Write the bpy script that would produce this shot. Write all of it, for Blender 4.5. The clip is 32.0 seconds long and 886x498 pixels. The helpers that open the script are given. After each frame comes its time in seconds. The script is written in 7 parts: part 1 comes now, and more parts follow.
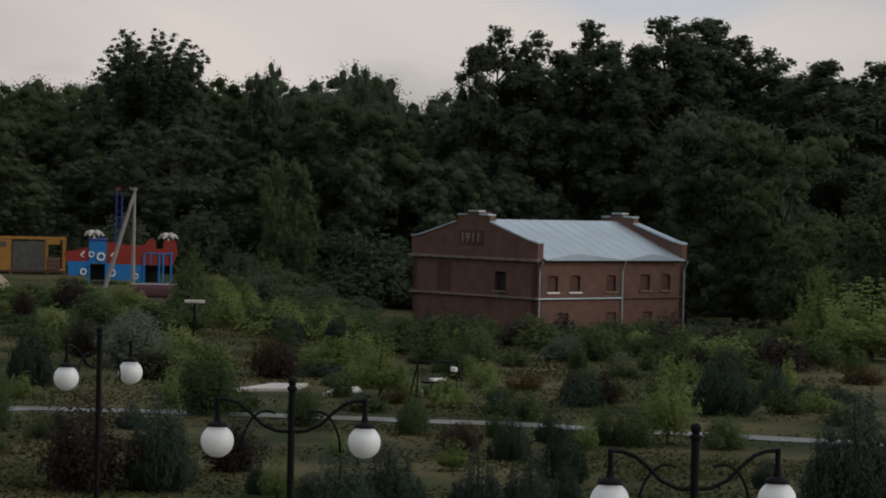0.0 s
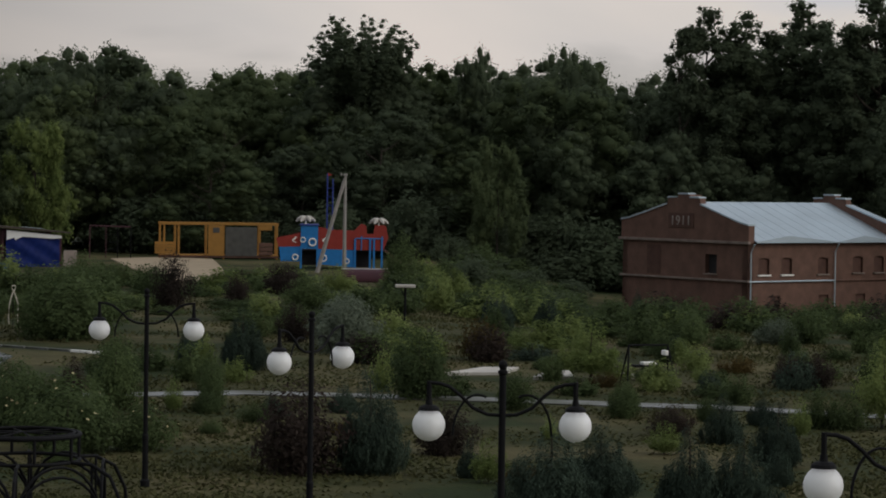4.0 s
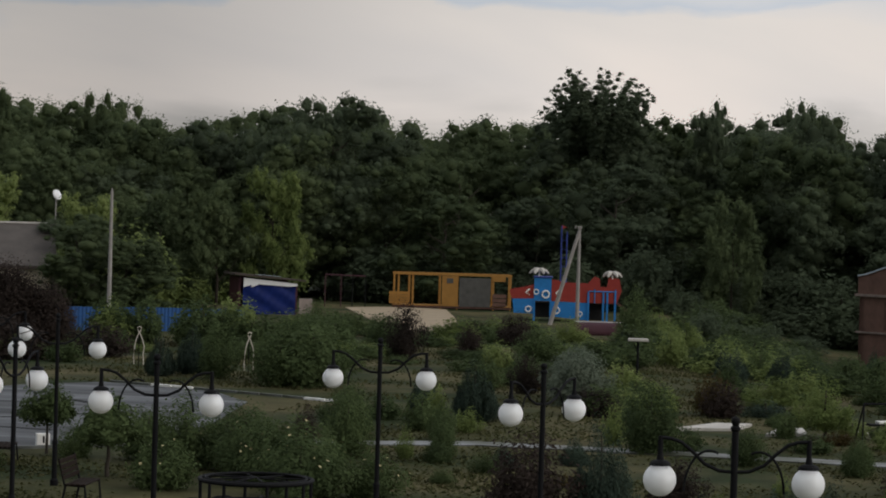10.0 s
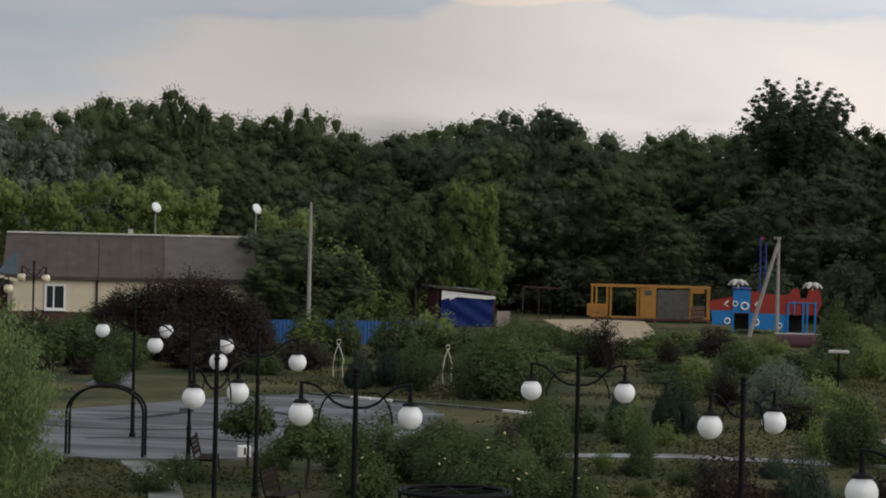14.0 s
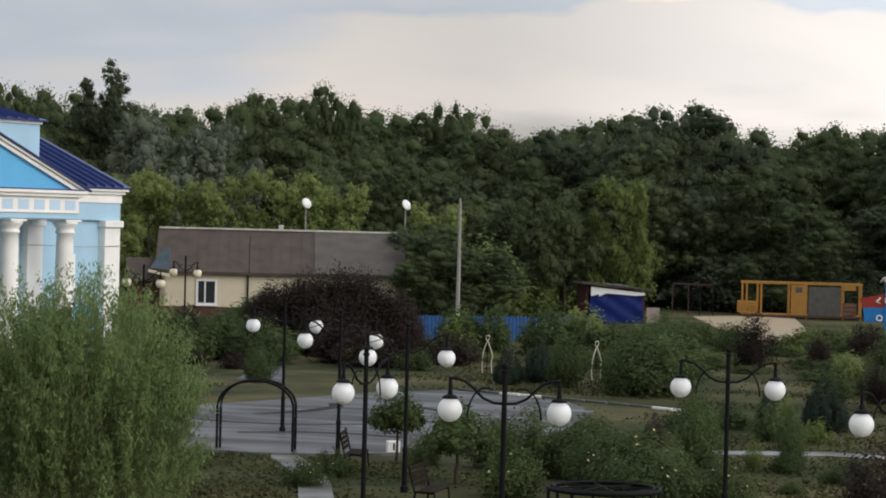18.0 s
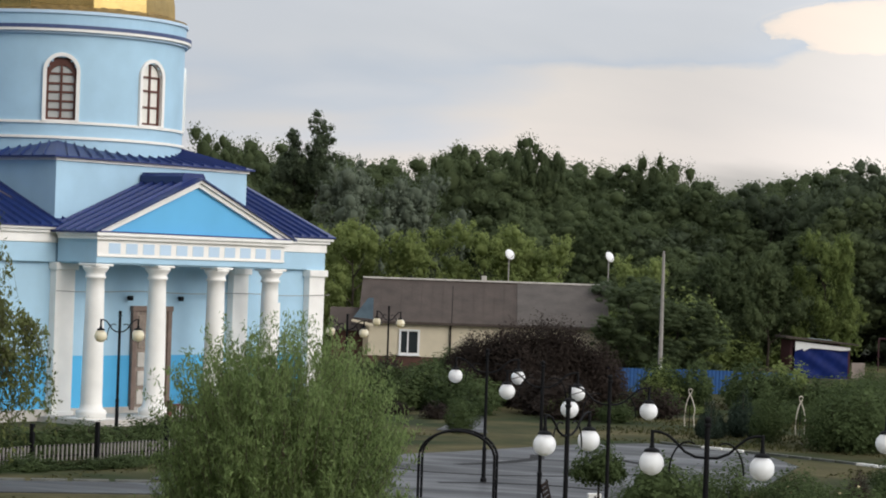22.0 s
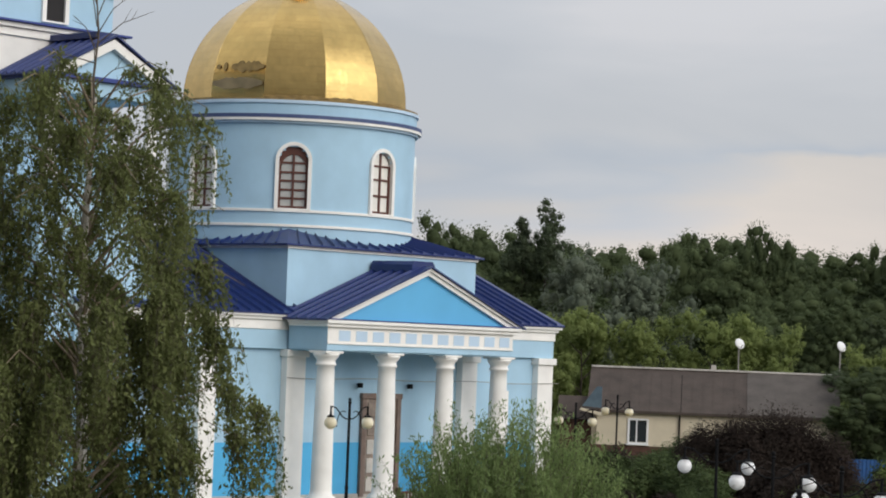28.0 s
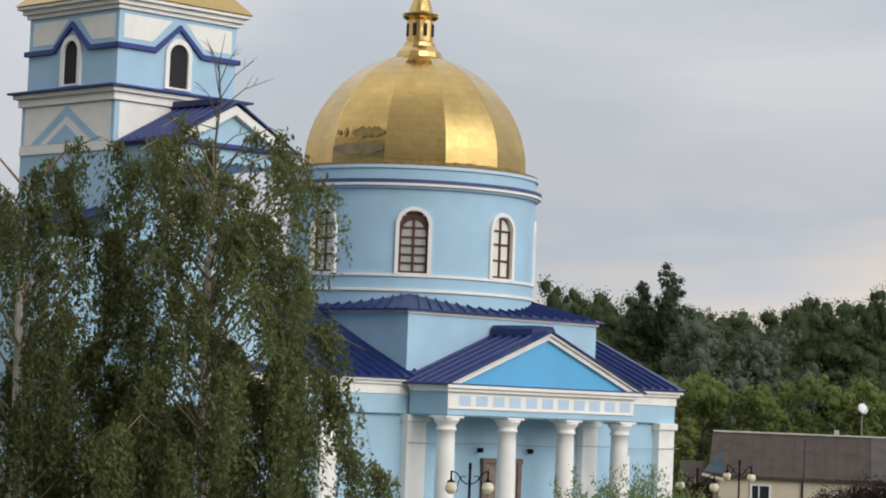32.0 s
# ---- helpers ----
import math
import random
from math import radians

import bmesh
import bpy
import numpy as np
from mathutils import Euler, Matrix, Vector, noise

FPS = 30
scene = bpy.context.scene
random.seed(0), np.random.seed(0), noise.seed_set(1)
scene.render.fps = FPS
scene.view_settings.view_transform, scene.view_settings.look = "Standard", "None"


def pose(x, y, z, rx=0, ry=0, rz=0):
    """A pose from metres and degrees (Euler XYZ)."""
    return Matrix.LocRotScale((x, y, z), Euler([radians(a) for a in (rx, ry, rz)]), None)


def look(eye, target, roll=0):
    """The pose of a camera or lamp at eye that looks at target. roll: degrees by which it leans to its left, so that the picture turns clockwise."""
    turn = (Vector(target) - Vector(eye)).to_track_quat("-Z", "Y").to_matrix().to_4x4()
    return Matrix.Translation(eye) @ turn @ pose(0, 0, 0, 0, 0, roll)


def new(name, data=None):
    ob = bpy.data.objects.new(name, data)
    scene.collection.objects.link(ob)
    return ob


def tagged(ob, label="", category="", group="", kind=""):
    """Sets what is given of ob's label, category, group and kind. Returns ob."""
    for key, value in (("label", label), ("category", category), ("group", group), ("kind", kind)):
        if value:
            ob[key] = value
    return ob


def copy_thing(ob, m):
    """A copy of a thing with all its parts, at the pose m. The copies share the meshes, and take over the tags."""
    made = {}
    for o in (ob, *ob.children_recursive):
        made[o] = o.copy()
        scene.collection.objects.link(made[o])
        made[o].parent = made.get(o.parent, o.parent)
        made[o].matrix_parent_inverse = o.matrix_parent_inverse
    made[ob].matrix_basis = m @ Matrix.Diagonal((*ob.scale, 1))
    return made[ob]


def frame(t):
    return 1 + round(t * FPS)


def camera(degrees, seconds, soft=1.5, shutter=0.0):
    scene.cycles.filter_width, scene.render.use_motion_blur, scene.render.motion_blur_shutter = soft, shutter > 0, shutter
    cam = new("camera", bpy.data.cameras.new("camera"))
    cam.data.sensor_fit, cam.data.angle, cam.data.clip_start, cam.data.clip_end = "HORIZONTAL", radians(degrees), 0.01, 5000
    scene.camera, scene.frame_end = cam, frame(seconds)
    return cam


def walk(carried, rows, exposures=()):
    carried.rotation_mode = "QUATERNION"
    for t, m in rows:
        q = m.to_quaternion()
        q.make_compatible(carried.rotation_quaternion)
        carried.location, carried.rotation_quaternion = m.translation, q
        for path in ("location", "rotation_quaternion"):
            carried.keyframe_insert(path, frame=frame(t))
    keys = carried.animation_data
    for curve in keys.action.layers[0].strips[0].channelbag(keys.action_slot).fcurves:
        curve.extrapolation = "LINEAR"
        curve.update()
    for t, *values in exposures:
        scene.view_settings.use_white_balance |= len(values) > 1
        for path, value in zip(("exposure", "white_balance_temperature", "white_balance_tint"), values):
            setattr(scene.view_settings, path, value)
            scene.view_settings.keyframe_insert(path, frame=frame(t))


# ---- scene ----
# The camera stands at an upper window and pans to its left through a long lens.
cam = camera(19.874, 32.0, soft=1.9)
EYE = (0.0, 0.0, 6.0)
ROWS = [
    (0, 0.047, -1.197, -1.371), (0.5, 0.585, -1.098, -1.422), (1, 1.077, -1.092, -1.465),
    (1.5, 1.542, -1.210, -1.529), (2, 2.320, -1.458, -1.594), (2.5, 3.112, -1.791, -1.517),
    (3, 3.644, -1.869, -1.333), (3.5, 4.252, -1.779, -1.128), (4, 4.786, -1.657, -0.872),
    (4.5, 5.217, -1.581, -0.845), (6.5, 6.445, -1.081, -1.139), (7, 6.799, -1.067, -1.221),
    (7.5, 7.152, -0.988, -1.269), (8, 7.551, -0.766, -1.403), (8.5, 8.212, -0.668, -1.561),
    (9, 8.856, -0.562, -1.605), (9.5, 9.395, -0.588, -1.657), (10, 10.092, -0.587, -1.664),
    (10.5, 10.881, -0.534, -1.501), (11, 11.474, -0.514, -1.403), (11.5, 12.041, -0.441, -1.446),
    (12, 12.622, -0.388, -1.486), (12.5, 13.078, -0.322, -1.505), (13, 13.482, -0.318, -1.453),
    (13.5, 13.946, -0.360, -1.416), (14, 14.565, -0.423, -1.345), (14.5, 15.080, -0.473, -1.276),
    (15, 15.596, -0.470, -1.284), (15.5, 16.271, -0.447, -1.254), (17.5, 17.790, -0.639, -1.374),
    (18, 17.946, -0.593, -1.432), (18.5, 18.097, -0.566, -1.499), (19, 18.716, -0.438, -1.450),
    (19.5, 19.686, -0.226, -1.391), (20, 20.400, -0.198, -1.551), (20.5, 21.021, -0.096, -1.731),
    (21, 21.591, 0.187, -1.842), (21.5, 22.074, 0.395, -1.842), (22, 22.543, 0.438, -1.959),
    (22.5, 22.877, 0.661, -2.115), (23, 23.294, 1.000, -2.149), (23.5, 24.011, 1.273, -2.147),
    (24, 24.782, 1.537, -2.206), (24.5, 25.128, 1.725, -2.256), (25, 25.538, 1.822, -2.317),
    (25.5, 25.914, 1.826, -2.343), (27.5, 27.249, 2.074, -2.219), (28, 27.720, 2.251, -2.233),
    (28.5, 28.141, 2.395, -2.339), (29, 28.448, 2.532, -2.399), (29.5, 28.815, 2.629, -2.539),
    (30, 29.134, 2.720, -2.685), (30.5, 29.394, 2.838, -2.598), (31, 29.692, 2.902, -2.408),
    (31.5, 30.110, 3.211, -2.309), (32, 30.444, 3.608, -2.277),
]
EXPOSURES = [(0, -0.69), (4, -0.69), (8, -0.65), (10, -0.47), (12, -0.33), (14, -0.28), (15.5, -0.18), (17.5, 0.10), (19, 0.10), (21, 0.20), (22, 0.25), (25, 0.08), (28, 0.08), (32, 0.08)]
walk(cam, [(t, pose(*EYE, 90 + pitch, roll, yaw)) for t, yaw, pitch, roll in ROWS], EXPOSURES)

# ---- sky and light ----
SUN_WAY = Vector((0.86, -0.34, 0.48)).normalized()
world = bpy.data.worlds.new("overcast_sky")
scene.world = world
world.use_nodes = True
wn, wl = world.node_tree.nodes, world.node_tree.links
wn.clear()


def wnode(kind, **kw):
    nd = wn.new(kind)
    for k, val in kw.items():
        nd.inputs[k].default_value = val
    return nd


def ramp(nd, stops):
    el = nd.color_ramp.elements
    while len(el) > 1:
        el.remove(el[-1])
    el[0].position, el[0].color = stops[0][0], (*stops[0][1], 1)
    for pos, col in stops[1:]:
        e = el.new(pos)
        e.color = (*col, 1)


w_out, w_bg = wn.new("ShaderNodeOutputWorld"), wn.new("ShaderNodeBackground")
w_co, w_map = wn.new("ShaderNodeTexCoord"), wn.new("ShaderNodeMapping")
w_map.inputs["Scale"].default_value = (2.4, 2.4, 9.0)
w_map.inputs["Rotation"].default_value = (0.02, -0.03, 0.0)
w_noise = wnode("ShaderNodeTexNoise", Scale=1.7, Detail=6.0, Roughness=0.45, Distortion=0.6)
w_sep = wn.new("ShaderNodeSeparateXYZ")
w_grad, w_cloud = wn.new("ShaderNodeValToRGB"), wn.new("ShaderNodeValToRGB")
ramp(w_grad, [(0.0, (0.32, 0.31, 0.29)), (0.03, (0.67, 0.62, 0.585)), (0.074, (0.655, 0.615, 0.58)), (0.09, (0.50, 0.535, 0.585)), (0.105, (0.55, 0.565, 0.59)), (0.16, (0.545, 0.57, 0.61)), (0.40, (0.70, 0.74, 0.80)), (1.0, (0.95, 0.99, 1.06))])
w_grad2 = wn.new("ShaderNodeValToRGB")
ramp(w_grad2, [(0.0, (0.32, 0.32, 0.32)), (0.03, (0.65, 0.615, 0.585)), (0.07, (0.57, 0.575, 0.58)), (0.10, (0.505, 0.535, 0.57)), (0.16, (0.545, 0.57, 0.61)), (0.40, (0.70, 0.74, 0.80)), (1.0, (0.95, 0.99, 1.06))])
w_side, w_mixs = wn.new("ShaderNodeMapRange"), wn.new("ShaderNodeMix")
w_side.interpolation_type = "SMOOTHSTEP"
w_side.inputs["From Min"].default_value, w_side.inputs["From Max"].default_value = -0.85, -0.62
w_mixs.data_type = "RGBA"
ramp(w_cloud, [(0.38, (0.90, 0.92, 0.94)), (0.50, (0.99, 0.99, 0.99)), (0.62, (1.09, 1.06, 1.04))])
w_mul = wn.new("ShaderNodeMix")
w_mul.data_type, w_mul.blend_type = "RGBA", "MULTIPLY"
w_mul.inputs[0].default_value = 1.0
wl.new(w_co.outputs["Generated"], w_map.inputs["Vector"])
wl.new(w_map.outputs["Vector"], w_noise.inputs["Vector"])
wl.new(w_co.outputs["Generated"], w_sep.inputs["Vector"])
w_warp = wn.new("ShaderNodeMath")
w_warp.operation = "MULTIPLY_ADD"
w_warp.inputs[1].default_value = 0.13
w_low = wn.new("ShaderNodeMath")
w_low.operation = "SUBTRACT"
w_low.inputs[1].default_value = 0.065
wl.new(w_noise.outputs["Fac"], w_warp.inputs[0])
# the grey cloud deck hangs lower towards the church
w_sink, w_sum = wn.new("ShaderNodeMapRange"), wn.new("ShaderNodeMath")
w_sink.inputs["From Min"].default_value, w_sink.inputs["From Max"].default_value = -0.27, -0.70
w_sink.inputs["To Min"].default_value, w_sink.inputs["To Max"].default_value = 0.0, 0.085
wl.new(w_sep.outputs["X"], w_sink.inputs["Value"])
wl.new(w_sink.outputs["Result"], w_sum.inputs[0])
wl.new(w_sep.outputs["Z"], w_sum.inputs[1])
wl.new(w_sum.outputs[0], w_warp.inputs[2])
wl.new(w_warp.outputs[0], w_low.inputs[0])


def wmath(op, p, q, clamp=False):
    nd = wn.new("ShaderNodeMath")
    nd.operation, nd.use_clamp = op, clamp
    for i, v in enumerate((p, q)):
        if isinstance(v, (int, float)):
            nd.inputs[i].default_value = v
        else:
            wl.new(v, nd.inputs[i])
    return nd.outputs[0]


# two grey cloud banks with a torn lower edge and a bright warm gap between them
w_torn = wnode("ShaderNodeTexNoise", Scale=26.0, Detail=5.0, Roughness=0.55)
w_tmap = wn.new("ShaderNodeMapping")
w_tmap.inputs["Scale"].default_value = (1.0, 1.0, 2.6)
wl.new(w_co.outputs["Generated"], w_tmap.inputs["Vector"])
wl.new(w_tmap.outputs["Vector"], w_torn.inputs["Vector"])
w_edge = wn.new("ShaderNodeValToRGB")
bank = [(-0.45, 0.078), (-0.348, 0.083), (-0.287, 0.0800), (-0.262, 0.0835), (-0.246, 0.0905), (-0.238, 0.13), (-0.198, 0.13), (-0.190, 0.0915), (-0.172, 0.0865), (-0.12, 0.085), (-0.06, 0.088), (0.02, 0.10)]
ramp(w_edge, [((x + 0.45) / 0.6, ((z - 0.07) / 0.06,) * 3) for x, z in bank])
wl.new(wmath("DIVIDE", wmath("ADD", w_sep.outputs["X"], 0.45), 0.6), w_edge.inputs["Fac"])
torn = wmath("MULTIPLY", wmath("SUBTRACT", w_torn.outputs["Fac"], 0.5), 0.016)
height = wmath("SUBTRACT", wmath("ADD", w_sep.outputs["Z"], torn), wmath("MULTIPLY_ADD", w_edge.outputs["Color"], 0.06))
height.node.inputs[1].links[0].from_node.inputs[2].default_value = 0.07
deck = wmath("ADD", wmath("DIVIDE", height, 0.0085), 0.5, True)
gx = wmath("POWER", wmath("DIVIDE", wmath("ADD", wmath("ADD", w_sep.outputs["X"], 0.222), wmath("MULTIPLY", torn, 3.0)), 0.05), 2.0)
gz = wmath("POWER", wmath("DIVIDE", wmath("SUBTRACT", wmath("ADD", w_sep.outputs["Z"], torn), 0.0985), 0.0105), 2.0)
gap = wmath("MULTIPLY", wmath("SUBTRACT", 1.0, wmath("ADD", gx, gz), True), 3.0, True)
deck = wmath("SUBTRACT", deck, gap, True)
reach = wmath("MULTIPLY", wmath("DIVIDE", wmath("ADD", w_sep.outputs["X"], 0.40), 0.08, True), wmath("DIVIDE", wmath("SUBTRACT", 0.06, w_sep.outputs["X"]), 0.08, True))
shift = wmath("MULTIPLY", wmath("SUBTRACT", wmath("MULTIPLY", deck, 0.032), 0.014), reach)
wl.new(wmath("SUBTRACT", wmath("ADD", w_low.outputs[0], shift), wmath("MULTIPLY", gap, 0.03)), w_grad.inputs["Fac"])
wl.new(w_noise.outputs["Fac"], w_cloud.inputs["Fac"])
wl.new(w_sep.outputs["X"], w_side.inputs["Value"])
wl.new(w_side.outputs["Result"], w_mixs.inputs[0])
wl.new(w_sep.outputs["Z"], w_grad2.inputs["Fac"])
wl.new(w_grad2.outputs["Color"], w_mixs.inputs[6])
wl.new(w_grad.outputs["Color"], w_mixs.inputs[7])
wl.new(w_mixs.outputs[2], w_mul.inputs[6])
wl.new(w_cloud.outputs["Color"], w_mul.inputs[7])
# unseen low sky towards the evening sun, brightened to light the church front
w_east, w_glow = wn.new("ShaderNodeMapRange"), wn.new("ShaderNodeVectorMath")
w_east.interpolation_type = "SMOOTHSTEP"
w_east.inputs["From Min"].default_value, w_east.inputs["From Max"].default_value = 0.55, 0.98
w_east.inputs["To Min"].default_value, w_east.inputs["To Max"].default_value = 1.0, 3.2
w_glow.operation = "SCALE"
wl.new(w_sep.outputs["X"], w_east.inputs["Value"])
wl.new(w_east.outputs["Result"], w_glow.inputs["Scale"])
# the thin bright cloud low over the wood
w_north, w_thin = wn.new("ShaderNodeMapRange"), wn.new("ShaderNodeVectorMath")
w_north.interpolation_type = "SMOOTHSTEP"
w_north.inputs["From Min"].default_value, w_north.inputs["From Max"].default_value = 0.95, 0.995
w_north.inputs["To Min"].default_value, w_north.inputs["To Max"].default_value = 1.0, 1.54
w_thin.operation = "SCALE"
wl.new(w_sep.outputs["Y"], w_north.inputs["Value"])
wl.new(w_north.outputs["Result"], w_thin.inputs["Scale"])
w_warm = wn.new("ShaderNodeMix")
w_warm.data_type, w_warm.blend_type = "RGBA", "MULTIPLY"
w_warm.inputs[7].default_value = (1.20, 1.11, 1.02, 1)
wl.new(gap, w_warm.inputs[0])
wl.new(w_mul.outputs[2], w_warm.inputs[6])
wl.new(w_warm.outputs[2], w_thin.inputs[0])
# unseen sky opposite the wood, dimmed to darken dome centre and left walls
w_south, w_dim, w_near = wn.new("ShaderNodeMapRange"), wn.new("ShaderNodeVectorMath"), wn.new("ShaderNodeVectorMath")
w_near.operation = "DOT_PRODUCT"
w_near.inputs[1].default_value = (0.50, -0.80, 0.33)
w_south.interpolation_type = "SMOOTHSTEP"
w_south.inputs["From Min"].default_value, w_south.inputs["From Max"].default_value = 0.15, 1.0
w_south.inputs["To Min"].default_value, w_south.inputs["To Max"].default_value = 1.0, 0.47
w_dim.operation = "SCALE"
wl.new(w_co.outputs["Generated"], w_near.inputs[0])
wl.new(w_near.outputs["Value"], w_south.inputs["Value"])
wl.new(w_south.outputs["Result"], w_dim.inputs["Scale"])
wl.new(w_thin.outputs["Vector"], w_dim.inputs[0])
wl.new(w_dim.outputs["Vector"], w_glow.inputs[0])
wl.new(w_glow.outputs["Vector"], w_bg.inputs["Color"])
w_bg.inputs["Strength"].default_value = 1.0
wl.new(w_bg.outputs["Background"], w_out.inputs["Surface"])

sun = new("evening_sun", bpy.data.lights.new("evening_sun", "SUN"))
sun.data.energy, sun.data.angle, sun.data.color = 1.5, radians(40), (1.0, 0.94, 0.86)
sun.matrix_world = look(SUN_WAY * 100, (0, 0, 0))


# ---- materials ----
def mat(name, color, rough=0.7, metal=0.0, var=0.25, scale=3.0, bump=0.1, fine=40.0, island=0.0, obj=0.0, spec=0.4, coat=0.0):
    """A surface with two scales of variation (stains and grain), fine relief and, where asked, a shift from piece to piece."""
    m = bpy.data.materials.new(name)
    m.use_nodes = True
    n, l = m.node_tree.nodes, m.node_tree.links
    b = n["Principled BSDF"]
    b.inputs["Roughness"].default_value, b.inputs["Metallic"].default_value = rough, metal
    b.inputs["Specular IOR Level"].default_value, b.inputs["Coat Weight"].default_value = spec, coat
    co = n.new("ShaderNodeTexCoord")
    big, small = n.new("ShaderNodeTexNoise"), n.new("ShaderNodeTexNoise")
    big.inputs["Scale"].default_value, big.inputs["Detail"].default_value = scale, 6.0
    small.inputs["Scale"].default_value, small.inputs["Detail"].default_value = fine, 3.0
    for t in (big, small):
        l.new(co.outputs["Object"], t.inputs["Vector"])
    add = n.new("ShaderNodeMath")
    add.operation = "MULTIPLY_ADD"
    add.inputs[1].default_value = 0.35
    l.new(small.outputs["Fac"], add.inputs[0])
    l.new(big.outputs["Fac"], add.inputs[2])
    last = add.outputs[0]
    if island or obj:
        info = n.new("ShaderNodeNewGeometry") if island else n.new("ShaderNodeObjectInfo")
        more = n.new("ShaderNodeMath")
        more.operation = "MULTIPLY_ADD"
        more.inputs[1].default_value = island or obj
        l.new(info.outputs["Random Per Island" if island else "Random"], more.inputs[0])
        l.new(last, more.inputs[2])
        last = more.outputs[0]
    mr = n.new("ShaderNodeMapRange")
    mr.inputs["From Min"].default_value, mr.inputs["From Max"].default_value = 0.35, 1.0 + (island or obj)
    mr.inputs["To Min"].default_value, mr.inputs["To Max"].default_value = 1.0 - var, 1.0 + var
    l.new(last, mr.inputs["Value"])
    mul = n.new("ShaderNodeVectorMath")
    mul.operation = "SCALE"
    mul.inputs[0].default_value = color
    l.new(mr.outputs["Result"], mul.inputs["Scale"])
    l.new(mul.outputs["Vector"], b.inputs["Base Color"])
    if bump:
        bp = n.new("ShaderNodeBump")
        bp.inputs["Strength"].default_value, bp.inputs["Distance"].default_value = bump, 0.03
        l.new(small.outputs["Fac"], bp.inputs["Height"])
        l.new(bp.outputs["Normal"], b.inputs["Normal"])
    return m


def leaf_mat(name, dark, light, trans=0.35):
    """Leaves: each one its own shade between two greens, a little light shining through."""
    m = bpy.data.materials.new(name)
    m.use_nodes = True
    n, l = m.node_tree.nodes, m.node_tree.links
    b, out = n["Principled BSDF"], n["Material Output"]
    b.inputs["Roughness"].default_value, b.inputs["Specular IOR Level"].default_value = 0.75, 0.06
    geo, inf, rmp = n.new("ShaderNodeNewGeometry"), n.new("ShaderNodeObjectInfo"), n.new("ShaderNodeValToRGB")
    co, noi = n.new("ShaderNodeTexCoord"), n.new("ShaderNodeTexNoise")
    noi.inputs["Scale"].default_value, noi.inputs["Detail"].default_value = 0.7, 4.0
    l.new(co.outputs["Object"], noi.inputs["Vector"])
    a, c = n.new("ShaderNodeMath"), n.new("ShaderNodeMath")
    a.operation = c.operation = "MULTIPLY_ADD"
    a.inputs[1].default_value, c.inputs[1].default_value = 0.22, 0.36
    sc = n.new("ShaderNodeMath")
    sc.operation = "MULTIPLY"
    sc.inputs[1].default_value = 0.75
    l.new(noi.outputs["Fac"], sc.inputs[0])
    l.new(geo.outputs["Random Per Island"], a.inputs[0])
    l.new(sc.outputs[0], a.inputs[2])
    l.new(inf.outputs["Random"], c.inputs[0])
    l.new(a.outputs[0], c.inputs[2])
    ramp(rmp, [(0.28, dark), (0.95, light)])
    l.new(c.outputs[0], rmp.inputs["Fac"])
    l.new(rmp.outputs["Color"], b.inputs["Base Color"])
    tr, mx = n.new("ShaderNodeBsdfTranslucent"), n.new("ShaderNodeMixShader")
    l.new(rmp.outputs["Color"], tr.inputs["Color"])
    mx.inputs["Fac"].default_value = trans
    l.new(b.outputs["BSDF"], mx.inputs[1])
    l.new(tr.outputs["BSDF"], mx.inputs[2])
    l.new(mx.outputs["Shader"], out.inputs["Surface"])
    return m


def lawn_mat(name, green, dry, rough=0.95, size=0.16, bump=0.9):
    """Ground in two tones of patches, green and dry on the lawn, dark wet and pale dry on paving, with a fine grain."""
    m = mat(name, (1, 1, 1), rough, var=0.35, scale=1.1, bump=bump, fine=6.0, spec=0.1 if rough > 0.9 else 0.4)
    n, l = m.node_tree.nodes, m.node_tree.links
    co, noi, rmp, mul = n.new("ShaderNodeTexCoord"), n.new("ShaderNodeTexNoise"), n.new("ShaderNodeValToRGB"), n.new("ShaderNodeVectorMath")
    noi.inputs["Scale"].default_value, noi.inputs["Detail"].default_value = size, 7.0
    ramp(rmp, [(0.40, green), (0.62, dry)])
    mul.operation = "MULTIPLY"
    l.new(co.outputs["Object"], noi.inputs["Vector"])
    l.new(noi.outputs["Fac"], rmp.inputs["Fac"])
    old = n["Principled BSDF"].inputs["Base Color"].links[0].from_socket
    l.new(old, mul.inputs[0])
    l.new(rmp.outputs["Color"], mul.inputs[1])
    l.new(mul.outputs["Vector"], n["Principled BSDF"].inputs["Base Color"])
    return m


def wet_mat(m):
    """Wet and drying streaks: the gloss changes in long drawn-out patches."""
    n, l = m.node_tree.nodes, m.node_tree.links
    co, mp, noi, rmp = n.new("ShaderNodeTexCoord"), n.new("ShaderNodeMapping"), n.new("ShaderNodeTexNoise"), n.new("ShaderNodeMapRange")
    mp.inputs["Scale"].default_value, mp.inputs["Rotation"].default_value = (0.16, 0.75, 1.0), (0.0, 0.0, 0.5)
    noi.inputs["Scale"].default_value, noi.inputs["Detail"].default_value, noi.inputs["Distortion"].default_value = 0.8, 6.0, 0.8
    rmp.inputs["From Min"].default_value, rmp.inputs["From Max"].default_value = 0.38, 0.62
    rmp.inputs["To Min"].default_value, rmp.inputs["To Max"].default_value = 0.38, 0.66
    l.new(co.outputs["Object"], mp.inputs["Vector"])
    l.new(mp.outputs["Vector"], noi.inputs["Vector"])
    l.new(noi.outputs["Fac"], rmp.inputs["Value"])
    l.new(rmp.outputs["Result"], n["Principled BSDF"].inputs["Roughness"])
    return m


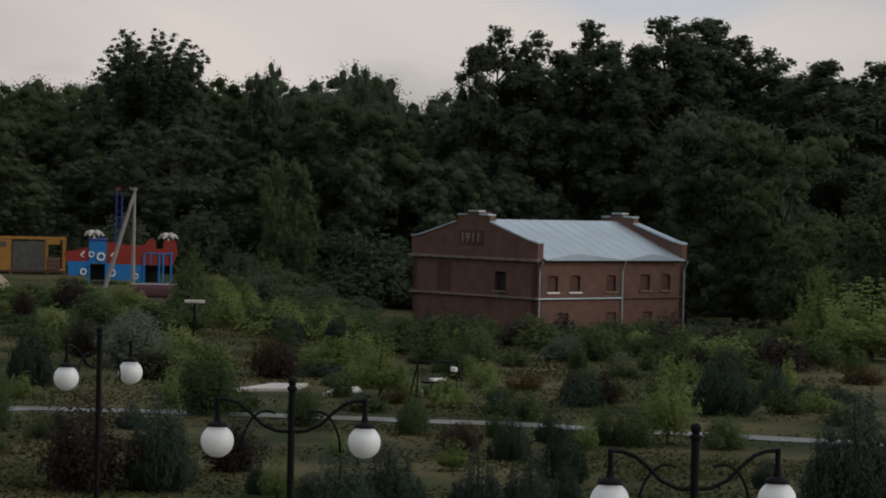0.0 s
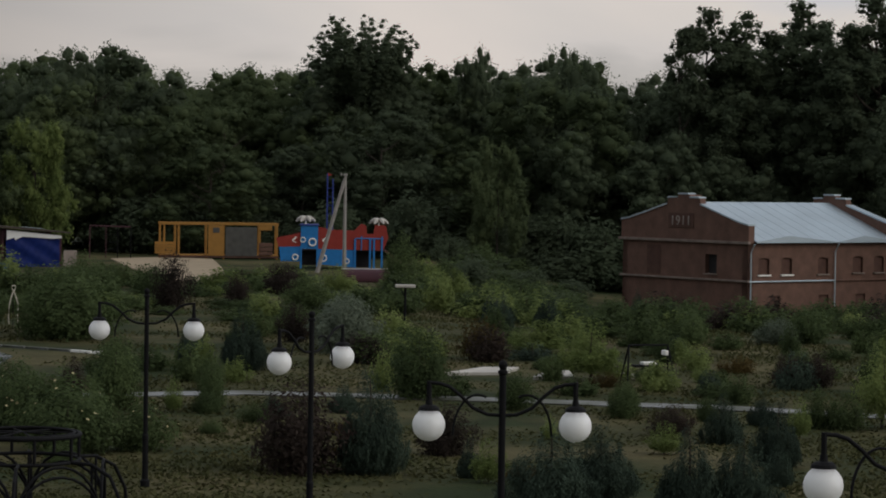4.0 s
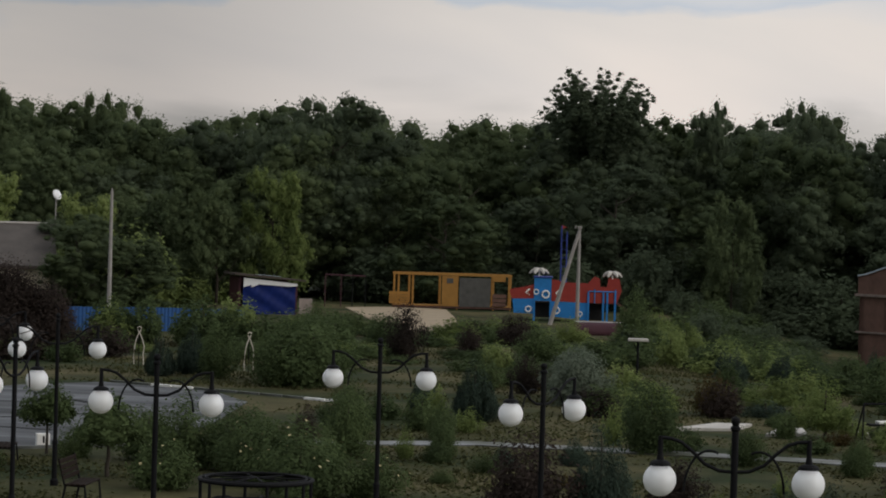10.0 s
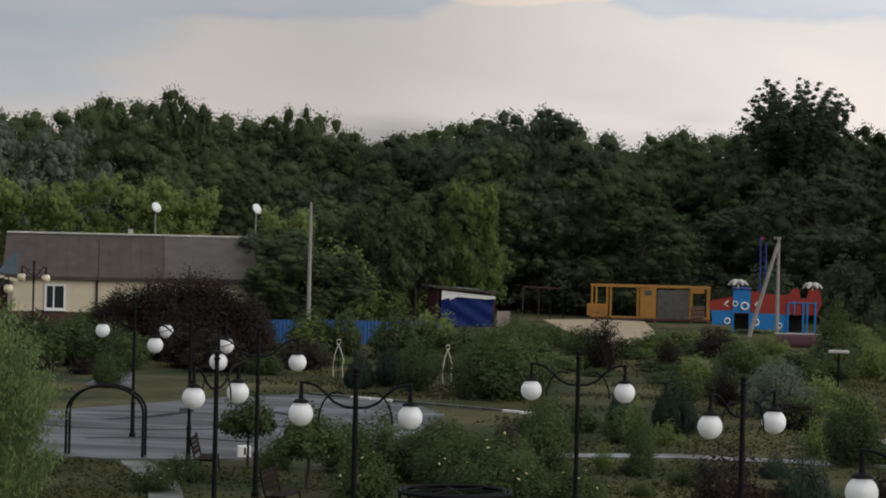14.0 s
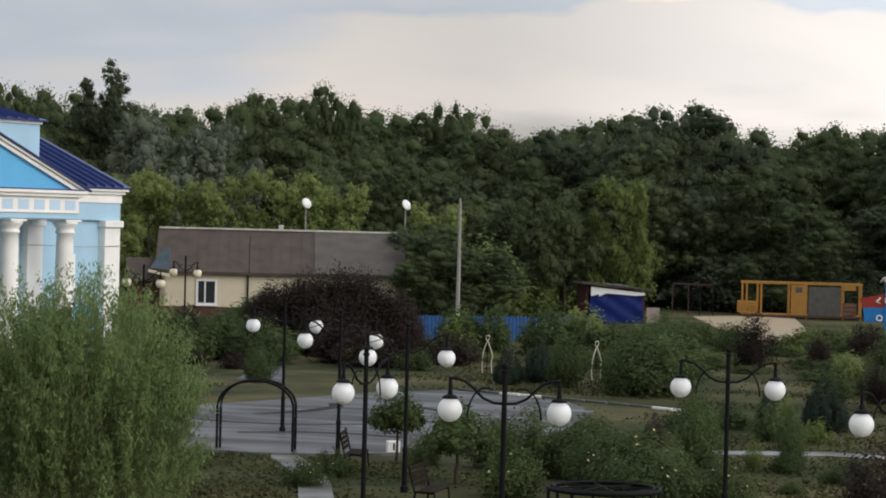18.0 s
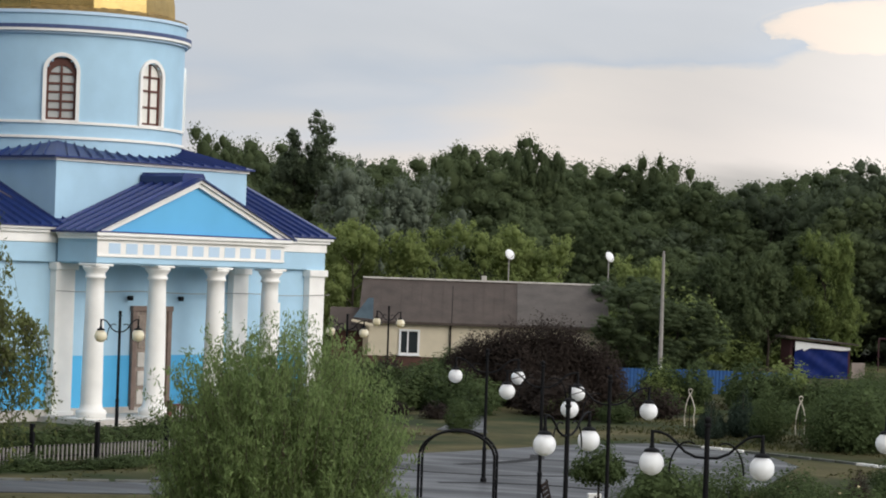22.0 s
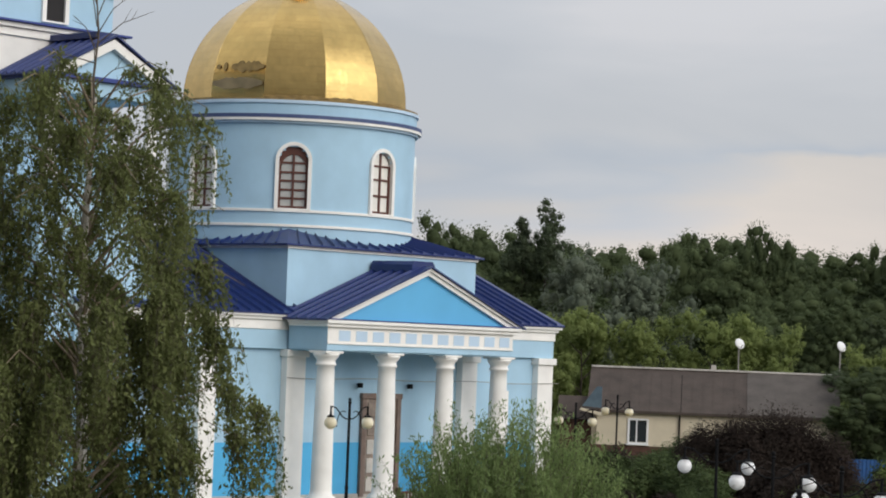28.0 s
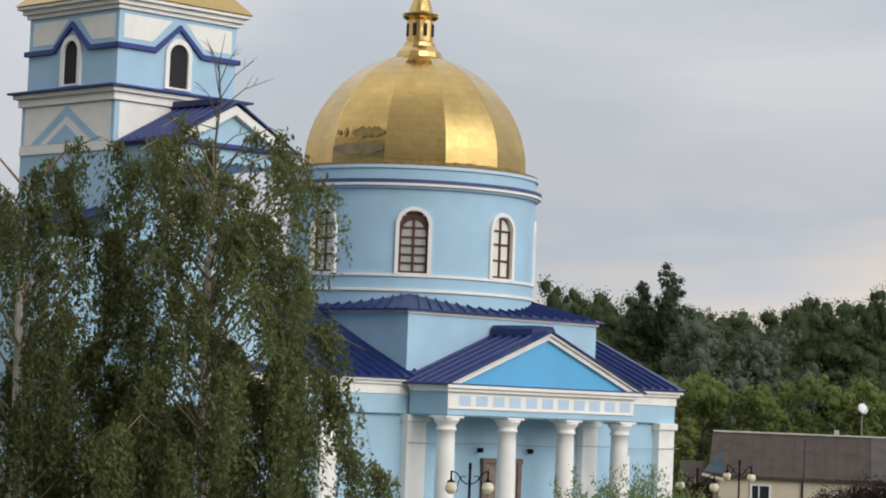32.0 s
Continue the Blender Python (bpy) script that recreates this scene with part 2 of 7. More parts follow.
def sheet_mat(name, color):
    """Gilded sheets laid in rows round a dome, each with its own tone, with fine joints between them."""
    m = mat(name, color, 0.2, metal=1.0, var=0.16, scale=0.8, bump=0.6, fine=2.2)
    n, l = m.node_tree.nodes, m.node_tree.links
    b = n["Principled BSDF"]
    co, sep, ang, mulv, com, br = n.new("ShaderNodeTexCoord"), n.new("ShaderNodeSeparateXYZ"), n.new("ShaderNodeMath"), n.new("ShaderNodeMath"), n.new("ShaderNodeCombineXYZ"), n.new("ShaderNodeTexBrick")
    ang.operation, mulv.operation = "ARCTAN2", "MULTIPLY"
    mulv.inputs[1].default_value = 4.4
    l.new(co.outputs["Object"], sep.inputs["Vector"])
    l.new(sep.outputs["Y"], ang.inputs[0])
    l.new(sep.outputs["X"], ang.inputs[1])
    l.new(ang.outputs[0], mulv.inputs[0])
    l.new(mulv.outputs[0], com.inputs["X"])
    l.new(sep.outputs["Z"], com.inputs["Y"])
    l.new(com.outputs["Vector"], br.inputs["Vector"])
    br.inputs["Scale"].default_value = 1.0
    br.inputs["Brick Width"].default_value, br.inputs["Row Height"].default_value = 0.50, 0.30
    br.inputs["Mortar Size"].default_value, br.inputs["Mortar Smooth"].default_value = 0.012, 0.3
    br.inputs["Color1"].default_value, br.inputs["Color2"].default_value, br.inputs["Mortar"].default_value = (1, 1, 1, 1), (0.93, 0.925, 0.91, 1), (0.86, 0.84, 0.80, 1)
    old = b.inputs["Base Color"].links[0].from_socket
    mul = n.new("ShaderNodeVectorMath")
    mul.operation = "MULTIPLY"
    l.new(old, mul.inputs[0])
    l.new(br.outputs["Color"], mul.inputs[1])
    l.new(mul.outputs["Vector"], b.inputs["Base Color"])
    bp = n.new("ShaderNodeBump")
    bp.inputs["Strength"].default_value, bp.inputs["Distance"].default_value = 0.10, 0.02
    l.new(br.outputs["Color"], bp.inputs["Height"])
    l.new(b.inputs["Normal"].links[0].from_socket, bp.inputs["Normal"])
    l.new(bp.outputs["Normal"], b.inputs["Normal"])
    return m


M = {
    "wall_blue": mat("pale_blue_render", (0.385, 0.575, 0.715), 0.75, var=0.10, scale=0.8, bump=0.15),
    "panel_blue": mat("pale_panel_paint", (0.50, 0.64, 0.78), 0.7, var=0.06, scale=1.0),
    "dado": mat("azure_paint", (0.085, 0.42, 0.72), 0.6, var=0.10, scale=0.9),
    "tympanum": mat("sky_blue_paint", (0.12, 0.43, 0.72), 0.65, var=0.06, scale=0.7),
    "white": mat("white_render", (0.85, 0.83, 0.79), 0.7, var=0.10, scale=1.2, bump=0.12),
    "navy": mat("navy_paint", (0.03, 0.05, 0.22), 0.5, var=0.12),
    "roof_blue": mat("blue_metal_roof", (0.006, 0.020, 0.115), 0.36, metal=0.1, var=0.2, scale=0.9, bump=0.05, fine=9.0, spec=0.5),
    "gold": mat("gilded_sheet", (0.60, 0.415, 0.155), 0.2, metal=1.0, var=0.16, scale=0.8, bump=0.6, fine=2.2, island=0.25),
    "gold_sheets": sheet_mat("gilded_dome_sheets", (0.60, 0.415, 0.155)),
    "rust": mat("torn_gilding", (0.26, 0.18, 0.07), 0.7, metal=0.3, var=0.6, scale=3.0, bump=0.6),
    "bare_metal": mat("bare_dome_metal", (0.27, 0.215, 0.125), 0.55, metal=0.4, var=0.45, scale=1.6, bump=0.5),
    "brown": mat("brown_window_paint", (0.10, 0.035, 0.025), 0.5, var=0.2),
    "door": mat("grey_brown_door", (0.24, 0.19, 0.155), 0.55, var=0.4, scale=4.0, bump=0.5, fine=7.0),
    "door_frame": mat("weathered_door_frame", (0.19, 0.135, 0.11), 0.6, var=0.3),
    # near-black colour that stands in for the shade inside openings
    "dark": mat("shade_in_openings", (0.02, 0.018, 0.018), 0.8),
    "brick": mat("old_red_brick", (0.136, 0.074, 0.054), 0.88, var=0.35, scale=1.4, bump=0.5, fine=14.0),
    "brick_dark": mat("bricked_up_opening", (0.090, 0.046, 0.034), 0.9, var=0.3, scale=2.5, bump=0.5, fine=14.0),
    "zinc": mat("zinc_sheet", (0.46, 0.54, 0.60), 0.4, metal=0.5, var=0.12, scale=0.5, bump=0.08, fine=3.0),
    "ledge": mat("weathered_ledge", (0.20, 0.155, 0.13), 0.85, var=0.4, scale=2.0, bump=0.3),
    "figure": mat("worn_figures", (0.30, 0.25, 0.22), 0.85, var=0.4, scale=3.0),
    "stone": mat("pale_concrete", (0.50, 0.47, 0.43), 0.8, var=0.25, scale=2.0, bump=0.3),
    "paving": lawn_mat("wet_overgrown_paving", (0.045, 0.048, 0.026), (0.20, 0.205, 0.21), 0.5, 0.5, 0.3),
    "asphalt": wet_mat(lawn_mat("wet_asphalt", (0.014, 0.015, 0.017), (0.050, 0.053, 0.058), 0.40, 0.22, 0.3)),
    "tar": mat("rough_dark_band", (0.018, 0.018, 0.019), 0.85, var=0.5, scale=1.5, bump=0.6, spec=0.2),
    "limb": mat("tan_birch_limbs", (0.24, 0.19, 0.13), 0.85, var=0.4),
    "blue_sheet": mat("grey_blue_roof_sheet", (0.085, 0.125, 0.16), 0.55, var=0.25),
    "grass": lawn_mat("lawn", (0.024, 0.034, 0.012), (0.092, 0.080, 0.038), 0.95, 0.17),
    "blade": leaf_mat("grass_blades", (0.026, 0.038, 0.014), (0.100, 0.094, 0.042), 0.2),
    "sand": mat("sand", (0.35, 0.275, 0.185), 0.95, var=0.2, scale=0.7, bump=0.5, fine=6.0),
    "bench_wood": mat("dark_bench_wood", (0.020, 0.013, 0.010), 0.85, var=0.3, spec=0.1),
    "iron": mat("black_wrought_iron", (0.007, 0.007, 0.008), 0.7, var=0.3, spec=0.12),
    "globe": mat("opal_globe", (0.93, 0.94, 0.98), 0.35, var=0.03, bump=0.0),
    "globe_cream": mat("cream_globe", (0.72, 0.62, 0.44), 0.4, var=0.06, bump=0.0),
    "cream": mat("cream_siding", (0.62, 0.545, 0.41), 0.7, var=0.12, scale=1.0),
    "slate": mat("brown_slate_roof", (0.066, 0.051, 0.043), 0.88, var=0.3, scale=1.2, bump=0.4, fine=8.0),
    "slate_grey": mat("grey_slate_roof", (0.088, 0.076, 0.068), 0.88, var=0.25, scale=1.2, bump=0.4, fine=8.0),
    "board": mat("weathered_board", (0.26, 0.215, 0.19), 0.8, var=0.3, scale=2.0),
    "pvc": mat("white_plastic", (0.78, 0.78, 0.78), 0.35, var=0.04),
    "glass": mat("window_glass", (0.03, 0.035, 0.04), 0.06, var=0.1, bump=0.0, spec=0.8, coat=0.6),
    "pane_grey": mat("grey_pane", (0.42, 0.43, 0.42), 0.25, var=0.15, bump=0.0, spec=0.6),
    "slate_blue": mat("slate_blue_band", (0.06, 0.085, 0.19), 0.55, var=0.15),
    "blind": mat("pale_cream_pane", (0.78, 0.76, 0.70), 0.5, var=0.1),
    "yellow": mat("ochre_painted_wood", (0.33, 0.165, 0.035), 0.7, var=0.25, scale=2.0, bump=0.3, obj=0.3),
    "net": mat("grey_panel", (0.085, 0.083, 0.076), 0.85, var=0.3, scale=3.0),
    "red": mat("red_paint", (0.30, 0.036, 0.026), 0.55, var=0.15),
    "blue": mat("bright_blue_paint", (0.02, 0.19, 0.50), 0.5, var=0.15),
    "fence_blue": mat("blue_sheet_fence", (0.016, 0.08, 0.24), 0.55, var=0.2),
    "tarp": mat("blue_tarpaulin", (0.008, 0.020, 0.12), 0.5, var=0.25, scale=1.5, bump=0.5, fine=4.0, spec=0.12),
    "maroon": mat("maroon_plastic", (0.045, 0.008, 0.015), 0.6, var=0.2),
    "pole": mat("grey_concrete_pole", (0.30, 0.28, 0.26), 0.85, var=0.2),
    "rope": mat("pale_rope", (0.55, 0.50, 0.42), 0.8, var=0.2),
    "twig": mat("brown_twigs", (0.10, 0.08, 0.06), 0.85, var=0.4),
    "bark": mat("dark_bark", (0.05, 0.04, 0.03), 0.9, var=0.4, scale=3.0, bump=0.8),
    "birch_bark": mat("birch_bark", (0.50, 0.47, 0.42), 0.8, var=0.55, scale=2.5, bump=0.4),
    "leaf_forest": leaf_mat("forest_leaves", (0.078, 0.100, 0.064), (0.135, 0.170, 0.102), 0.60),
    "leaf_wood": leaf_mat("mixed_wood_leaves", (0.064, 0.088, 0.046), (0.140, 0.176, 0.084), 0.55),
    "leaf_light": leaf_mat("light_green_leaves", (0.112, 0.154, 0.048), (0.255, 0.305, 0.110), 0.5),
    "leaf_silver": leaf_mat("silvery_leaves", (0.070, 0.092, 0.062), (0.175, 0.205, 0.150)),
    "leaf_garden": leaf_mat("garden_leaves", (0.040, 0.060, 0.026), (0.110, 0.148, 0.060), 0.42),
    "leaf_purple": leaf_mat("purple_leaves", (0.030, 0.025, 0.021), (0.060, 0.045, 0.038), 0.45),
    "leaf_orange": leaf_mat("rusty_leaves", (0.035, 0.028, 0.012), (0.120, 0.085, 0.030)),
    "leaf_conifer": leaf_mat("conifer_needles", (0.028, 0.042, 0.032), (0.070, 0.100, 0.072), 0.25),
    "leaf_willow": leaf_mat("willow_leaves", (0.115, 0.170, 0.060), (0.31, 0.40, 0.160), 0.46),
    "leaf_birch": leaf_mat("birch_leaves", (0.070, 0.090, 0.034), (0.205, 0.232, 0.090), 0.45),
    "bloom": mat("yellow_blooms", (0.50, 0.42, 0.22), 0.6, var=0.2),
}

# opal glass lets the light through into its shaded side
for key in ("globe", "globe_cream"):
    opal = M[key].node_tree.nodes["Principled BSDF"]
    opal.inputs["Subsurface Weight"].default_value = 1.0
    opal.inputs["Subsurface Radius"].default_value = (1.0, 1.0, 1.0)
    opal.inputs["Subsurface Scale"].default_value = 0.6


# ---- building helpers ----
def mesh_of(name, verts, faces, material=None, smooth=False):
    me = bpy.data.meshes.new(name)
    me.from_pydata([tuple(p) for p in verts], [], [tuple(f) for f in faces])
    if material:
        me.materials.append(M[material])
    if smooth:
        me.polygons.foreach_set("use_smooth", [True] * len(me.polygons))
    me.update()
    return me


def thing(name, label, category, group="", at=(0, 0, 0), turn=0.0, kind=""):
    ob = new(name)
    ob.empty_display_size = 0.2
    ob.matrix_basis = pose(*at, 0, 0, turn)
    return tagged(ob, label, category, group, kind)


def part(name, bm, material, parent, label="", smooth=False):
    """Links a bmesh as one mesh under its thing or part."""
    bmesh.ops.recalc_face_normals(bm, faces=bm.faces[:])
    me = bpy.data.meshes.new(name)
    bm.to_mesh(me)
    bm.free()
    me.materials.append(M[material])
    if smooth:
        me.polygons.foreach_set("use_smooth", [True] * len(me.polygons))
    ob = new(name, me)
    ob.parent = parent
    return tagged(ob, label)


def box(x0, x1, y0, y1, z0, z1, bevel=0.0, bm=None):
    bm = bm or bmesh.new()
    vs = [bm.verts.new((x, y, z)) for x in (x0, x1) for y in (y0, y1) for z in (z0, z1)]
    fs = [bm.faces.new([vs[i] for i in f]) for f in ((0, 1, 3, 2), (4, 6, 7, 5), (0, 4, 5, 1), (2, 3, 7, 6), (0, 2, 6, 4), (1, 5, 7, 3))]
    if bevel:
        es = list({e for f in fs for e in f.edges})
        bmesh.ops.bevel(bm, geom=es, offset=bevel, segments=2, affect="EDGES", profile=0.5)
    return bm


def prism(outline, lo, hi, axis="x", bm=None):
    """A solid from a 2D outline pushed along an axis: x (outline in y, z), y (x, z) or z (x, y)."""
    bm = bm or bmesh.new()
    put = {"x": lambda a, b, c: (c, a, b), "y": lambda a, b, c: (a, c, b), "z": lambda a, b, c: (a, b, c)}[axis]
    lows = [bm.verts.new(put(a, b, lo)) for a, b in outline]
    highs = [bm.verts.new(put(a, b, hi)) for a, b in outline]
    bm.faces.new(lows)
    bm.faces.new(highs[::-1])
    n = len(outline)
    for i in range(n):
        bm.faces.new((lows[i], lows[(i + 1) % n], highs[(i + 1) % n], highs[i]))
    return bm


def lathe(profile, seg=32, bm=None, center=(0, 0, 0), start=0.0):
    """Turns a profile of (radius, height) about the z axis."""
    bm = bm or bmesh.new()
    cx, cy, cz = center
    rings = []
    for r, z in profile:
        rings.append([bm.verts.new((cx + r * math.cos(start + 2 * math.pi * i / seg), cy + r * math.sin(start + 2 * math.pi * i / seg), cz + z)) for i in range(seg)])
    for a, b in zip(rings, rings[1:]):
        for i in range(seg):
            bm.faces.new((a[i], a[(i + 1) % seg], b[(i + 1) % seg], b[i]))
    bm.faces.new(rings[0][::-1])
    bm.faces.new(rings[-1])
    return bm


def tube(points, radius, seg=8, bm=None, closed=False):
    """A round bar along points; radius may be a number or a list."""
    bm = bm or bmesh.new()
    pts = [Vector(p) for p in points]
    n = len(pts)
    rad = radius if isinstance(radius, (list, tuple)) else [radius] * n
    rings = []
    for i, p in enumerate(pts):
        a = pts[(i - 1) % n] if closed or i else pts[i]
        b = pts[(i + 1) % n] if closed or i < n - 1 else pts[i]
        way = (b - a).normalized()
        side = way.cross(Vector((0, 0, 1)))
        if side.length < 0.05:
            side = way.cross(Vector((1, 0, 0)))
        side.normalize()
        over = side.cross(way)
        rings.append([bm.verts.new(p + rad[i] * (math.cos(2 * math.pi * k / seg) * side + math.sin(2 * math.pi * k / seg) * over)) for k in range(seg)])
    for i in range(n if closed else n - 1):
        a, b = rings[i], rings[(i + 1) % n]
        for k in range(seg):
            bm.faces.new((a[k], a[(k + 1) % seg], b[(k + 1) % seg], b[k]))
    if not closed:
        bm.faces.new(rings[0][::-1])
        bm.faces.new(rings[-1])
    return bm


def arc(cx, cz, r, a0, a1, n=12, y=0.0, rz=None):
    rz = rz or r
    return [(cx + r * math.cos(radians(a0 + (a1 - a0) * i / n)), y, cz + rz * math.sin(radians(a0 + (a1 - a0) * i / n))) for i in range(n + 1)]


def arch(half, z0, z1, n=10):
    """The outline of an arched opening: straight jambs from z0, a round head that tops out at z1."""
    spring = z1 - half
    return [(-half, z0), (half, z0)] + [(half * math.cos(math.pi * i / n), spring + half * math.sin(math.pi * i / n)) for i in range(n + 1)]


def ground_z(x, y):
    """The lawn is level, and falls away by about two metres towards the brick building and the wood behind it."""
    s = min(max((y - 95.0) / 45.0, 0.0), 1.0)
    w = min(max((x + 14.0) / 12.0, 0.0), 1.0)
    return -2.2 * (s * s * (3 - 2 * s)) * (w * w * (3 - 2 * w))


# ---- ground ----
def ground_sheet():
    xs = sorted({*range(-160, 161, 4), -3000, -900, -350, 350, 900, 3000})
    ys = sorted({*range(-40, 261, 4), -3000, -800, -200, 400, 1000, 3000})
    verts = [(x, y, ground_z(x, y)) for y in ys for x in xs]
    w = len(xs)
    faces = [(j * w + i, j * w + i + 1, (j + 1) * w + i + 1, (j + 1) * w + i) for j in range(len(ys) - 1) for i in range(w - 1)]
    ob = new("ground", mesh_of("ground", verts, faces, "grass", True))
    return tagged(ob, "dull green rough lawn with bare brownish patches", "ground", kind="structure")


ground_sheet()


def slab(name, outline, z0, z1, material, label, category):
    bm = prism(outline, z0, z1, "z")
    bmesh.ops.bevel(bm, geom=bm.edges[:], offset=min(0.02, (z1 - z0) * 0.3), segments=1, affect="EDGES")
    me = bpy.data.meshes.new(name)
    bm.to_mesh(me)
    bm.free()
    me.materials.append(M[material])
    return tagged(new(name, me), label, category, kind="structure")


def band(points, half):
    """The outline of a strip of even width along a line on the ground."""
    left, right = [], []
    for i, (x, y) in enumerate(points):
        a, b = points[max(i - 1, 0)], points[min(i + 1, len(points) - 1)]
        way = Vector((b[0] - a[0], b[1] - a[1])).normalized()
        left.append((x - way.y * half, y + way.x * half))
        right.append((x + way.y * half, y - way.x * half))
    return left + right[::-1]


# the parking yard of wet asphalt, the garden path and the white slabs
slab("road", [(-33.5, 60.5), (-24.0, 59.6), (-22.5, 60.2), (-19.5, 63.0), (-18.9, 68.5), (-20.4, 79.5), (-22.6, 83.6), (-27.4, 86.2), (-29.3, 83.5), (-31.0, 77.0), (-33.5, 70.0), (-34.6, 64.0)], -0.2, 0.03, "asphalt", "wet grey asphalt yard with dark patches", "road")
# curved bands, darker and rougher than the asphalt round them
for line, half in (([(-29.0, 71.6), (-28.3, 73.1), (-28.05, 74.6), (-28.0, 75.9), (-28.6, 77.4)], 0.24), ([(-27.0, 65.2), (-25.6, 66.3), (-24.0, 66.6), (-22.4, 66.2)], 0.16), ([(-30.5, 69.2), (-28.6, 68.3), (-26.6, 68.6), (-24.6, 70.2), (-23.0, 72.9)], 0.13), ([(-25.8, 77.5), (-24.2, 75.8), (-22.6, 75.2)], 0.2)):
    slab("tar_band", band(line, half), -0.1, 0.036, "tar", "curved dark rough band on the wet asphalt", "tar band")
slab("road", [(-36.0, 86.6), (-33.9, 86.5), (-36.2, 92.0), (-38.3, 97.4), (-39.7, 96.8), (-37.2, 91.0)], -0.2, 0.022, "asphalt", "wet grey asphalt drive beyond the yard", "road")
slab("road", band([(-28.5, 60.6), (-32.0, 58.1), (-35.6, 55.5), (-50.0, 45.0), (-62.0, 36.4)], 1.6), -0.2, 0.028, "asphalt", "grey asphalt road in front of the church", "road")
slab("pavement", band([(-19.0, 64.2), (-11.0, 68.0), (-5.0, 67.6), (2.0, 66.6), (10.0, 63.8), (19.0, 61.0)], 0.6), -0.2, 0.035, "paving", "wet pale grey garden path across the lawn", "pavement")
slab("pavement", band([(-23.4, 59.6), (-21.45, 56.2), (-20.15, 53.3), (-19.2, 50.9), (-17.8, 47.0)], 0.38), -0.2, 0.035, "paving", "pale paved footpath under the garden arch", "pavement")
for pts in ([(-6.2, 75.6), (-4.5, 76.3), (-4.1, 78.4), (-5.2, 78.2)], [(-3.5, 74.8), (-2.3, 75.3), (-2.5, 77.5), (-3.2, 77.2)], [(-1.4, 75.4), (-0.5, 75.9), (-0.6, 77.8), (-1.2, 77.5)]):
    slab("pavement", pts, -0.1, 0.10, "stone", "pale concrete slab lying in the grass", "slab")
slab("sand_patch", [(-36.8, 169.5), (-34.0, 174.5), (-30.2, 172.0), (-27.2, 158.0), (-24.9, 146.0), (-24.0, 134.0), (-27.2, 137.0), (-29.6, 146.0), (-32.8, 156.0)], -0.2, 0.05, "sand", "bare pale sand of the playground", "sand")


def kerb(points, white=True, name="kerb", label="white-painted concrete kerb stones beside the road"):
    top = thing(name, label, "kerb", kind="structure")
    k = 0
    for a, b in zip(points, points[1:]):
        a, b = Vector((*a, 0)), Vector((*b, 0))
        n = max(1, round((b - a).length))
        for i in range(n):
            p = a.lerp(b, (i + 0.5) / n)
            ob = part("kerb_stone", box(-0.48, 0.48, -0.07, 0.07, -0.1, 0.08, 0.015), "white" if white and k % 7 < 2 else "paving", top)
            ob.matrix_basis = Matrix.Translation(p) @ pose(0, 0, 0, 0, 0, math.degrees(math.atan2((b - a).y, (b - a).x)))
            k += 1


kerb([(-17.4, 81.0), (-20.0, 82.7), (-27.3, 86.6)])
kerb([(-26.5, 59.7), (-24.0, 59.5), (-22.4, 60.1), (-19.3, 62.9)], False)
kerb([(-50.0, 47.1), (-36.5, 57.0), (-32.9, 59.6)])


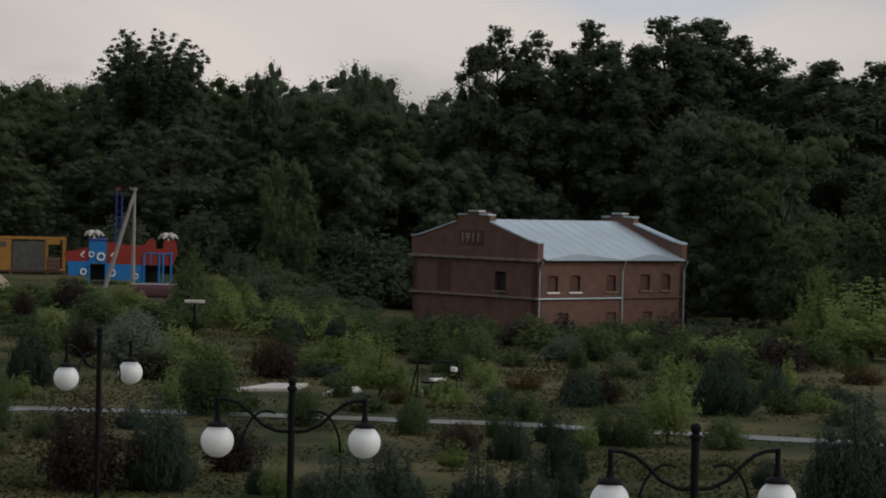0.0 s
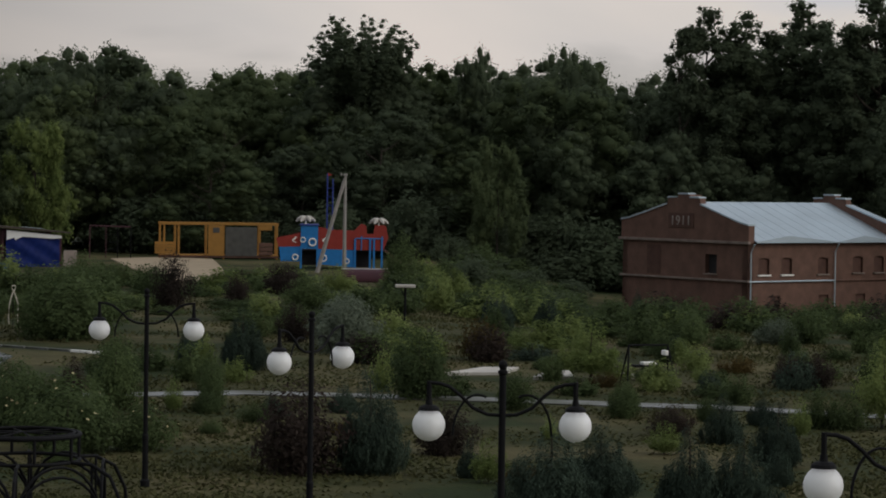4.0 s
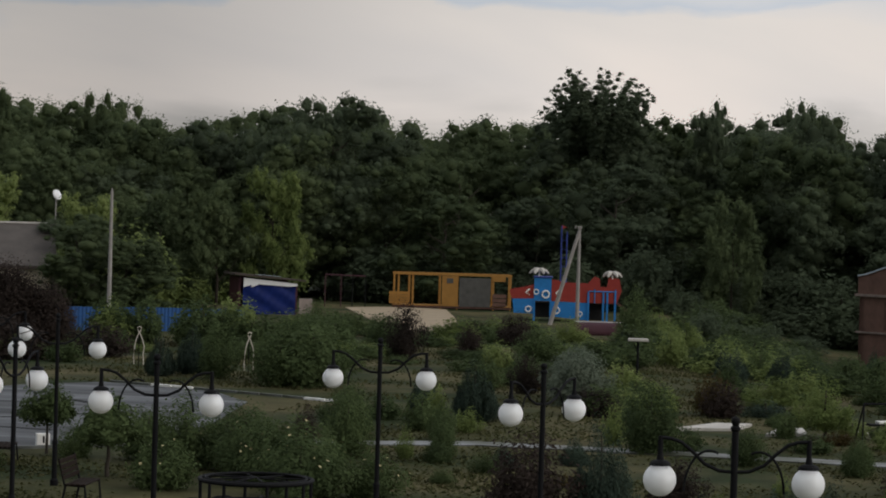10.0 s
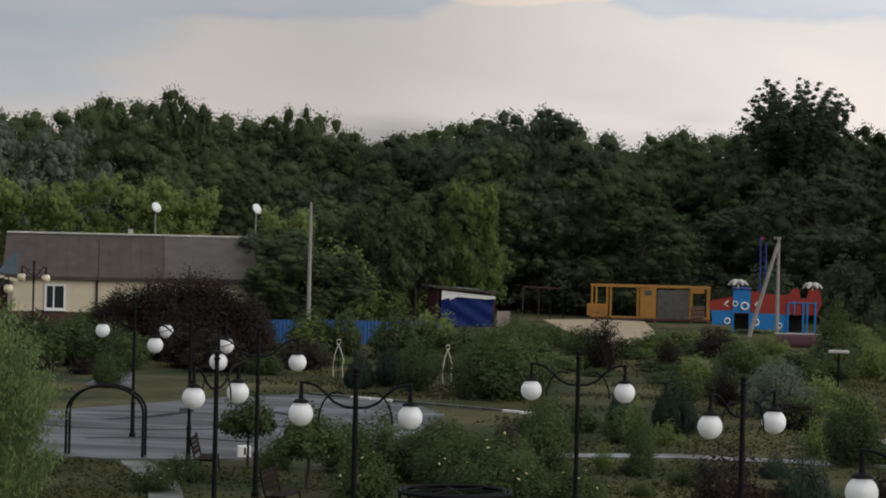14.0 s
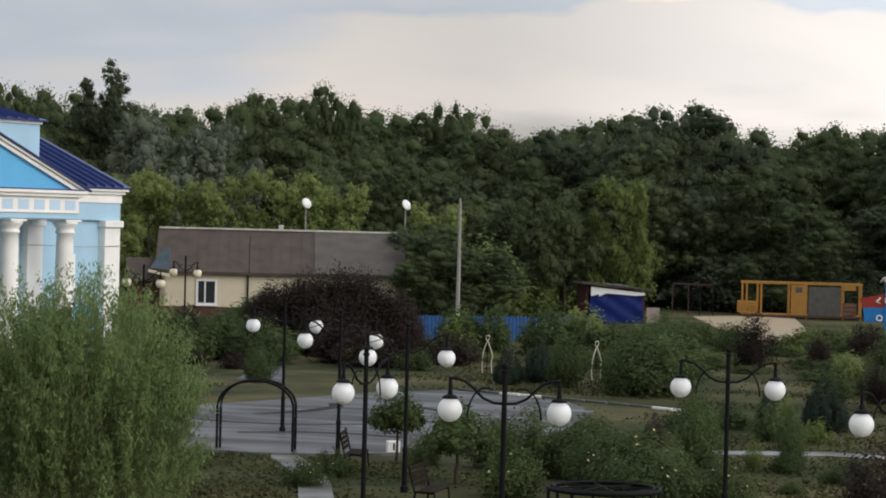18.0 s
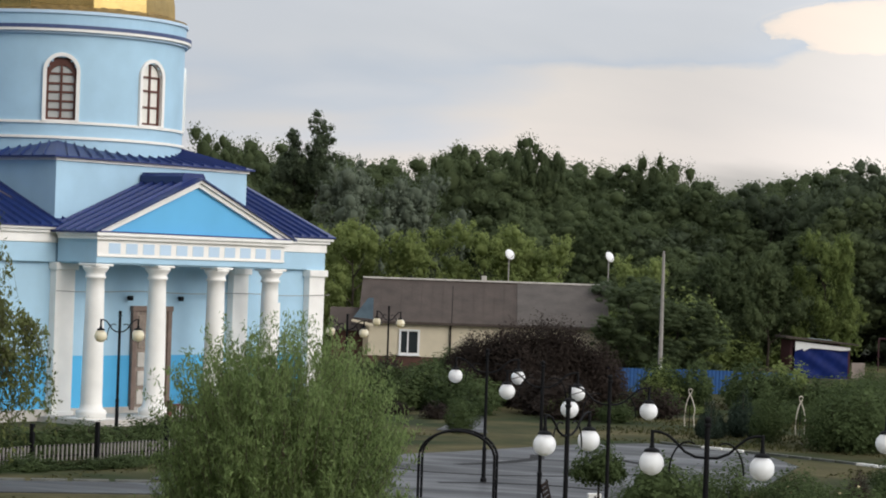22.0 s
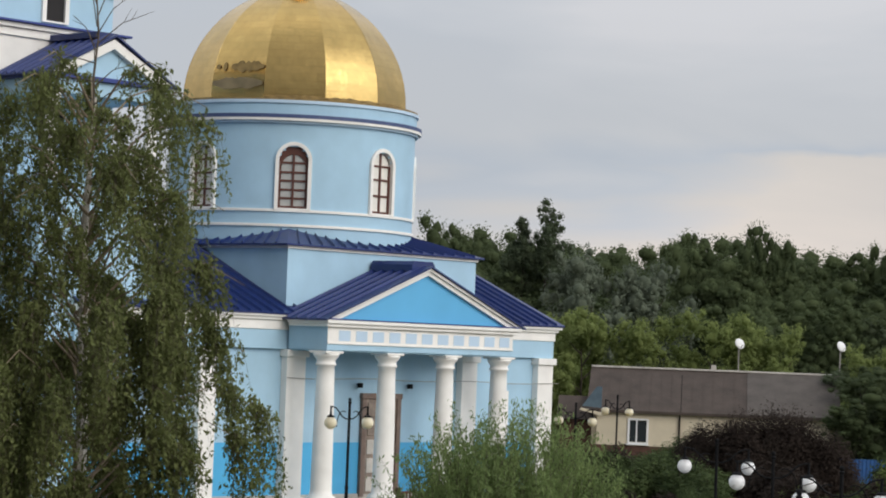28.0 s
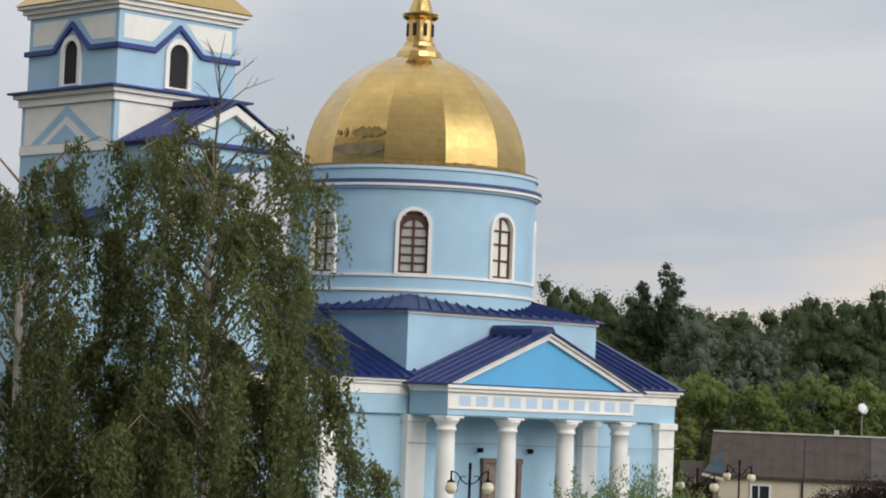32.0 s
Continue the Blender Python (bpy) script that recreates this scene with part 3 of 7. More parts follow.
# ---- brick mill ----
def brick_mill():
    top = thing("brick_building", "old red-brick mill with a stepped gable and a pale metal roof", "building", at=(5.48, 147.9, 0.0), turn=42.88)
    W, L = 10.8, 12.9  # local x along the long side, local y along the gable wall
    wins_long = [(1.32, 0.5), (3.22, 0.5), (6.3, 0.5), (9.33, 0.55), (11.2, 0.55)]
    low_long = [(2.3, -1.7), (6.4, -1.7), (9.6, -1.7)]

    def wall(name, length, axis, holes):
        """A wall pierced by its openings: pieces between them, from base to eaves."""
        bm = bmesh.new()
        us = sorted({0.0, length, *[c for h in holes for c in h[:2]]})
        zs = sorted({-3.0, 2.3, *[c for h in holes for c in h[2:]]})
        spot = {(i, j, k): bm.verts.new((u, d, z) if axis == "x" else (d, u, z)) for i, u in enumerate(us) for j, z in enumerate(zs) for k, d in ((0, 0.0), (1, 0.45))}

        def solid(i, j):
            if not (0 <= i < len(us) - 1 and 0 <= j < len(zs) - 1):
                return False
            u, z = (us[i] + us[i + 1]) / 2, (zs[j] + zs[j + 1]) / 2
            return not any(h[0] < u < h[1] and h[2] < z < h[3] for h in holes)

        for i in range(len(us) - 1):
            for j in range(len(zs) - 1):
                if solid(i, j):
                    for k in (0, 1):
                        bm.faces.new([spot[i, j, k], spot[i + 1, j, k], spot[i + 1, j + 1, k], spot[i, j + 1, k]])
                    for ni, nj, e0, e1 in ((i - 1, j, (i, j), (i, j + 1)), (i + 1, j, (i + 1, j), (i + 1, j + 1)), (i, j - 1, (i, j), (i + 1, j)), (i, j + 1, (i, j + 1), (i + 1, j + 1))):
                        if not solid(ni, nj):
                            bm.faces.new([spot[(*e0, 0)], spot[(*e1, 0)], spot[(*e1, 1)], spot[(*e0, 1)]])
        for v in [v for v in bm.verts if not v.link_faces]:
            bm.verts.remove(v)
        return part(name, bm, "brick", top)

    holes = [(c - 0.45, c + 0.45, z, z + 1.0) for c, z in wins_long] + [(c - 0.42, c + 0.42, z, z + 0.95) for c, z in low_long]
    wall("long_wall", L, "x", holes)
    gable_holes = [(2.58, 3.54, 0.48, 1.61)]
    wall("gable_wall", W, "y", gable_holes)
    part("back_wall", box(0, L, W - 0.45, W, -3.0, 2.3), "brick", top)
    part("end_wall", box(L - 0.45, L, 0, W, -3.0, 2.3), "brick", top)
    # stepped gables with a raised middle
    mid = W / 2
    steps = [(-0.1, 2.3), (W + 0.1, 2.3), (W + 0.1, 3.5), (W - 0.7, 3.62), (mid + 1.45, 4.5), (mid + 1.35, 4.9), (mid + 0.55, 4.92), (mid + 0.45, 5.12), (mid - 0.45, 5.12), (mid - 0.55, 4.92), (mid - 1.35, 4.9), (mid - 1.45, 4.5), (0.7, 3.52), (-0.1, 3.36)]
    for x0, nm in ((-0.06, "front_gable"), (L - 0.4, "rear_gable")):
        g = part(nm, prism(steps, x0, x0 + 0.46, "x"), "brick", top)
        for (a, b), (c, d) in zip(steps[2:], steps[3:]):
            if abs(c - a) > 0.3:
                part("coping", prism([(a, b), (c, d), (c, d + 0.09), (a, b + 0.09)], x0 - 0.08, x0 + 0.54, "x"), "zinc", g, "pale metal coping")
    # bands
    for z, h, o in ((2.28, 0.16, 0.22), (0.06, 0.12, 0.16)):
        part("cornice", box(-o, 0.0, -o, W + o, z, z + h, 0.02), "ledge", top, "weathered grey ledge")
        if z < 1:
            part("string_course", box(0.0, 7.2, -o, 0.0, z, z + h * 0.7, 0.02), "zinc", top, "pale metal-capped ledge")
            part("string_course", box(7.25, L, -o * 0.7, 0.0, z, z + h * 0.7, 0.02), "brick", top)
    # plaque with the year in raised figures
    pl = part("date_plaque", box(-0.1, -0.055, 4.5, 6.7, 3.12, 4.02, 0.02), "brick_dark", top, "brick plaque with the year 1911")
    for i, figure in enumerate("1911"):
        cu = bpy.data.curves.new("year", "FONT")
        cu.body, cu.size, cu.extrude, cu.align_x = figure, 0.82, 0.02, "CENTER"
        tmp = bpy.data.objects.new("year", cu)
        scene.collection.objects.link(tmp)
        me = bpy.data.meshes.new_from_object(tmp.evaluated_get(bpy.context.evaluated_depsgraph_get()))
        bpy.data.objects.remove(tmp)
        me.materials.append(M["figure"])
        yr = new("figure", me)
        yr.parent = pl
        yr.matrix_basis = Matrix.Translation((-0.12, 5.6 + 0.46 * (1.5 - i), 3.28)) @ pose(0, 0, 0, 90, 0, -90)
    # openings
    part("blocked_doorway", box(-0.02, 0.2, 7.4, 8.6, 0.3, 2.05), "brick_dark", top, "bricked-up doorway")
    # the gable window's inner shade is a near-black panel
    part("reveal_shade", box(0.3, 0.34, 2.58, 3.54, 0.48, 1.61), "dark", top, "empty window, its shade a dark panel")
    part("window_sill", box(-0.12, 0.1, 2.5, 3.62, 0.40, 0.48, 0.01), "ledge", top)
    for c, z in wins_long:
        w = part("window", box(c - 0.45, c + 0.45, 0.14, 0.18, z, z + 1.0), "brick_dark", top, "dark boarded window")
        part("sill", box(c - 0.52, c + 0.52, -0.12, 0.05, z - 0.09, z, 0.01), "white" if c < 4 else "ledge", w, "pale sill")
        part("head", prism([(c - 0.46, z + 0.84), (c - 0.46, z + 1.02), (c + 0.46, z + 1.02), (c + 0.46, z + 0.84)] + [(c + 0.46 * math.cos(a), z + 0.84 + 0.14 * math.sin(a)) for a in np.linspace(0.2, math.pi - 0.2, 7)], 0.02, 0.14, "y"), "brick", w)
    for c, z in low_long:
        part("low_window", box(c - 0.42, c + 0.42, 0.10, 0.14, z, z + 0.95), "brick_dark", top)
    # roof: two slopes of sheet with upturned eaves
    ridge = 4.62
    for s in (0, 1):
        y0, y1 = (-0.35, mid) if s == 0 else (W + 0.35, mid)
        bm = prism([(y0, 2.36), (y0, 2.42), (y1, ridge + 0.06), (y1, ridge)], 0.42, L - 0.42, "x")
        r = part("roof", bm, "zinc", top, "pale blue-grey sheet metal roof")
        for i in range(1, 12):
            x = 0.42 + i * (L - 0.84) / 12
            part("seam", prism([(y0, 2.42), (y0, 2.435), (y1, ridge + 0.075), (y1, ridge + 0.06)], x - 0.012, x + 0.012, "x"), "zinc", r)
    for x0, x1, h in ((0.3, 7.0, 0.42), (7.4, L - 0.4, 0.42)):
        xm = x0 + (x1 - x0) * 0.4
        part("eave_flashing", prism([(x0, 2.37), (x1, 2.37), (x1, 2.42), (xm, 2.37 + h), (x0, 2.44)], -0.42, -0.37, "y"), "zinc", top, "bent pale metal eave flashing")
    # downpipes
    for x in (0.12, 7.2, L - 0.15):
        part("downpipe", tube([(x, -0.42, 2.3), (x, -0.32, 2.15), (x, -0.14, 1.8), (x, -0.14, -2.9)], 0.042), "zinc", top, "pale metal downpipe")
    part("chimney_stack", box(0.4, 1.0, mid - 0.45, mid + 0.35, 4.5, 5.1, 0.03), "brick", top)


brick_mill()


# ---- church ----
def seams(parent, a0, a1, b0, b1, n, up=0.09, wide=0.04):
    """Standing seams of a sheet roof, laid between the lower edge a0-a1 and the upper edge b0-b1."""
    a0, a1, b0, b1 = map(Vector, (a0, a1, b0, b1))
    nrm = (a1 - a0).cross(b0 - a0)
    if nrm.length < 1e-6:
        nrm = (a1 - a0).cross(b1 - a0)
    nrm.normalize()
    if nrm.z < 0:
        nrm = -nrm
    along = (a1 - a0).normalized() * wide
    for i in range(1, n):
        p, q = a0.lerp(a1, i / n), b0.lerp(b1, i / n)
        vs = [p - along, p + along, p + nrm * up, q - along, q + along, q + nrm * up]
        me = mesh_of("seam", vs, [(0, 2, 5, 3), (1, 4, 5, 2), (0, 1, 2), (3, 5, 4)], "roof_blue")
        ob = new("seam", me)
        ob.parent = parent


def roof_plane(name, corners, parent, thick=0.06, n=0, label=""):
    """A roof slope of four (or three) corners: two along the eave, then two along the ridge."""
    cs = [Vector(c) for c in corners]
    bm = bmesh.new()
    hi = [bm.verts.new(c) for c in cs]
    lo = [bm.verts.new(c - Vector((0, 0, thick))) for c in cs]
    bm.faces.new(hi)
    bm.faces.new(lo[::-1])
    k = len(cs)
    for i in range(k):
        bm.faces.new((hi[i], lo[i], lo[(i + 1) % k], hi[(i + 1) % k]))
    ob = part(name, bm, "roof_blue", parent, label)
    if n:
        b0 = cs[3] if k == 4 else cs[2]
        seams(ob, cs[0], cs[1], b0, cs[2], n)
    return ob


def church():
    top = thing("church", "pale blue church with white columns, blue roofs and gilded dome", "church", at=(-51.957, 85.443, 0.0), turn=-15.0)
    F, B, Y0, Y1 = 5.3, -5.3, -15.0, 9.72
    # main walls
    part("nave_wall", box(B, F, Y0, Y1, -0.2, 6.2), "wall_blue", top, "pale blue rendered walls")
    part("plinth", box(B - 0.08, F + 0.08, Y0, Y1 + 0.08, -0.2, 0.42, 0.02), "stone", top)
    part("dado_panel", box(F, F + 0.012, -4.2, 4.3, 0.42, 2.34), "dado", top, "bright azure lower wall")
    part("dado_panel", box(F, F + 0.012, 5.2, 8.85, 0.42, 2.34), "dado", top, "bright azure lower wall")
    part("dado_panel", box(F, F + 0.012, Y0, -5.25, 0.42, 2.34), "dado", top, "bright azure lower wall")
    for y0, y1 in ((-5.2, -4.24), (4.3, 5.18), (8.86, 9.80), (-9.4, -8.6)):
        p = part("pilaster", box(F, F + 0.32, y0, y1, 0.35, 5.55, 0.02), "white", top, "white rendered pilaster")
        part("capital", box(F, F + 0.42, y0 - 0.09, y1 + 0.09, 5.48, 5.75, 0.03), "white", p)
        part("base", box(F, F + 0.4, y0 - 0.07, y1 + 0.07, -0.1, 0.36, 0.03), "white", p)
    # entablature of the nave
    for nm, z0, z1, o, m in (("architrave", 5.75, 6.45, 0.20, "wall_blue"), ("cornice", 6.45, 6.80, 0.24, "white"), ("bed_moulding", 6.80, 6.92, 0.34, "white"), ("gutter", 6.92, 7.02, 0.44, "white")):
        part(nm, box(B - o, F + o, Y0, Y1 + o, z0, z1, 0.02), m, top)
    part("side_window", box(F + 0.005, F + 0.06, 6.5, 7.4, 2.7, 4.4, 0.01), "white", top, "narrow white window recess")
    # nave roof: two slopes and a hipped end
    e, r = F + 0.5, 9.72
    for s in (1, -1):
        roof_plane("nave_roof", [(s * e, Y0, 7.06), (s * e, Y1 + 0.5, 7.10), (0, Y1 - 0.12, r), (0, Y0, r)], top, n=46, label="dark blue standing-seam roof")
    roof_plane("hip_roof", [(e, Y1 + 0.5, 7.10), (-e, Y1 + 0.5, 7.10), (0, Y1 - 0.12, r)], top, n=0)
    # portico
    P, Q0, Q1, mid = 7.62, -5.18, 4.92, -0.12
    half = (Q1 - Q0) / 2
    part("portico_floor", box(F, P + 0.7, Q0 - 0.5, Q1 + 0.5, -0.2, 0.2, 0.02), "stone", top)
    part("step", box(P + 0.7, P + 1.1, Q0, Q1, -0.2, 0.06, 0.02), "stone", top)
    part("portico_beam", box(F + 0.32, P, Q0, Q1, 5.78, 6.72, 0.015), "wall_blue", top)
    fz = part("frieze", box(P, P + 0.02, Q0, Q1, 6.04, 6.62), "white", top, "white frieze with pale blue square panels")
    for i in range(11):
        y = Q0 + 0.86 + i * (2 * half - 1.36) / 10
        part("panel", box(P + 0.02, P + 0.028, y - 0.29, y + 0.29, 6.12, 6.50), "panel_blue", fz)
    part("band", box(P + 0.02, P + 0.05, Q0, Q1, 6.00, 6.07, 0.01), "white", fz)
    part("portico_cornice", box(F + 0.45, P + 0.16, Q0 - 0.16, Q1 + 0.16, 6.62, 6.74, 0.02), "white", top)
    part("portico_cornice", box(F + 0.47, P + 0.26, Q0 - 0.26, Q1 + 0.26, 6.74, 6.88, 0.03), "white", top)
    part("soffit", box(F, P - 0.1, Q0 + 0.1, Q1 - 0.1, 5.73, 5.778), "wall_blue", top)
    apex = 8.92
    part("tympanum", prism([(Q0, 6.89), (Q1, 6.89), (mid, apex - 0.15)], P - 0.3, P - 0.02, "x"), "tympanum", top, "sky blue triangular gable")
    for s in (-1, 1):
        part("raking_cornice", prism([(mid + s * (half + 0.22), 6.89), (mid + s * (half - 0.42), 6.89), (mid, apex - 0.22), (mid, apex + 0.03)], P - 0.02, P + 0.12, "x"), "white", top)
        part("raking_fillet", prism([(mid + s * (half + 0.26), 6.91), (mid + s * (half + 0.0), 6.91), (mid, apex - 0.06), (mid, apex + 0.05)], P + 0.12, P + 0.22, "x"), "white", top)
        roof_plane("portico_roof", [(P + 0.32, mid + s * (half + 0.40), 6.90), (0.4, mid + s * (half + 0.40), 6.90), (0.4, mid, apex + 0.12), (P + 0.32, mid, apex + 0.12)], top, n=15, label="dark blue standing-seam roof")
    part("ridge_cap", prism([(mid - 0.62, apex - 0.10), (mid - 0.62, apex + 0.16), (mid - 0.5, apex + 0.30), (mid + 0.5, apex + 0.30), (mid + 0.62, apex + 0.16), (mid + 0.62, apex - 0.10)], F + 0.0, P - 0.15, "x"), "roof_blue", top, "raised dark blue ridge cap")
    part("base_flashing", box(P + 0.02, P + 0.28, Q0 - 0.1, Q1 + 0.1, 6.885, 6.925), "navy", top)
    # columns
    for y in (-4.83, -1.65, 1.52, 4.60):
        bm = lathe([(0.54, 0.2), (0.54, 0.34), (0.57, 0.40), (0.53, 0.50), (0.42, 0.56), (0.39, 0.75), (0.38, 2.0), (0.36, 3.4), (0.33, 4.8), (0.32, 5.20), (0.38, 5.23), (0.38, 5.29), (0.345, 5.32), (0.345, 5.42), (0.44, 5.54), (0.48, 5.60), (0.48, 5.66)], 28, center=(P - 0.37, y, 0))
        c = part("column", bm, "white", top, "white tapering round column", smooth=True)
        part("abacus", box(P - 0.37 - 0.45, P - 0.37 + 0.45, y - 0.45, y + 0.45, 5.66, 5.75, 0.03), "white", c)
        part("pedestal", box(P - 0.37 - 0.62, P - 0.37 + 0.62, y - 0.62, y + 0.62, 0.1, 0.22, 0.02), "white", c)
    # door, lamps and a cable
    d = part("door", box(F + 0.012, F + 0.08, -0.82, 0.90, 0.3, 4.0, 0.01), "door", top, "tall grey-brown carved door")
    for y0, y1 in ((-1.02, -0.80), (0.88, 1.09)):
        part("jamb", box(F + 0.012, F + 0.16, y0, y1, 0.3, 4.05, 0.02), "door_frame", d)
    part("lintel", box(F + 0.012, F + 0.18, -1.06, 1.13, 4.0, 4.2, 0.02), "door_frame", d)
    for i in range(5):
        for y in (-0.4, 0.4):
            part("door_panel", box(F + 0.08, F + 0.12, y - 0.27, y + 0.27, 0.5 + i * 0.7, 1.05 + i * 0.7, 0.03), "stone" if i < 3 else "door", d)
    for y in (-1.25, 1.48):
        f = part("floodlight", box(F + 0.12, F + 0.28, y - 0.09, y + 0.09, 4.40, 4.58, 0.02), "iron", top, "small dark floodlight")
        part("bracket", tube([(F, y, 4.52), (F + 0.2, y, 4.5)], 0.02, 6), "iron", f)
    part("cable", tube([(F + 0.36, -5.2 + i * 0.9, 4.72 - 0.03 * math.sin(i)) for i in range(18)], 0.014, 5), "pole", top)
    part("wall_vent", lathe([(0.14, 0.0), (0.16, 0.03), (0.10, 0.05)], 14, center=(0, 0, 0)), "iron", top).matrix_basis = pose(F + 0.02, -2.6, 1.15, 0, 90, 0)
    # square base of the drum
    a = 5.2
    part("drum_block", box(-a, a, -4.99, 5.31, 6.9, 9.45), "wall_blue", top, "pale blue cubic base of the drum")
    part("block_cornice", box(-a - 0.08, a + 0.08, -5.07, 5.39, 9.45, 9.60, 0.02), "white", top)
    q = a + 0.22
    zt = 10.28
    for k in range(4):
        c0 = Matrix.Rotation(math.pi / 2 * k, 3, "Z") @ Vector((q, -q, 9.66))
        c1 = Matrix.Rotation(math.pi / 2 * k, 3, "Z") @ Vector((q, q, 9.66))
        d0 = Matrix.Rotation(math.pi / 2 * k, 3, "Z") @ Vector((3.3, -3.3, zt + 0.1))
        d1 = Matrix.Rotation(math.pi / 2 * k, 3, "Z") @ Vector((3.3, 3.3, zt + 0.1))
        ob = roof_plane("skirt_roof", [c0, c1, d1, d0], top, n=18, label="dark blue skirt roof round the drum")
        ob.matrix_basis = pose(0, 0.16, -0.04)
    # drum with eight arched windows
    R = 4.83
    off = 2.1
    seg = 192
    bm = bmesh.new()
    zs = [9.8, 11.03, 11.7, 12.4, 13.0, 13.2, 13.36, 14.45]
    grid = [[bm.verts.new((R * math.cos(2 * math.pi * i / seg + radians(off)), R * math.sin(2 * math.pi * i / seg + radians(off)), z)) for i in range(seg)] for z in zs]
    for j in range(len(zs) - 1):
        for i in range(seg):
            k = min(i % 24, 23 - i % 24)
            if (1 <= j <= 3 and k < 4) or (j == 4 and k < 3) or (j == 5 and k < 2):
                continue
            bm.faces.new((grid[j][i], grid[j][(i + 1) % seg], grid[j + 1][(i + 1) % seg], grid[j + 1][i]))
    part("drum", bm, "wall_blue", top, "round pale blue drum", smooth=True)
    # near-black cylinder gives the shade behind the drum windows
    part("drum_inner_shade", lathe([(R - 0.45, 9.8), (R - 0.45, 14.4)], 48), "dark", top)
    for k in range(8):
        ang = 45 * k + off
        turn = pose(0, 0, 0, 0, 0, ang)
        w = part("drum_window", prism(arch(0.55, 11.05, 13.40), R - 0.20, R - 0.16, "x"), "glass", top, "arched window with brown glazing bars")
        w.matrix_basis = turn
        out, inn = arch(0.69, 10.98, 13.55, 14), arch(0.55, 11.04, 13.41, 14)
        bm = bmesh.new()
        rows = [[bm.verts.new((x, y, z)) for y, z in o] for x, o in ((R + 0.06, out), (R + 0.06, inn), (R - 0.18, inn), (R - 0.18, out))]
        n = len(out)
        for u in range(4):
            for i in range(n):
                bm.faces.new((rows[u][i], rows[u][(i + 1) % n], rows[(u + 1) % 4][(i + 1) % n], rows[(u + 1) % 4][i]))
        part("surround", bm, "white", w, "white arched surround")
        for y in (-0.51, 0.0, 0.51):
            part("glazing_bar", box(R - 0.17, R - 0.09, y - 0.04, y + 0.04, 11.05, 13.36 if y == 0 else 12.88), "brown", w)
        if k % 2 == 1:
            # the fan light is boarded brown above an arched frame, pale panes below
            out2, inn2 = arch(0.54, 12.3, 13.40, 12), arch(0.44, 12.3, 13.08, 12)
            bm = bmesh.new()
            rows = [[bm.verts.new((x, y, z)) for y, z in o[2:]] for x, o in ((R - 0.15, out2), (R - 0.10, out2), (R - 0.10, inn2), (R - 0.15, inn2))]
            for u in range(4):
                for i in range(len(out2) - 3):
                    bm.faces.new((rows[u][i], rows[u][i + 1], rows[(u + 1) % 4][i + 1], rows[(u + 1) % 4][i]))
            part("fan_board", bm, "brown", w, "dark brown boarded fan light")
            for z in (11.09, 11.42, 11.74, 12.08, 12.40, 12.76):
                part("glazing_bar", box(R - 0.17, R - 0.11, -0.53, 0.53, z - 0.04, z + 0.04), "brown", w)
            part("blind", prism(arch(0.46, 11.08, 13.06), R - 0.158, R - 0.150, "x"), "pane_grey", w, "pale grey panes")
        else:
            for z in (11.09, 11.72, 12.34, 12.86):
                part("glazing_bar", box(R - 0.17, R - 0.11, -0.53, 0.53, z - 0.04, z + 0.04), "brown", w)
            # pale arched panel just in front of the glass
            part("blind", prism(arch(0.52, 11.08, 13.36), R - 0.158, R - 0.150, "x"), "blind", w, "pale panes set before the glass")
    for nm, z0, z1, o, m in (("sill_ring", 10.90, 11.00, 0.07, "white"), ("foot_ring", 10.34, 10.44, 0.08, "white"), ("neck_ring", 14.24, 14.33, 0.12, "panel_blue"), ("crown_ring", 14.33, 14.43, 0.24, "white"), ("blue_ring", 14.43, 14.57, 0.25, "slate_blue"), ("frieze_ring", 14.59, 15.00, 0.04, "wall_blue"), ("ledge_ring", 15.00, 15.12, 0.11, "panel_blue"), ("drip_ring", 15.12, 15.20, 0.06, "rust")):
        part(nm, lathe([(R - 0.3, z0), (R + o, z0), (R + o, z1), (R - 0.3, z1)], 96), m, top)
    # gilded dome of twelve flat gores
    g0, gr, gh = 15.18, 4.50, 4.82
    for k in range(12):
        a0, a1 = radians(1.2 + 30 * k), radians(31.2 + 30 * k)
        bm = bmesh.new()
        prof = [(gr * math.cos(t) ** 1.12, g0 + 0.18 + (gh - 0.18) * math.sin(t)) for t in np.linspace(0, radians(83), 16)]
        prof = [(gr, g0)] + prof
        jit = random.uniform(-0.015, 0.015)
        L = [[bm.verts.new(((r + jit) * math.cos(a), (r + jit) * math.sin(a), z)) for r, z in prof] for a in (a0, a0 * 0.5 + a1 * 0.5, a1)]
        for v0, (r, z) in zip(L[1], prof):
            f = math.cos((a1 - a0) / 2)
            v0.co.x, v0.co.y = (r + jit) * (f + 0.004) * math.cos((a0 + a1) / 2), (r + jit) * (f + 0.004) * math.sin((a0 + a1) / 2)
        for u in range(2):
            for i in range(len(prof) - 1):
                bm.faces.new((L[u][i], L[u + 1][i], L[u + 1][i + 1], L[u][i + 1]))
        g = part("gore", bm, "gold_sheets", top, "gilded dome panel", smooth=True)
        part("ridge", tube([((r - 0.004) * math.cos(a0), (r - 0.004) * math.sin(a0), z) for r, z in prof], 0.008, 5), "gold_sheets", g)
        def on_gore(u, h, lift):
            ang = a0 + (a1 - a0) * u
            rr = gr * math.cos(math.asin(max(0.0, min((h - 0.18) / (gh - 0.18), 1)))) ** 1.12 * math.cos((a1 - a0) / 2) / math.cos(ang - (a0 + a1) / 2) + lift
            return rr * math.cos(ang), rr * math.sin(ang), g0 + h

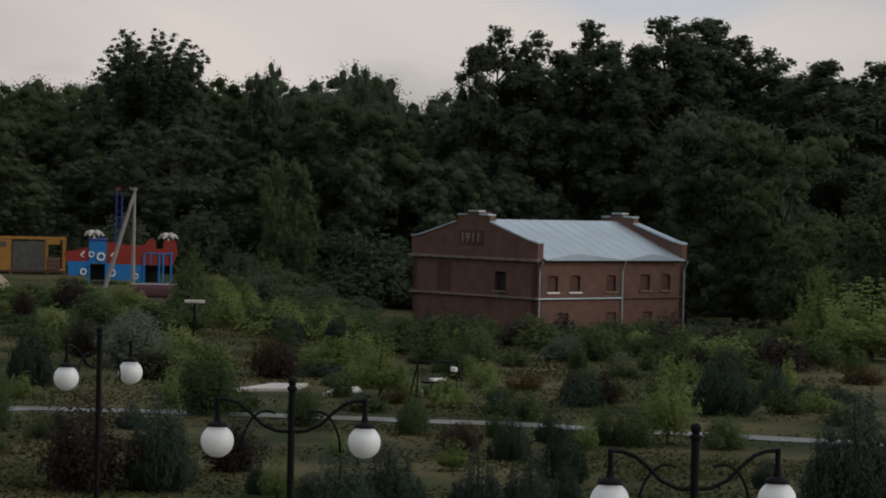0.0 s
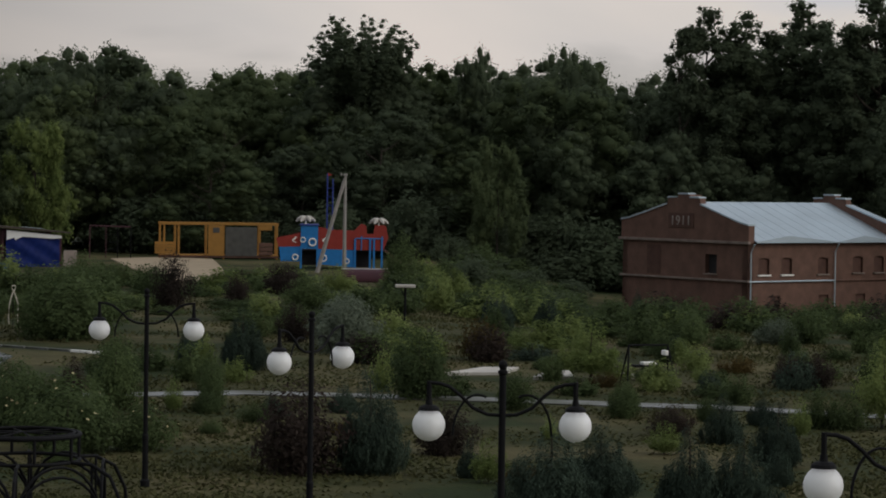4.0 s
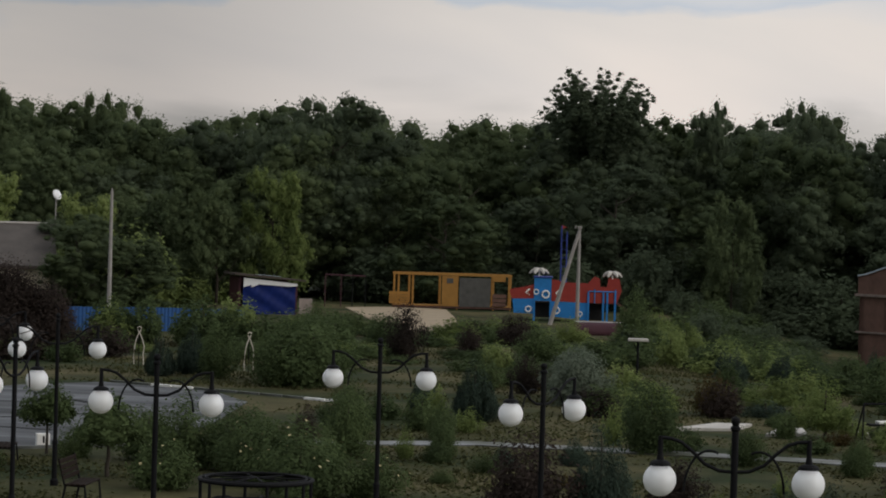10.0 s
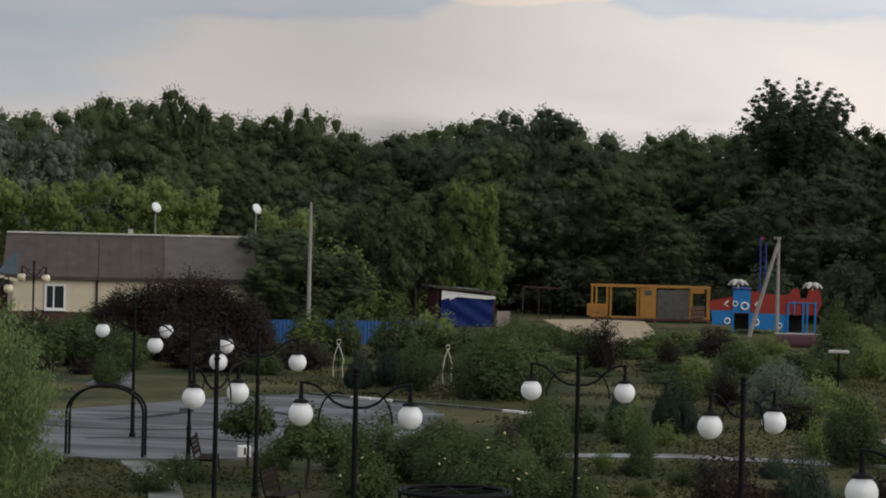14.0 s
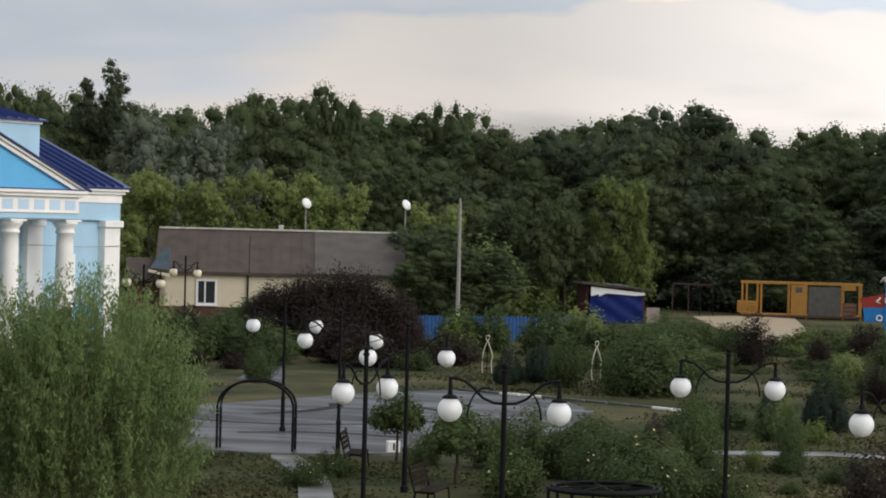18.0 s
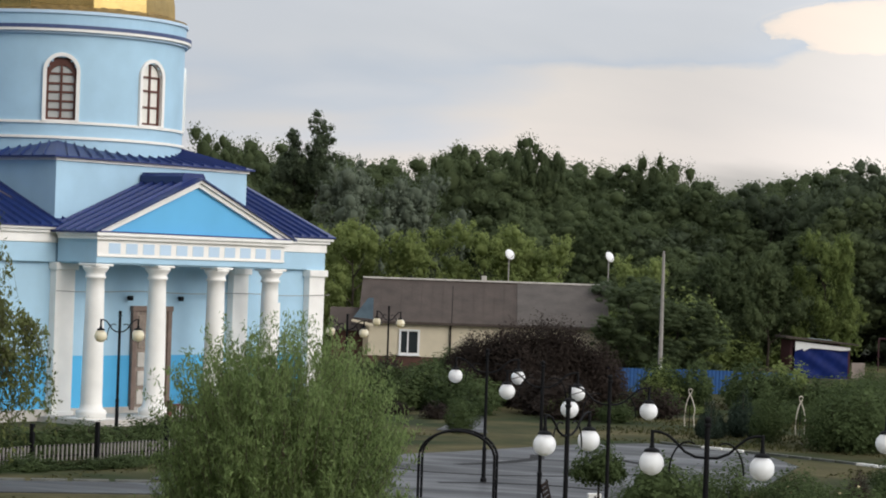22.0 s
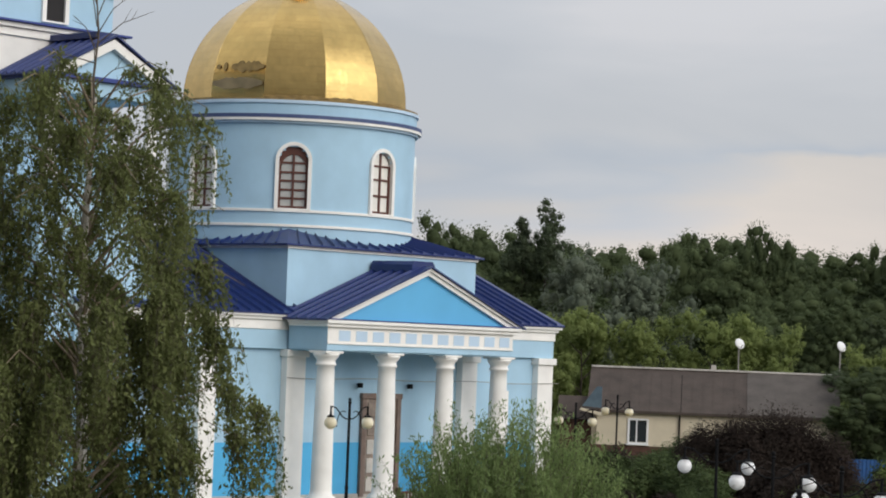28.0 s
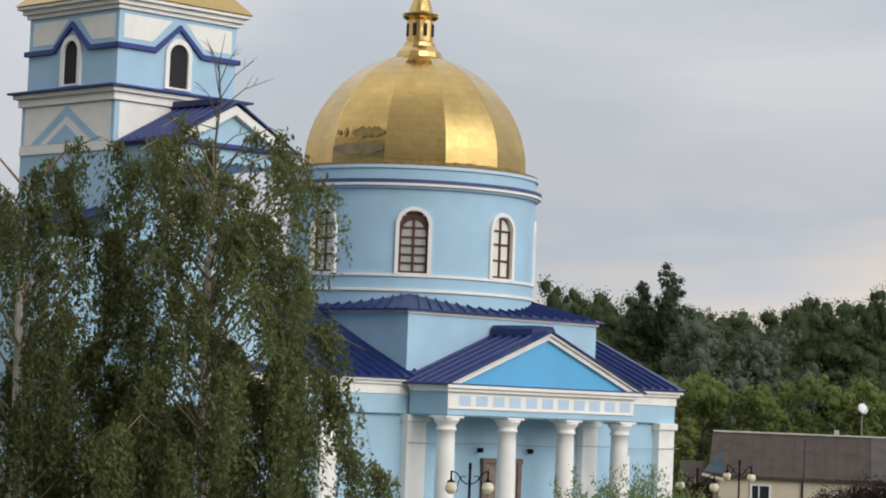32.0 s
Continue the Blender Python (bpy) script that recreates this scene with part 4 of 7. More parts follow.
        def tear(name, u0, u1, h0, h1, seed, m, label, lift, ragged=0.35):
            """A ragged patch on the gore between two heights."""
            rng = random.Random(seed)
            bm = bmesh.new()
            lows, highs = [], []
            n = 18
            for i in range(n + 1):
                u = u0 + (u1 - u0) * i / n
                e = min(1.0, 4 * i / n, 4 * (n - i) / n)
                mid_h, hh = (h0 + h1) / 2, (h1 - h0) / 2
                lows.append(bm.verts.new(on_gore(u, mid_h - hh * (1 - ragged * rng.random()) * (0.3 + 0.7 * e), lift)))
                highs.append(bm.verts.new(on_gore(u, mid_h + hh * (1 - ragged * rng.random()) * (0.3 + 0.7 * e), lift)))
            for i in range(n):
                bm.faces.new((lows[i], lows[i + 1], highs[i + 1], highs[i]))
            part(name, bm, m, g, label)

        if k == 9:
            tear("torn_patch", 0.34, 0.98, 0.98, 1.50, 4, "rust", "brown edge of the peeled gilding", 0.05, 0.5)
            tear("torn_patch", 0.02, 0.97, 0.36, 0.84, 7, "bare_metal", "patch where the gilding has peeled to dull metal", 0.05, 0.25)
            tear("torn_patch", 0.05, 0.13, 1.15, 1.36, 9, "rust", "brown spot in the gilding", 0.05)
            tear("torn_patch", 0.18, 0.25, 1.05, 1.45, 11, "rust", "brown spot in the gilding", 0.05)
        if k == 10:
            tear("hem", 0.02, 0.98, 0.20, 0.38, 13, "gold", "loose paler hem of the gilding", 0.05, 0.08)
        if k in (10, 11, 0):
            tear("torn_hem", 0.0, 1.0, 0.0, 0.20, 15 + k, "rust", "torn brown lower edge", 0.06, 0.6)
    # lantern
    part("lantern", lathe([(0.95, 19.85), (0.9, 20.05), (0.66, 20.3), (0.62, 20.45), (0.55, 20.5), (0.55, 21.35), (0.72, 21.48), (0.74, 21.6), (0.5, 21.7), (0.30, 22.3), (0.22, 22.7), (0.34, 23.0), (0.36, 23.25), (0.12, 23.6), (0.02, 23.8)], 16), "gold", top, "small gilded lantern")
    # lantern slits: near-black plates coloured as shaded gaps
    for k in range(8):
        part("lantern_slit", box(0.52, 0.565, -0.08, 0.08, 20.7, 21.2, 0.01), "dark", top).matrix_basis = pose(0, 0, 0, 0, 0, 45 * k + 22)

    # bell tower
    T, h = -14.21, 2.72
    tw = part("bell_tower", box(-h, h, T - h, T + h, 0, 16.55), "wall_blue", top, "square pale blue bell tower with white panels")

    def on_face(face, name, outline, depth0, depth1, m, label=""):
        """Relief on one of the tower's four faces; outline in (across, height)."""
        bm = prism(outline, depth0, depth1, "x")
        ob = part(name, bm, m, tw, label)
        ob.matrix_basis = pose(0, T, 0, 0, 0, 90 * face)
        return ob

    u = 2.62
    part("belfry", box(-u, u, T - u, T + u, 16.55, 19.35), "wall_blue", top, "upper tier of the bell tower")
    for z0, z1, o, m in ((16.12, 16.40, 0.12, "white"), (16.40, 16.56, 0.26, "white"), (16.56, 16.64, 0.42, "navy")):
        part("tower_cornice", box(-h - o, h + o, T - h - o, T + h + o, z0, z1, 0.015), m, top)
    for z0, z1, o in ((19.30, 19.45, 0.10), (19.45, 19.62, 0.22), (19.62, 19.74, 0.36)):
        part("tower_cornice", box(-u - o, u + o, T - u - o, T + u + o, z0, z1, 0.015), "white", top)
    c = u + 0.42
    bm = bmesh.new()
    lo = [bm.verts.new((x, T + y, 19.76)) for x, y in ((-c, -c), (c, -c), (c, c), (-c, c))]
    hi = [bm.verts.new((x, T + y, 22.4)) for x, y in ((-0.7, -0.7), (0.7, -0.7), (0.7, 0.7), (-0.7, 0.7))]
    bm.faces.new(lo[::-1]), bm.faces.new(hi)
    for i in range(4):
        bm.faces.new((lo[i], lo[(i + 1) % 4], hi[(i + 1) % 4], hi[i]))
    part("tower_roof", bm, "gold", top, "gilded tent roof of the bell tower")
    for face in range(4):
        on_face(face, "white_panel", [(-u + 0.22, 18.32), (-1.15, 18.32), (-0.30, 19.15), (-u + 0.22, 19.15)], u, u + 0.012, "white")
        on_face(face, "white_panel", [(u - 0.22, 18.32), (1.15, 18.32), (0.30, 19.15), (u - 0.22, 19.15)], u, u + 0.012, "white")
        for s in (-1, 1):
            on_face(face, "blue_moulding", [(s * u + s * 0.13, 17.96), (s * 1.0, 17.96), (s * 0.0, 18.86), (0, 19.04), (s * 1.06, 18.13), (s * u + s * 0.13, 18.13)], u, u + 0.13, "navy", "zigzag dark blue moulding")
        # no hole here: a flush near-black panel stands for the belfry's inner shade
        w = on_face(face, "belfry_window", arch(0.41, 16.82, 18.36), u, u + 0.016, "dark", "arched belfry opening, its shade a flat dark panel")
        out, inn = arch(0.585, 16.76, 18.55, 12), arch(0.41, 16.82, 18.36, 12)
        bm = bmesh.new()
        n = len(out)
        rows = [[bm.verts.new((x, y, z)) for y, z in o] for x, o in ((u + 0.0, out), (u + 0.10, out), (u + 0.10, inn), (u + 0.0, inn))]
        for q2 in range(3):
            for i in range(n):
                bm.faces.new((rows[q2][i], rows[q2][(i + 1) % n], rows[q2 + 1][(i + 1) % n], rows[q2 + 1][i]))
        part("surround", bm, "white", w)
        # lower tier
        on_face(face, "white_panel", [(-h + 0.2, 14.75), (h - 0.2, 14.75), (h - 0.2, 16.1), (-h + 0.2, 16.1)], h, h + 0.012, "white")
        on_face(face, "blue_chevron", [(-2.1, 14.75), (-1.55, 14.75), (0, 15.72), (1.55, 14.75), (2.1, 14.75), (0, 16.06)], h + 0.012, h + 0.024, "wall_blue")
        on_face(face, "blue_gable", [(-1.1, 14.75), (1.1, 14.75), (0, 15.40)], h + 0.012, h + 0.05, "wall_blue")
        on_face(face, "white_band", [(-h, 14.40), (h, 14.40), (h, 14.72), (-h, 14.72)], h, h + 0.06, "white")
        # bell opening likewise a flush panel in the colour of shade
        on_face(face, "bell_opening", [(-0.55, 12.6), (0.55, 12.6), (0.55, 13.75), (-0.55, 13.75)], h, h + 0.014, "dark", "opening, its shade a flat dark panel")
    # tower porches towards the front and away from the nave
    for px0, px1, yc, hy in ((h, 5.6, T + 0.14, 2.47),):
        part("porch_wall", box(px0, px1 - 0.3, yc - hy, yc + hy, 0, 11.2), "wall_blue", top)
        part("porch_beam", box(px0, px1, yc - hy, yc + hy, 14.05, 14.55, 0.02), "wall_blue", top)
        part("porch_cornice", box(px0, px1 + 0.2, yc - hy - 0.2, yc + hy + 0.2, 14.55, 14.7, 0.02), "navy", top)
        part("porch_gable", prism([(yc - hy, 14.7), (yc + hy, 14.7), (yc, 15.9)], px1 - 0.3, px1 - 0.02, "x"), "wall_blue", top)
        for s in (-1, 1):
            part("raking_cornice", prism([(yc + s * (hy + 0.2), 14.7), (yc + s * (hy - 0.5), 14.7), (yc, 15.72), (yc, 16.04)], px1 - 0.02, px1 + 0.2, "x"), "white", top)
            roof_plane("porch_roof", [(px1 + 0.3, yc + s * (hy + 0.35), 14.68), (px0, yc + s * (hy + 0.35), 14.68), (px0, yc, 16.2), (px1 + 0.3, yc, 16.2)], top, n=7, label="dark blue porch roof")
            part("porch_column", lathe([(0.3, 11.2), (0.3, 11.35), (0.24, 11.45), (0.2, 13.7), (0.27, 13.85), (0.3, 14.05)], 18, center=(px1 - 0.3, yc + s * (hy - 0.3), 0)), "white", top, smooth=True)
        part("porch_ridge", box(px0, px1 - 0.2, yc - 0.45, yc + 0.45, 16.08, 16.3, 0.02), "roof_blue", top)
    roof_plane("side_porch_roof", [(h, T - h - 2.4, 11.4), (-h, T - h - 2.4, 11.4), (-h, T - h, 12.4), (h, T - h, 12.4)], top, n=8)
    part("side_porch", box(-h + 0.2, h - 0.2, T - h - 2.2, T - h, 0, 11.3), "wall_blue", top)


church()


# ---- house, fence and shed ----
def house():
    top = thing("house", "low cream-sided house with a brown slate roof", "house", at=(-59.3, 130.6, 0.0), turn=21.7)
    L, D, E, R = 14.2, 8.0, 3.04, 5.22
    part("front_wall", box(0.3, L - 0.3, 0.0, 0.3, -0.2, E), "cream", top)
    part("plinth", box(0.28, L - 0.28, -0.05, -0.003, -0.2, 0.94), "brick_dark", top, "dark red brick plinth")
    part("porch_canopy", prism([(-0.35, 2.86), (-0.30, 2.98), (0.86, 2.74), (0.86, 2.58)], -0.9, -0.42, "y"), "cream", top, "cream canopy edge over the porch")
    part("porch_sheet", prism([(-0.25, 3.08), (0.85, 3.0), (0.85, 4.2), (0.56, 4.2)], -0.5, -0.44, "y"), "blue_sheet", top, "grey-blue sheet closing the end of the roof")
    part("back_wall", box(0.3, L - 0.3, D - 0.3, D, -0.2, E), "cream", top)
    for x0 in (0.3, L - 0.6):
        part("gable_wall", prism([(0, -0.2), (D, -0.2), (D, E), (D / 2, R - 0.12), (0, E)], x0, x0 + 0.3, "x"), "cream", top)
    for s in (0, 1):
        y0 = -0.25 if s == 0 else D + 0.25
        r = part("roof", prism([(y0, E - 0.22), (y0, E - 0.12), (D / 2, R + 0.08), (D / 2, R)], 0.0, L, "x"), "slate", top, "brown corrugated slate roof")
        for i in range(1, 24):
            x = i * L / 24
            part("roof_rib", prism([(y0, E - 0.12), (y0, E - 0.105), (D / 2, R + 0.095), (D / 2, R + 0.08)], x - 0.035, x + 0.035, "x"), "slate", r)
    part("ridge_capping", box(0, L, D / 2 - 0.16, D / 2 + 0.16, R + 0.05, R + 0.16, 0.03), "stone", top, "pale ridge capping")
    part("fascia", box(0, L, -0.30, -0.26, E - 0.27, E - 0.12), "slate", top)
    part("roof_patch", prism([(-0.26, E - 0.12), (-0.26, E - 0.085), (D / 2, R + 0.12), (D / 2, R + 0.085)], 9.0, L + 0.02, "x"), "slate_grey", top, "greyer newer slates at one end")
    part("chimney_pot", box(6.9, 7.2, D / 2 - 0.15, D / 2 + 0.15, R + 0.1, R + 0.42, 0.02), "stone", top)
    for x0, w in ((2.42, 1.02),):
        win = part("window", box(x0, x0 + w, -0.02, 0.02, 1.16, 2.36), "glass", top, "white-framed house window")
        for a, b, c, d in ((x0 - 0.08, x0 + w + 0.08, 2.38, 2.48), (x0 - 0.08, x0 + w + 0.08, 1.04, 1.14), (x0 - 0.08, x0 + 0.04, 1.1, 2.42), (x0 + w - 0.04, x0 + w + 0.08, 1.1, 2.42), (x0 + w * 0.38, x0 + w * 0.38 + 0.08, 1.1, 2.42)):
            part("window_frame", box(a, b, -0.07, 0.03, c, d, 0.01), "pvc", win)
        part("window_sill", box(x0 - 0.14, x0 + w + 0.14, -0.16, 0.0, 0.98, 1.04, 0.01), "pvc", win)
    part("porch_wall", box(-1.5, 0.3, 0.6, 3.2, -0.2, 2.3), "brick_dark", top, "brown porch")
    part("porch_roof", prism([(0.3, 2.3), (3.4, 2.3), (1.8, 3.6)], -1.7, 0.2, "x"), "slate", top)
    part("drainpipe", tube([(5.25, -0.12, 2.8), (5.25, -0.08, 2.6), (5.25, -0.08, 0)], 0.05, 7), "iron", top)
    part("pole_stay", tube([(5.3, -0.3, 2.9), (5.3, 0.4, 5.0)], 0.02, 5), "iron", top)


house()


def satellite_dish(x, y, z, turn):
    top = thing("satellite_dish", "white satellite dish on a tall thin mast", "satellite dish", "satellite dishes", at=(x, y, 0), turn=turn)
    part("mast", tube([(0, 0, 0), (0, 0, z)], 0.04, 7), "pole", top)
    d = part("dish", lathe([(0.03, 0.10), (0.14, 0.09), (0.25, 0.05), (0.32, 0.0), (0.33, 0.015), (0.26, 0.075), (0.03, 0.13)], 20), "pvc", top, "white shallow dish")
    d.matrix_basis = pose(0, -0.12, z, 62, 35, 0)
    part("feed_arm", tube([(0, -0.15, z - 0.3), (0.1, -0.5, z - 0.05)], 0.015, 5), "pole", d).matrix_basis = d.matrix_basis.inverted()


satellite_dish(-54.61, 141.85, 6.97, 40)
satellite_dish(-48.99, 143.89, 7.02, 45)


def utility_pole():
    top = thing("utility_pole", "tall grey concrete pole with a whitewashed foot", "pole", at=(-39.6, 125.1, 0))
    part("shaft", lathe([(0.14, 0.0), (0.12, 1.5), (0.075, 7.15)], 10), "pole", top)
    part("painted_foot", lathe([(0.146, 0.0), (0.128, 1.4)], 10), "white", top, "whitewashed foot")
    part("insulator", lathe([(0.05, 7.1), (0.06, 7.2), (0.03, 7.3)], 8, center=(0.0, 0, 0)), "pole", top)


utility_pole()


def blue_fence(points, h):
    top = thing("sheet_fence", "blue profiled sheet-metal fence", "fence")
    for a, b in zip(points, points[1:]):
        a, b = Vector((*a, 0)), Vector((*b, 0))
        n = round((b - a).length / 1.15)
        turn = math.degrees(math.atan2((b - a).y, (b - a).x))
        for i in range(n):
            p = a.lerp(b, i / n)
            w = (b - a).length / n
            prof = [(0, 0)]
            for k in range(6):
                u = w * k / 6
                prof += [(u + w * 0.03, 0.0), (u + w * 0.05, 0.03), (u + w * 0.11, 0.03), (u + w * 0.13, 0.0)]
            prof.append((w, 0))
            me = mesh_of("sheet", [(u, v, z) for z in (0.05, h) for u, v in prof], [(k, k + 1, k + 1 + len(prof), k + len(prof)) for k in range(len(prof) - 1)], "fence_blue")
            ob = new("sheet", me)
            ob.parent = top
            ob.matrix_basis = Matrix.Translation(p) @ pose(0, 0, random.uniform(-0.02, 0.02), 0, 0, turn)
            ob = part("post", box(-0.03, 0.03, 0.04, 0.1, 0, h + 0.03), "iron", top)
            ob.matrix_basis = Matrix.Translation(p) @ pose(0, 0, 0, 0, 0, turn)


blue_fence([(-42.7, 121.8), (-40.65, 122.4), (-32.6, 127.0)], 1.25)


def shed():
    top = thing("garden_shed", "small shed with a dark felt roof and a blue tarpaulin front", "shed", at=(-40.3, 152.6, 0), turn=26)
    part("side_wall", box(0.35, 0.5, 0, 3.0, 0, 2.3), "maroon", top)
    part("back_wall", box(0.35, 4.1, 2.9, 3.0, 0, 2.1), "brick_dark", top)
    part("end_wall", box(3.95, 4.1, 0, 3.0, 0, 1.95), "maroon", top)
    part("front_board", prism([(0.4, 1.86), (4.1, 1.6), (4.1, 1.95), (0.4, 2.38)], -0.04, 0.04, "y"), "maroon", top)
    part("white_board", prism([(0.62, 1.66), (1.1, 1.80), (1.15, 1.66), (1.6, 1.86), (3.5, 1.74), (4.05, 1.78), (4.05, 1.93), (0.62, 2.26)], -0.24, -0.195, "y"), "pvc", top, "white board under the eave")
    bm = bmesh.new()
    nx, nz = 26, 12
    vs = [[bm.verts.new((0.6 + 3.35 * i / nx, -0.12 + 0.035 * math.sin(i * 0.5 + j * 0.9) + 0.02 * math.sin(i * 1.7 - j * 1.3), 0.0 + 1.82 * j / nz)) for i in range(nx + 1)] for j in range(nz + 1)]
    for j in range(nz):
        for i in range(nx):
            bm.faces.new((vs[j][i], vs[j][i + 1], vs[j + 1][i + 1], vs[j + 1][i]))
    part("tarpaulin", bm, "tarp", top, "crumpled dark blue tarpaulin", smooth=True)
    part("roof", prism([(0.0, 2.43), (2.2, 2.25), (4.55, 2.08), (4.55, 2.16), (2.2, 2.36), (0.0, 2.55)], -0.45, 3.3, "y"), "slate", top, "sagging dark felt roof")
    part("roof_patch", prism([(1.7, 2.44), (3.1, 2.335), (3.1, 2.35), (1.7, 2.455)], 0.3, 1.6, "y"), "zinc", top, "pale patch on the roof")
    part("lean_to", box(4.2, 5.05, -0.1, 0.0, 0, 1.02, 0.02), "board", top, "grey board leaning at the end")


shed()


# ---- playground ----
def climbing_frame():
    top = thing("climbing_frame", "old dark red metal climbing frame", "climbing frame", at=(-38.6, 171.0, 0), turn=12)
    for x in (0, 1.1, 1.9, 2.8):
        for y in (0, 1.2):
            part("upright", tube([(x, y, 0), (x, y, 2.2)], 0.035, 6), "maroon" if x < 1.5 else "iron", top)
    for y in (0, 1.2):
        part("top_rail", tube([(0, y, 2.2), (2.8, y, 2.15)], 0.04, 6), "maroon", top)
    for z in (0.6, 1.1, 1.6):
        part("rung", tube([(1.1, 0, z), (1.9, 0, z)], 0.025, 6), "iron", top)


climbing_frame()


def play_train():
    top = thing("play_train", "ochre wooden play wagon with an open cab and a grey panel", "play structure", at=(-34.15, 172.7, -0.08), turn=12)
    L, H, W = 8.3, 2.45, 2.0
    xs = [0.1, 0.4, 1.15, 1.4, 3.3, 4.5, 7.0, 8.2]
    for x in xs:
        for y in (0, W):
            part("post", box(x - 0.06, x + 0.06, y - 0.06, y + 0.06, 0, H, 0.01), "yellow", top)
    for y in (0, W):
        part("roof_beam", box(0, L, y - 0.08, y + 0.08, H - 0.02, H + 0.14, 0.01), "yellow", top)
        part("floor_beam", box(0, L, y - 0.08, y + 0.08, 0.16, 0.30, 0.01), "brick_dark", top)
    for x in (0.3, 1.4, 3.3, 4.5, 7.0, 8.1):
        part("roof_joist", box(x - 0.05, x + 0.05, 0.0, W, H, H + 0.1), "yellow", top)
    part("floor", box(0, L, 0.0, W, 0.3, 0.36), "yellow", top)
    for i in range(4):
        part("cab_plank", box(-0.25, 1.1, -0.14, -0.09, 0.42 + i * 0.21, 0.61 + i * 0.21, 0.01), "yellow", top)
    d = part("door", box(3.42, 4.46, -0.1, -0.03, 0.3, 2.4, 0.01), "yellow", top, "ochre plank door")
    part("door_window", box(3.75, 4.2, -0.13, -0.09, 1.9, 2.25, 0.01), "net", d)
    part("panel", box(4.62, 6.8, -0.1, -0.04, 0.3, 2.3, 0.01), "net", top, "grey board panel")
    for i in range(3):
        part("end_plank", box(6.95, 7.9, -0.13, -0.08, 0.36 + i * 0.3, 0.62 + i * 0.3, 0.01), "brick", top)
    part("end_head", prism([(6.95, 2.1), (7.85, 2.1), (7.85, 2.42), (6.95, 2.42)], -0.12, -0.07, "y"), "yellow", top)


play_train()


def ring(r, w, at, parent, m="white", name="porthole"):
    bm = tube([(r * math.cos(a), 0, r * math.sin(a)) for a in np.linspace(0, 2 * math.pi, 18, endpoint=False)], w, 6, closed=True)
    ob = part(name, bm, m, parent, "white porthole ring")
    ob.matrix_basis = pose(*at)
    return ob


def play_ship():
    top = thing("play_ship", "red and blue wooden play ship with white portholes", "play structure", at=(-23.62, 158.62, 0), turn=7.5)
    y0, y1 = 0.0, 2.4

    def board(name, outline, m, y=y0, t=0.06, label=""):
        return part(name, prism(outline, y - t / 2, y + t / 2, "y"), m, top, label)

    for y in (y0, y1):
        board("lower_hull", [(0.1, 0.45), (1.35, 0.45), (1.35, 1.35), (0.0, 1.35)], "blue", y, label="bright blue hull boards")
        board("lower_hull", [(2.45, 0.3), (4.75, 0.1), (4.75, 1.2), (2.45, 1.25)], "blue", y, label="bright blue hull boards")
        board("upper_hull", [(-0.05, 1.36), (1.33, 1.40), (1.33, 2.25), (0.7, 2.08), (-0.2, 1.9)], "red", y, label="red upper hull boards")
        board("upper_hull", [(2.47, 1.28), (4.75, 1.22), (4.75, 2.4), (3.6, 2.42), (2.47, 2.60)], "red", y, label="red upper hull boards")
        board("stern", [(4.77, 1.22), (6.6, 1.2), (6.9, 2.0), (6.75, 2.75), (6.1, 2.78), (6.0, 2.2), (5.55, 2.2), (5.5, 2.75), (5.2, 2.85), (4.77, 2.4)], "red", y, label="red stern boards")
    board("cabin", [(1.36, 1.26), (2.44, 1.26), (2.44, 2.72), (1.36, 2.72)], "blue", y0 - 0.05, label="blue cabin front")
    board("cabin", [(1.36, 1.26), (2.44, 1.26), (2.44, 2.72), (1.36, 2.72)], "blue", y1)
    part("cabin_roof", box(1.3, 2.5, -0.15, y1 + 0.1, 2.72, 2.8, 0.01), "navy", top)
    part("deck", box(0.1, 6.6, 0.05, y1 - 0.05, 1.15, 1.22), "slate", top)
    # shade within the hull openings, given by two near-black sheets
    part("hold_shade", box(1.4, 2.4, 0.5, 0.56, 0.2, 1.2), "dark", top)
    part("hold_shade", box(4.8, 5.7, 0.6, 0.66, 0.1, 1.2), "dark", top)
    for x in (1.38, 2.42, 4.8, 5.75, 6.0, 6.5):
        part("post", box(x - 0.06, x + 0.06, -0.1, 0.02, 0.0, 1.9 if x > 4 else 1.3, 0.01), "blue", top)
    for x in (5.2, 6.5):
        part("railing_post", tube([(x, -0.05, 1.2), (x, -0.05, 2.1)], 0.04, 6), "blue", top)
    part("railing", tube([(4.8, -0.05, 1.95), (6.6, -0.05, 1.95)], 0.04, 6), "blue", top)
    ring(0.22, 0.06, (2.1, -0.12, 1.68), top)
    ring(0.15, 0.04, (1.5, -0.12, 1.82), top)
    ring(0.17, 0.05, (1.02, -0.06, 0.72), top)
    ring(0.20, 0.05, (2.8, -0.06, 0.68), top)
    ring(0.14, 0.04, (4.3, -0.06, 0.5), top)
    for x in (0.95, 2.85):
        for dz in (-1, 1):
            part("white_emblem", prism([(x - 0.16, 1.78), (x - 0.1, 1.72), (x + 0.16, 1.78 + dz * 0.18), (x + 0.1, 1.86 + dz * 0.18)], -0.05, -0.035, "y"), "white", top)
    for x, z in ((1.65, 3.2), (6.3, 3.12)):
        c = part("canopy_post", tube([(x, 0.6, 1.2), (x, 0.6, z)], 0.05, 7), "white", top)
        for k in range(6):
            a = k * math.pi / 3
            pts = [(x + r * math.cos(a), 0.6 + r * math.sin(a), z + 0.06 - 0.32 * (r / 0.65) ** 2) for r in (0.0, 0.2, 0.42, 0.62)]
            bm = bmesh.new()
            tube(pts, [0.06, 0.14, 0.13, 0.05], 5, bm)
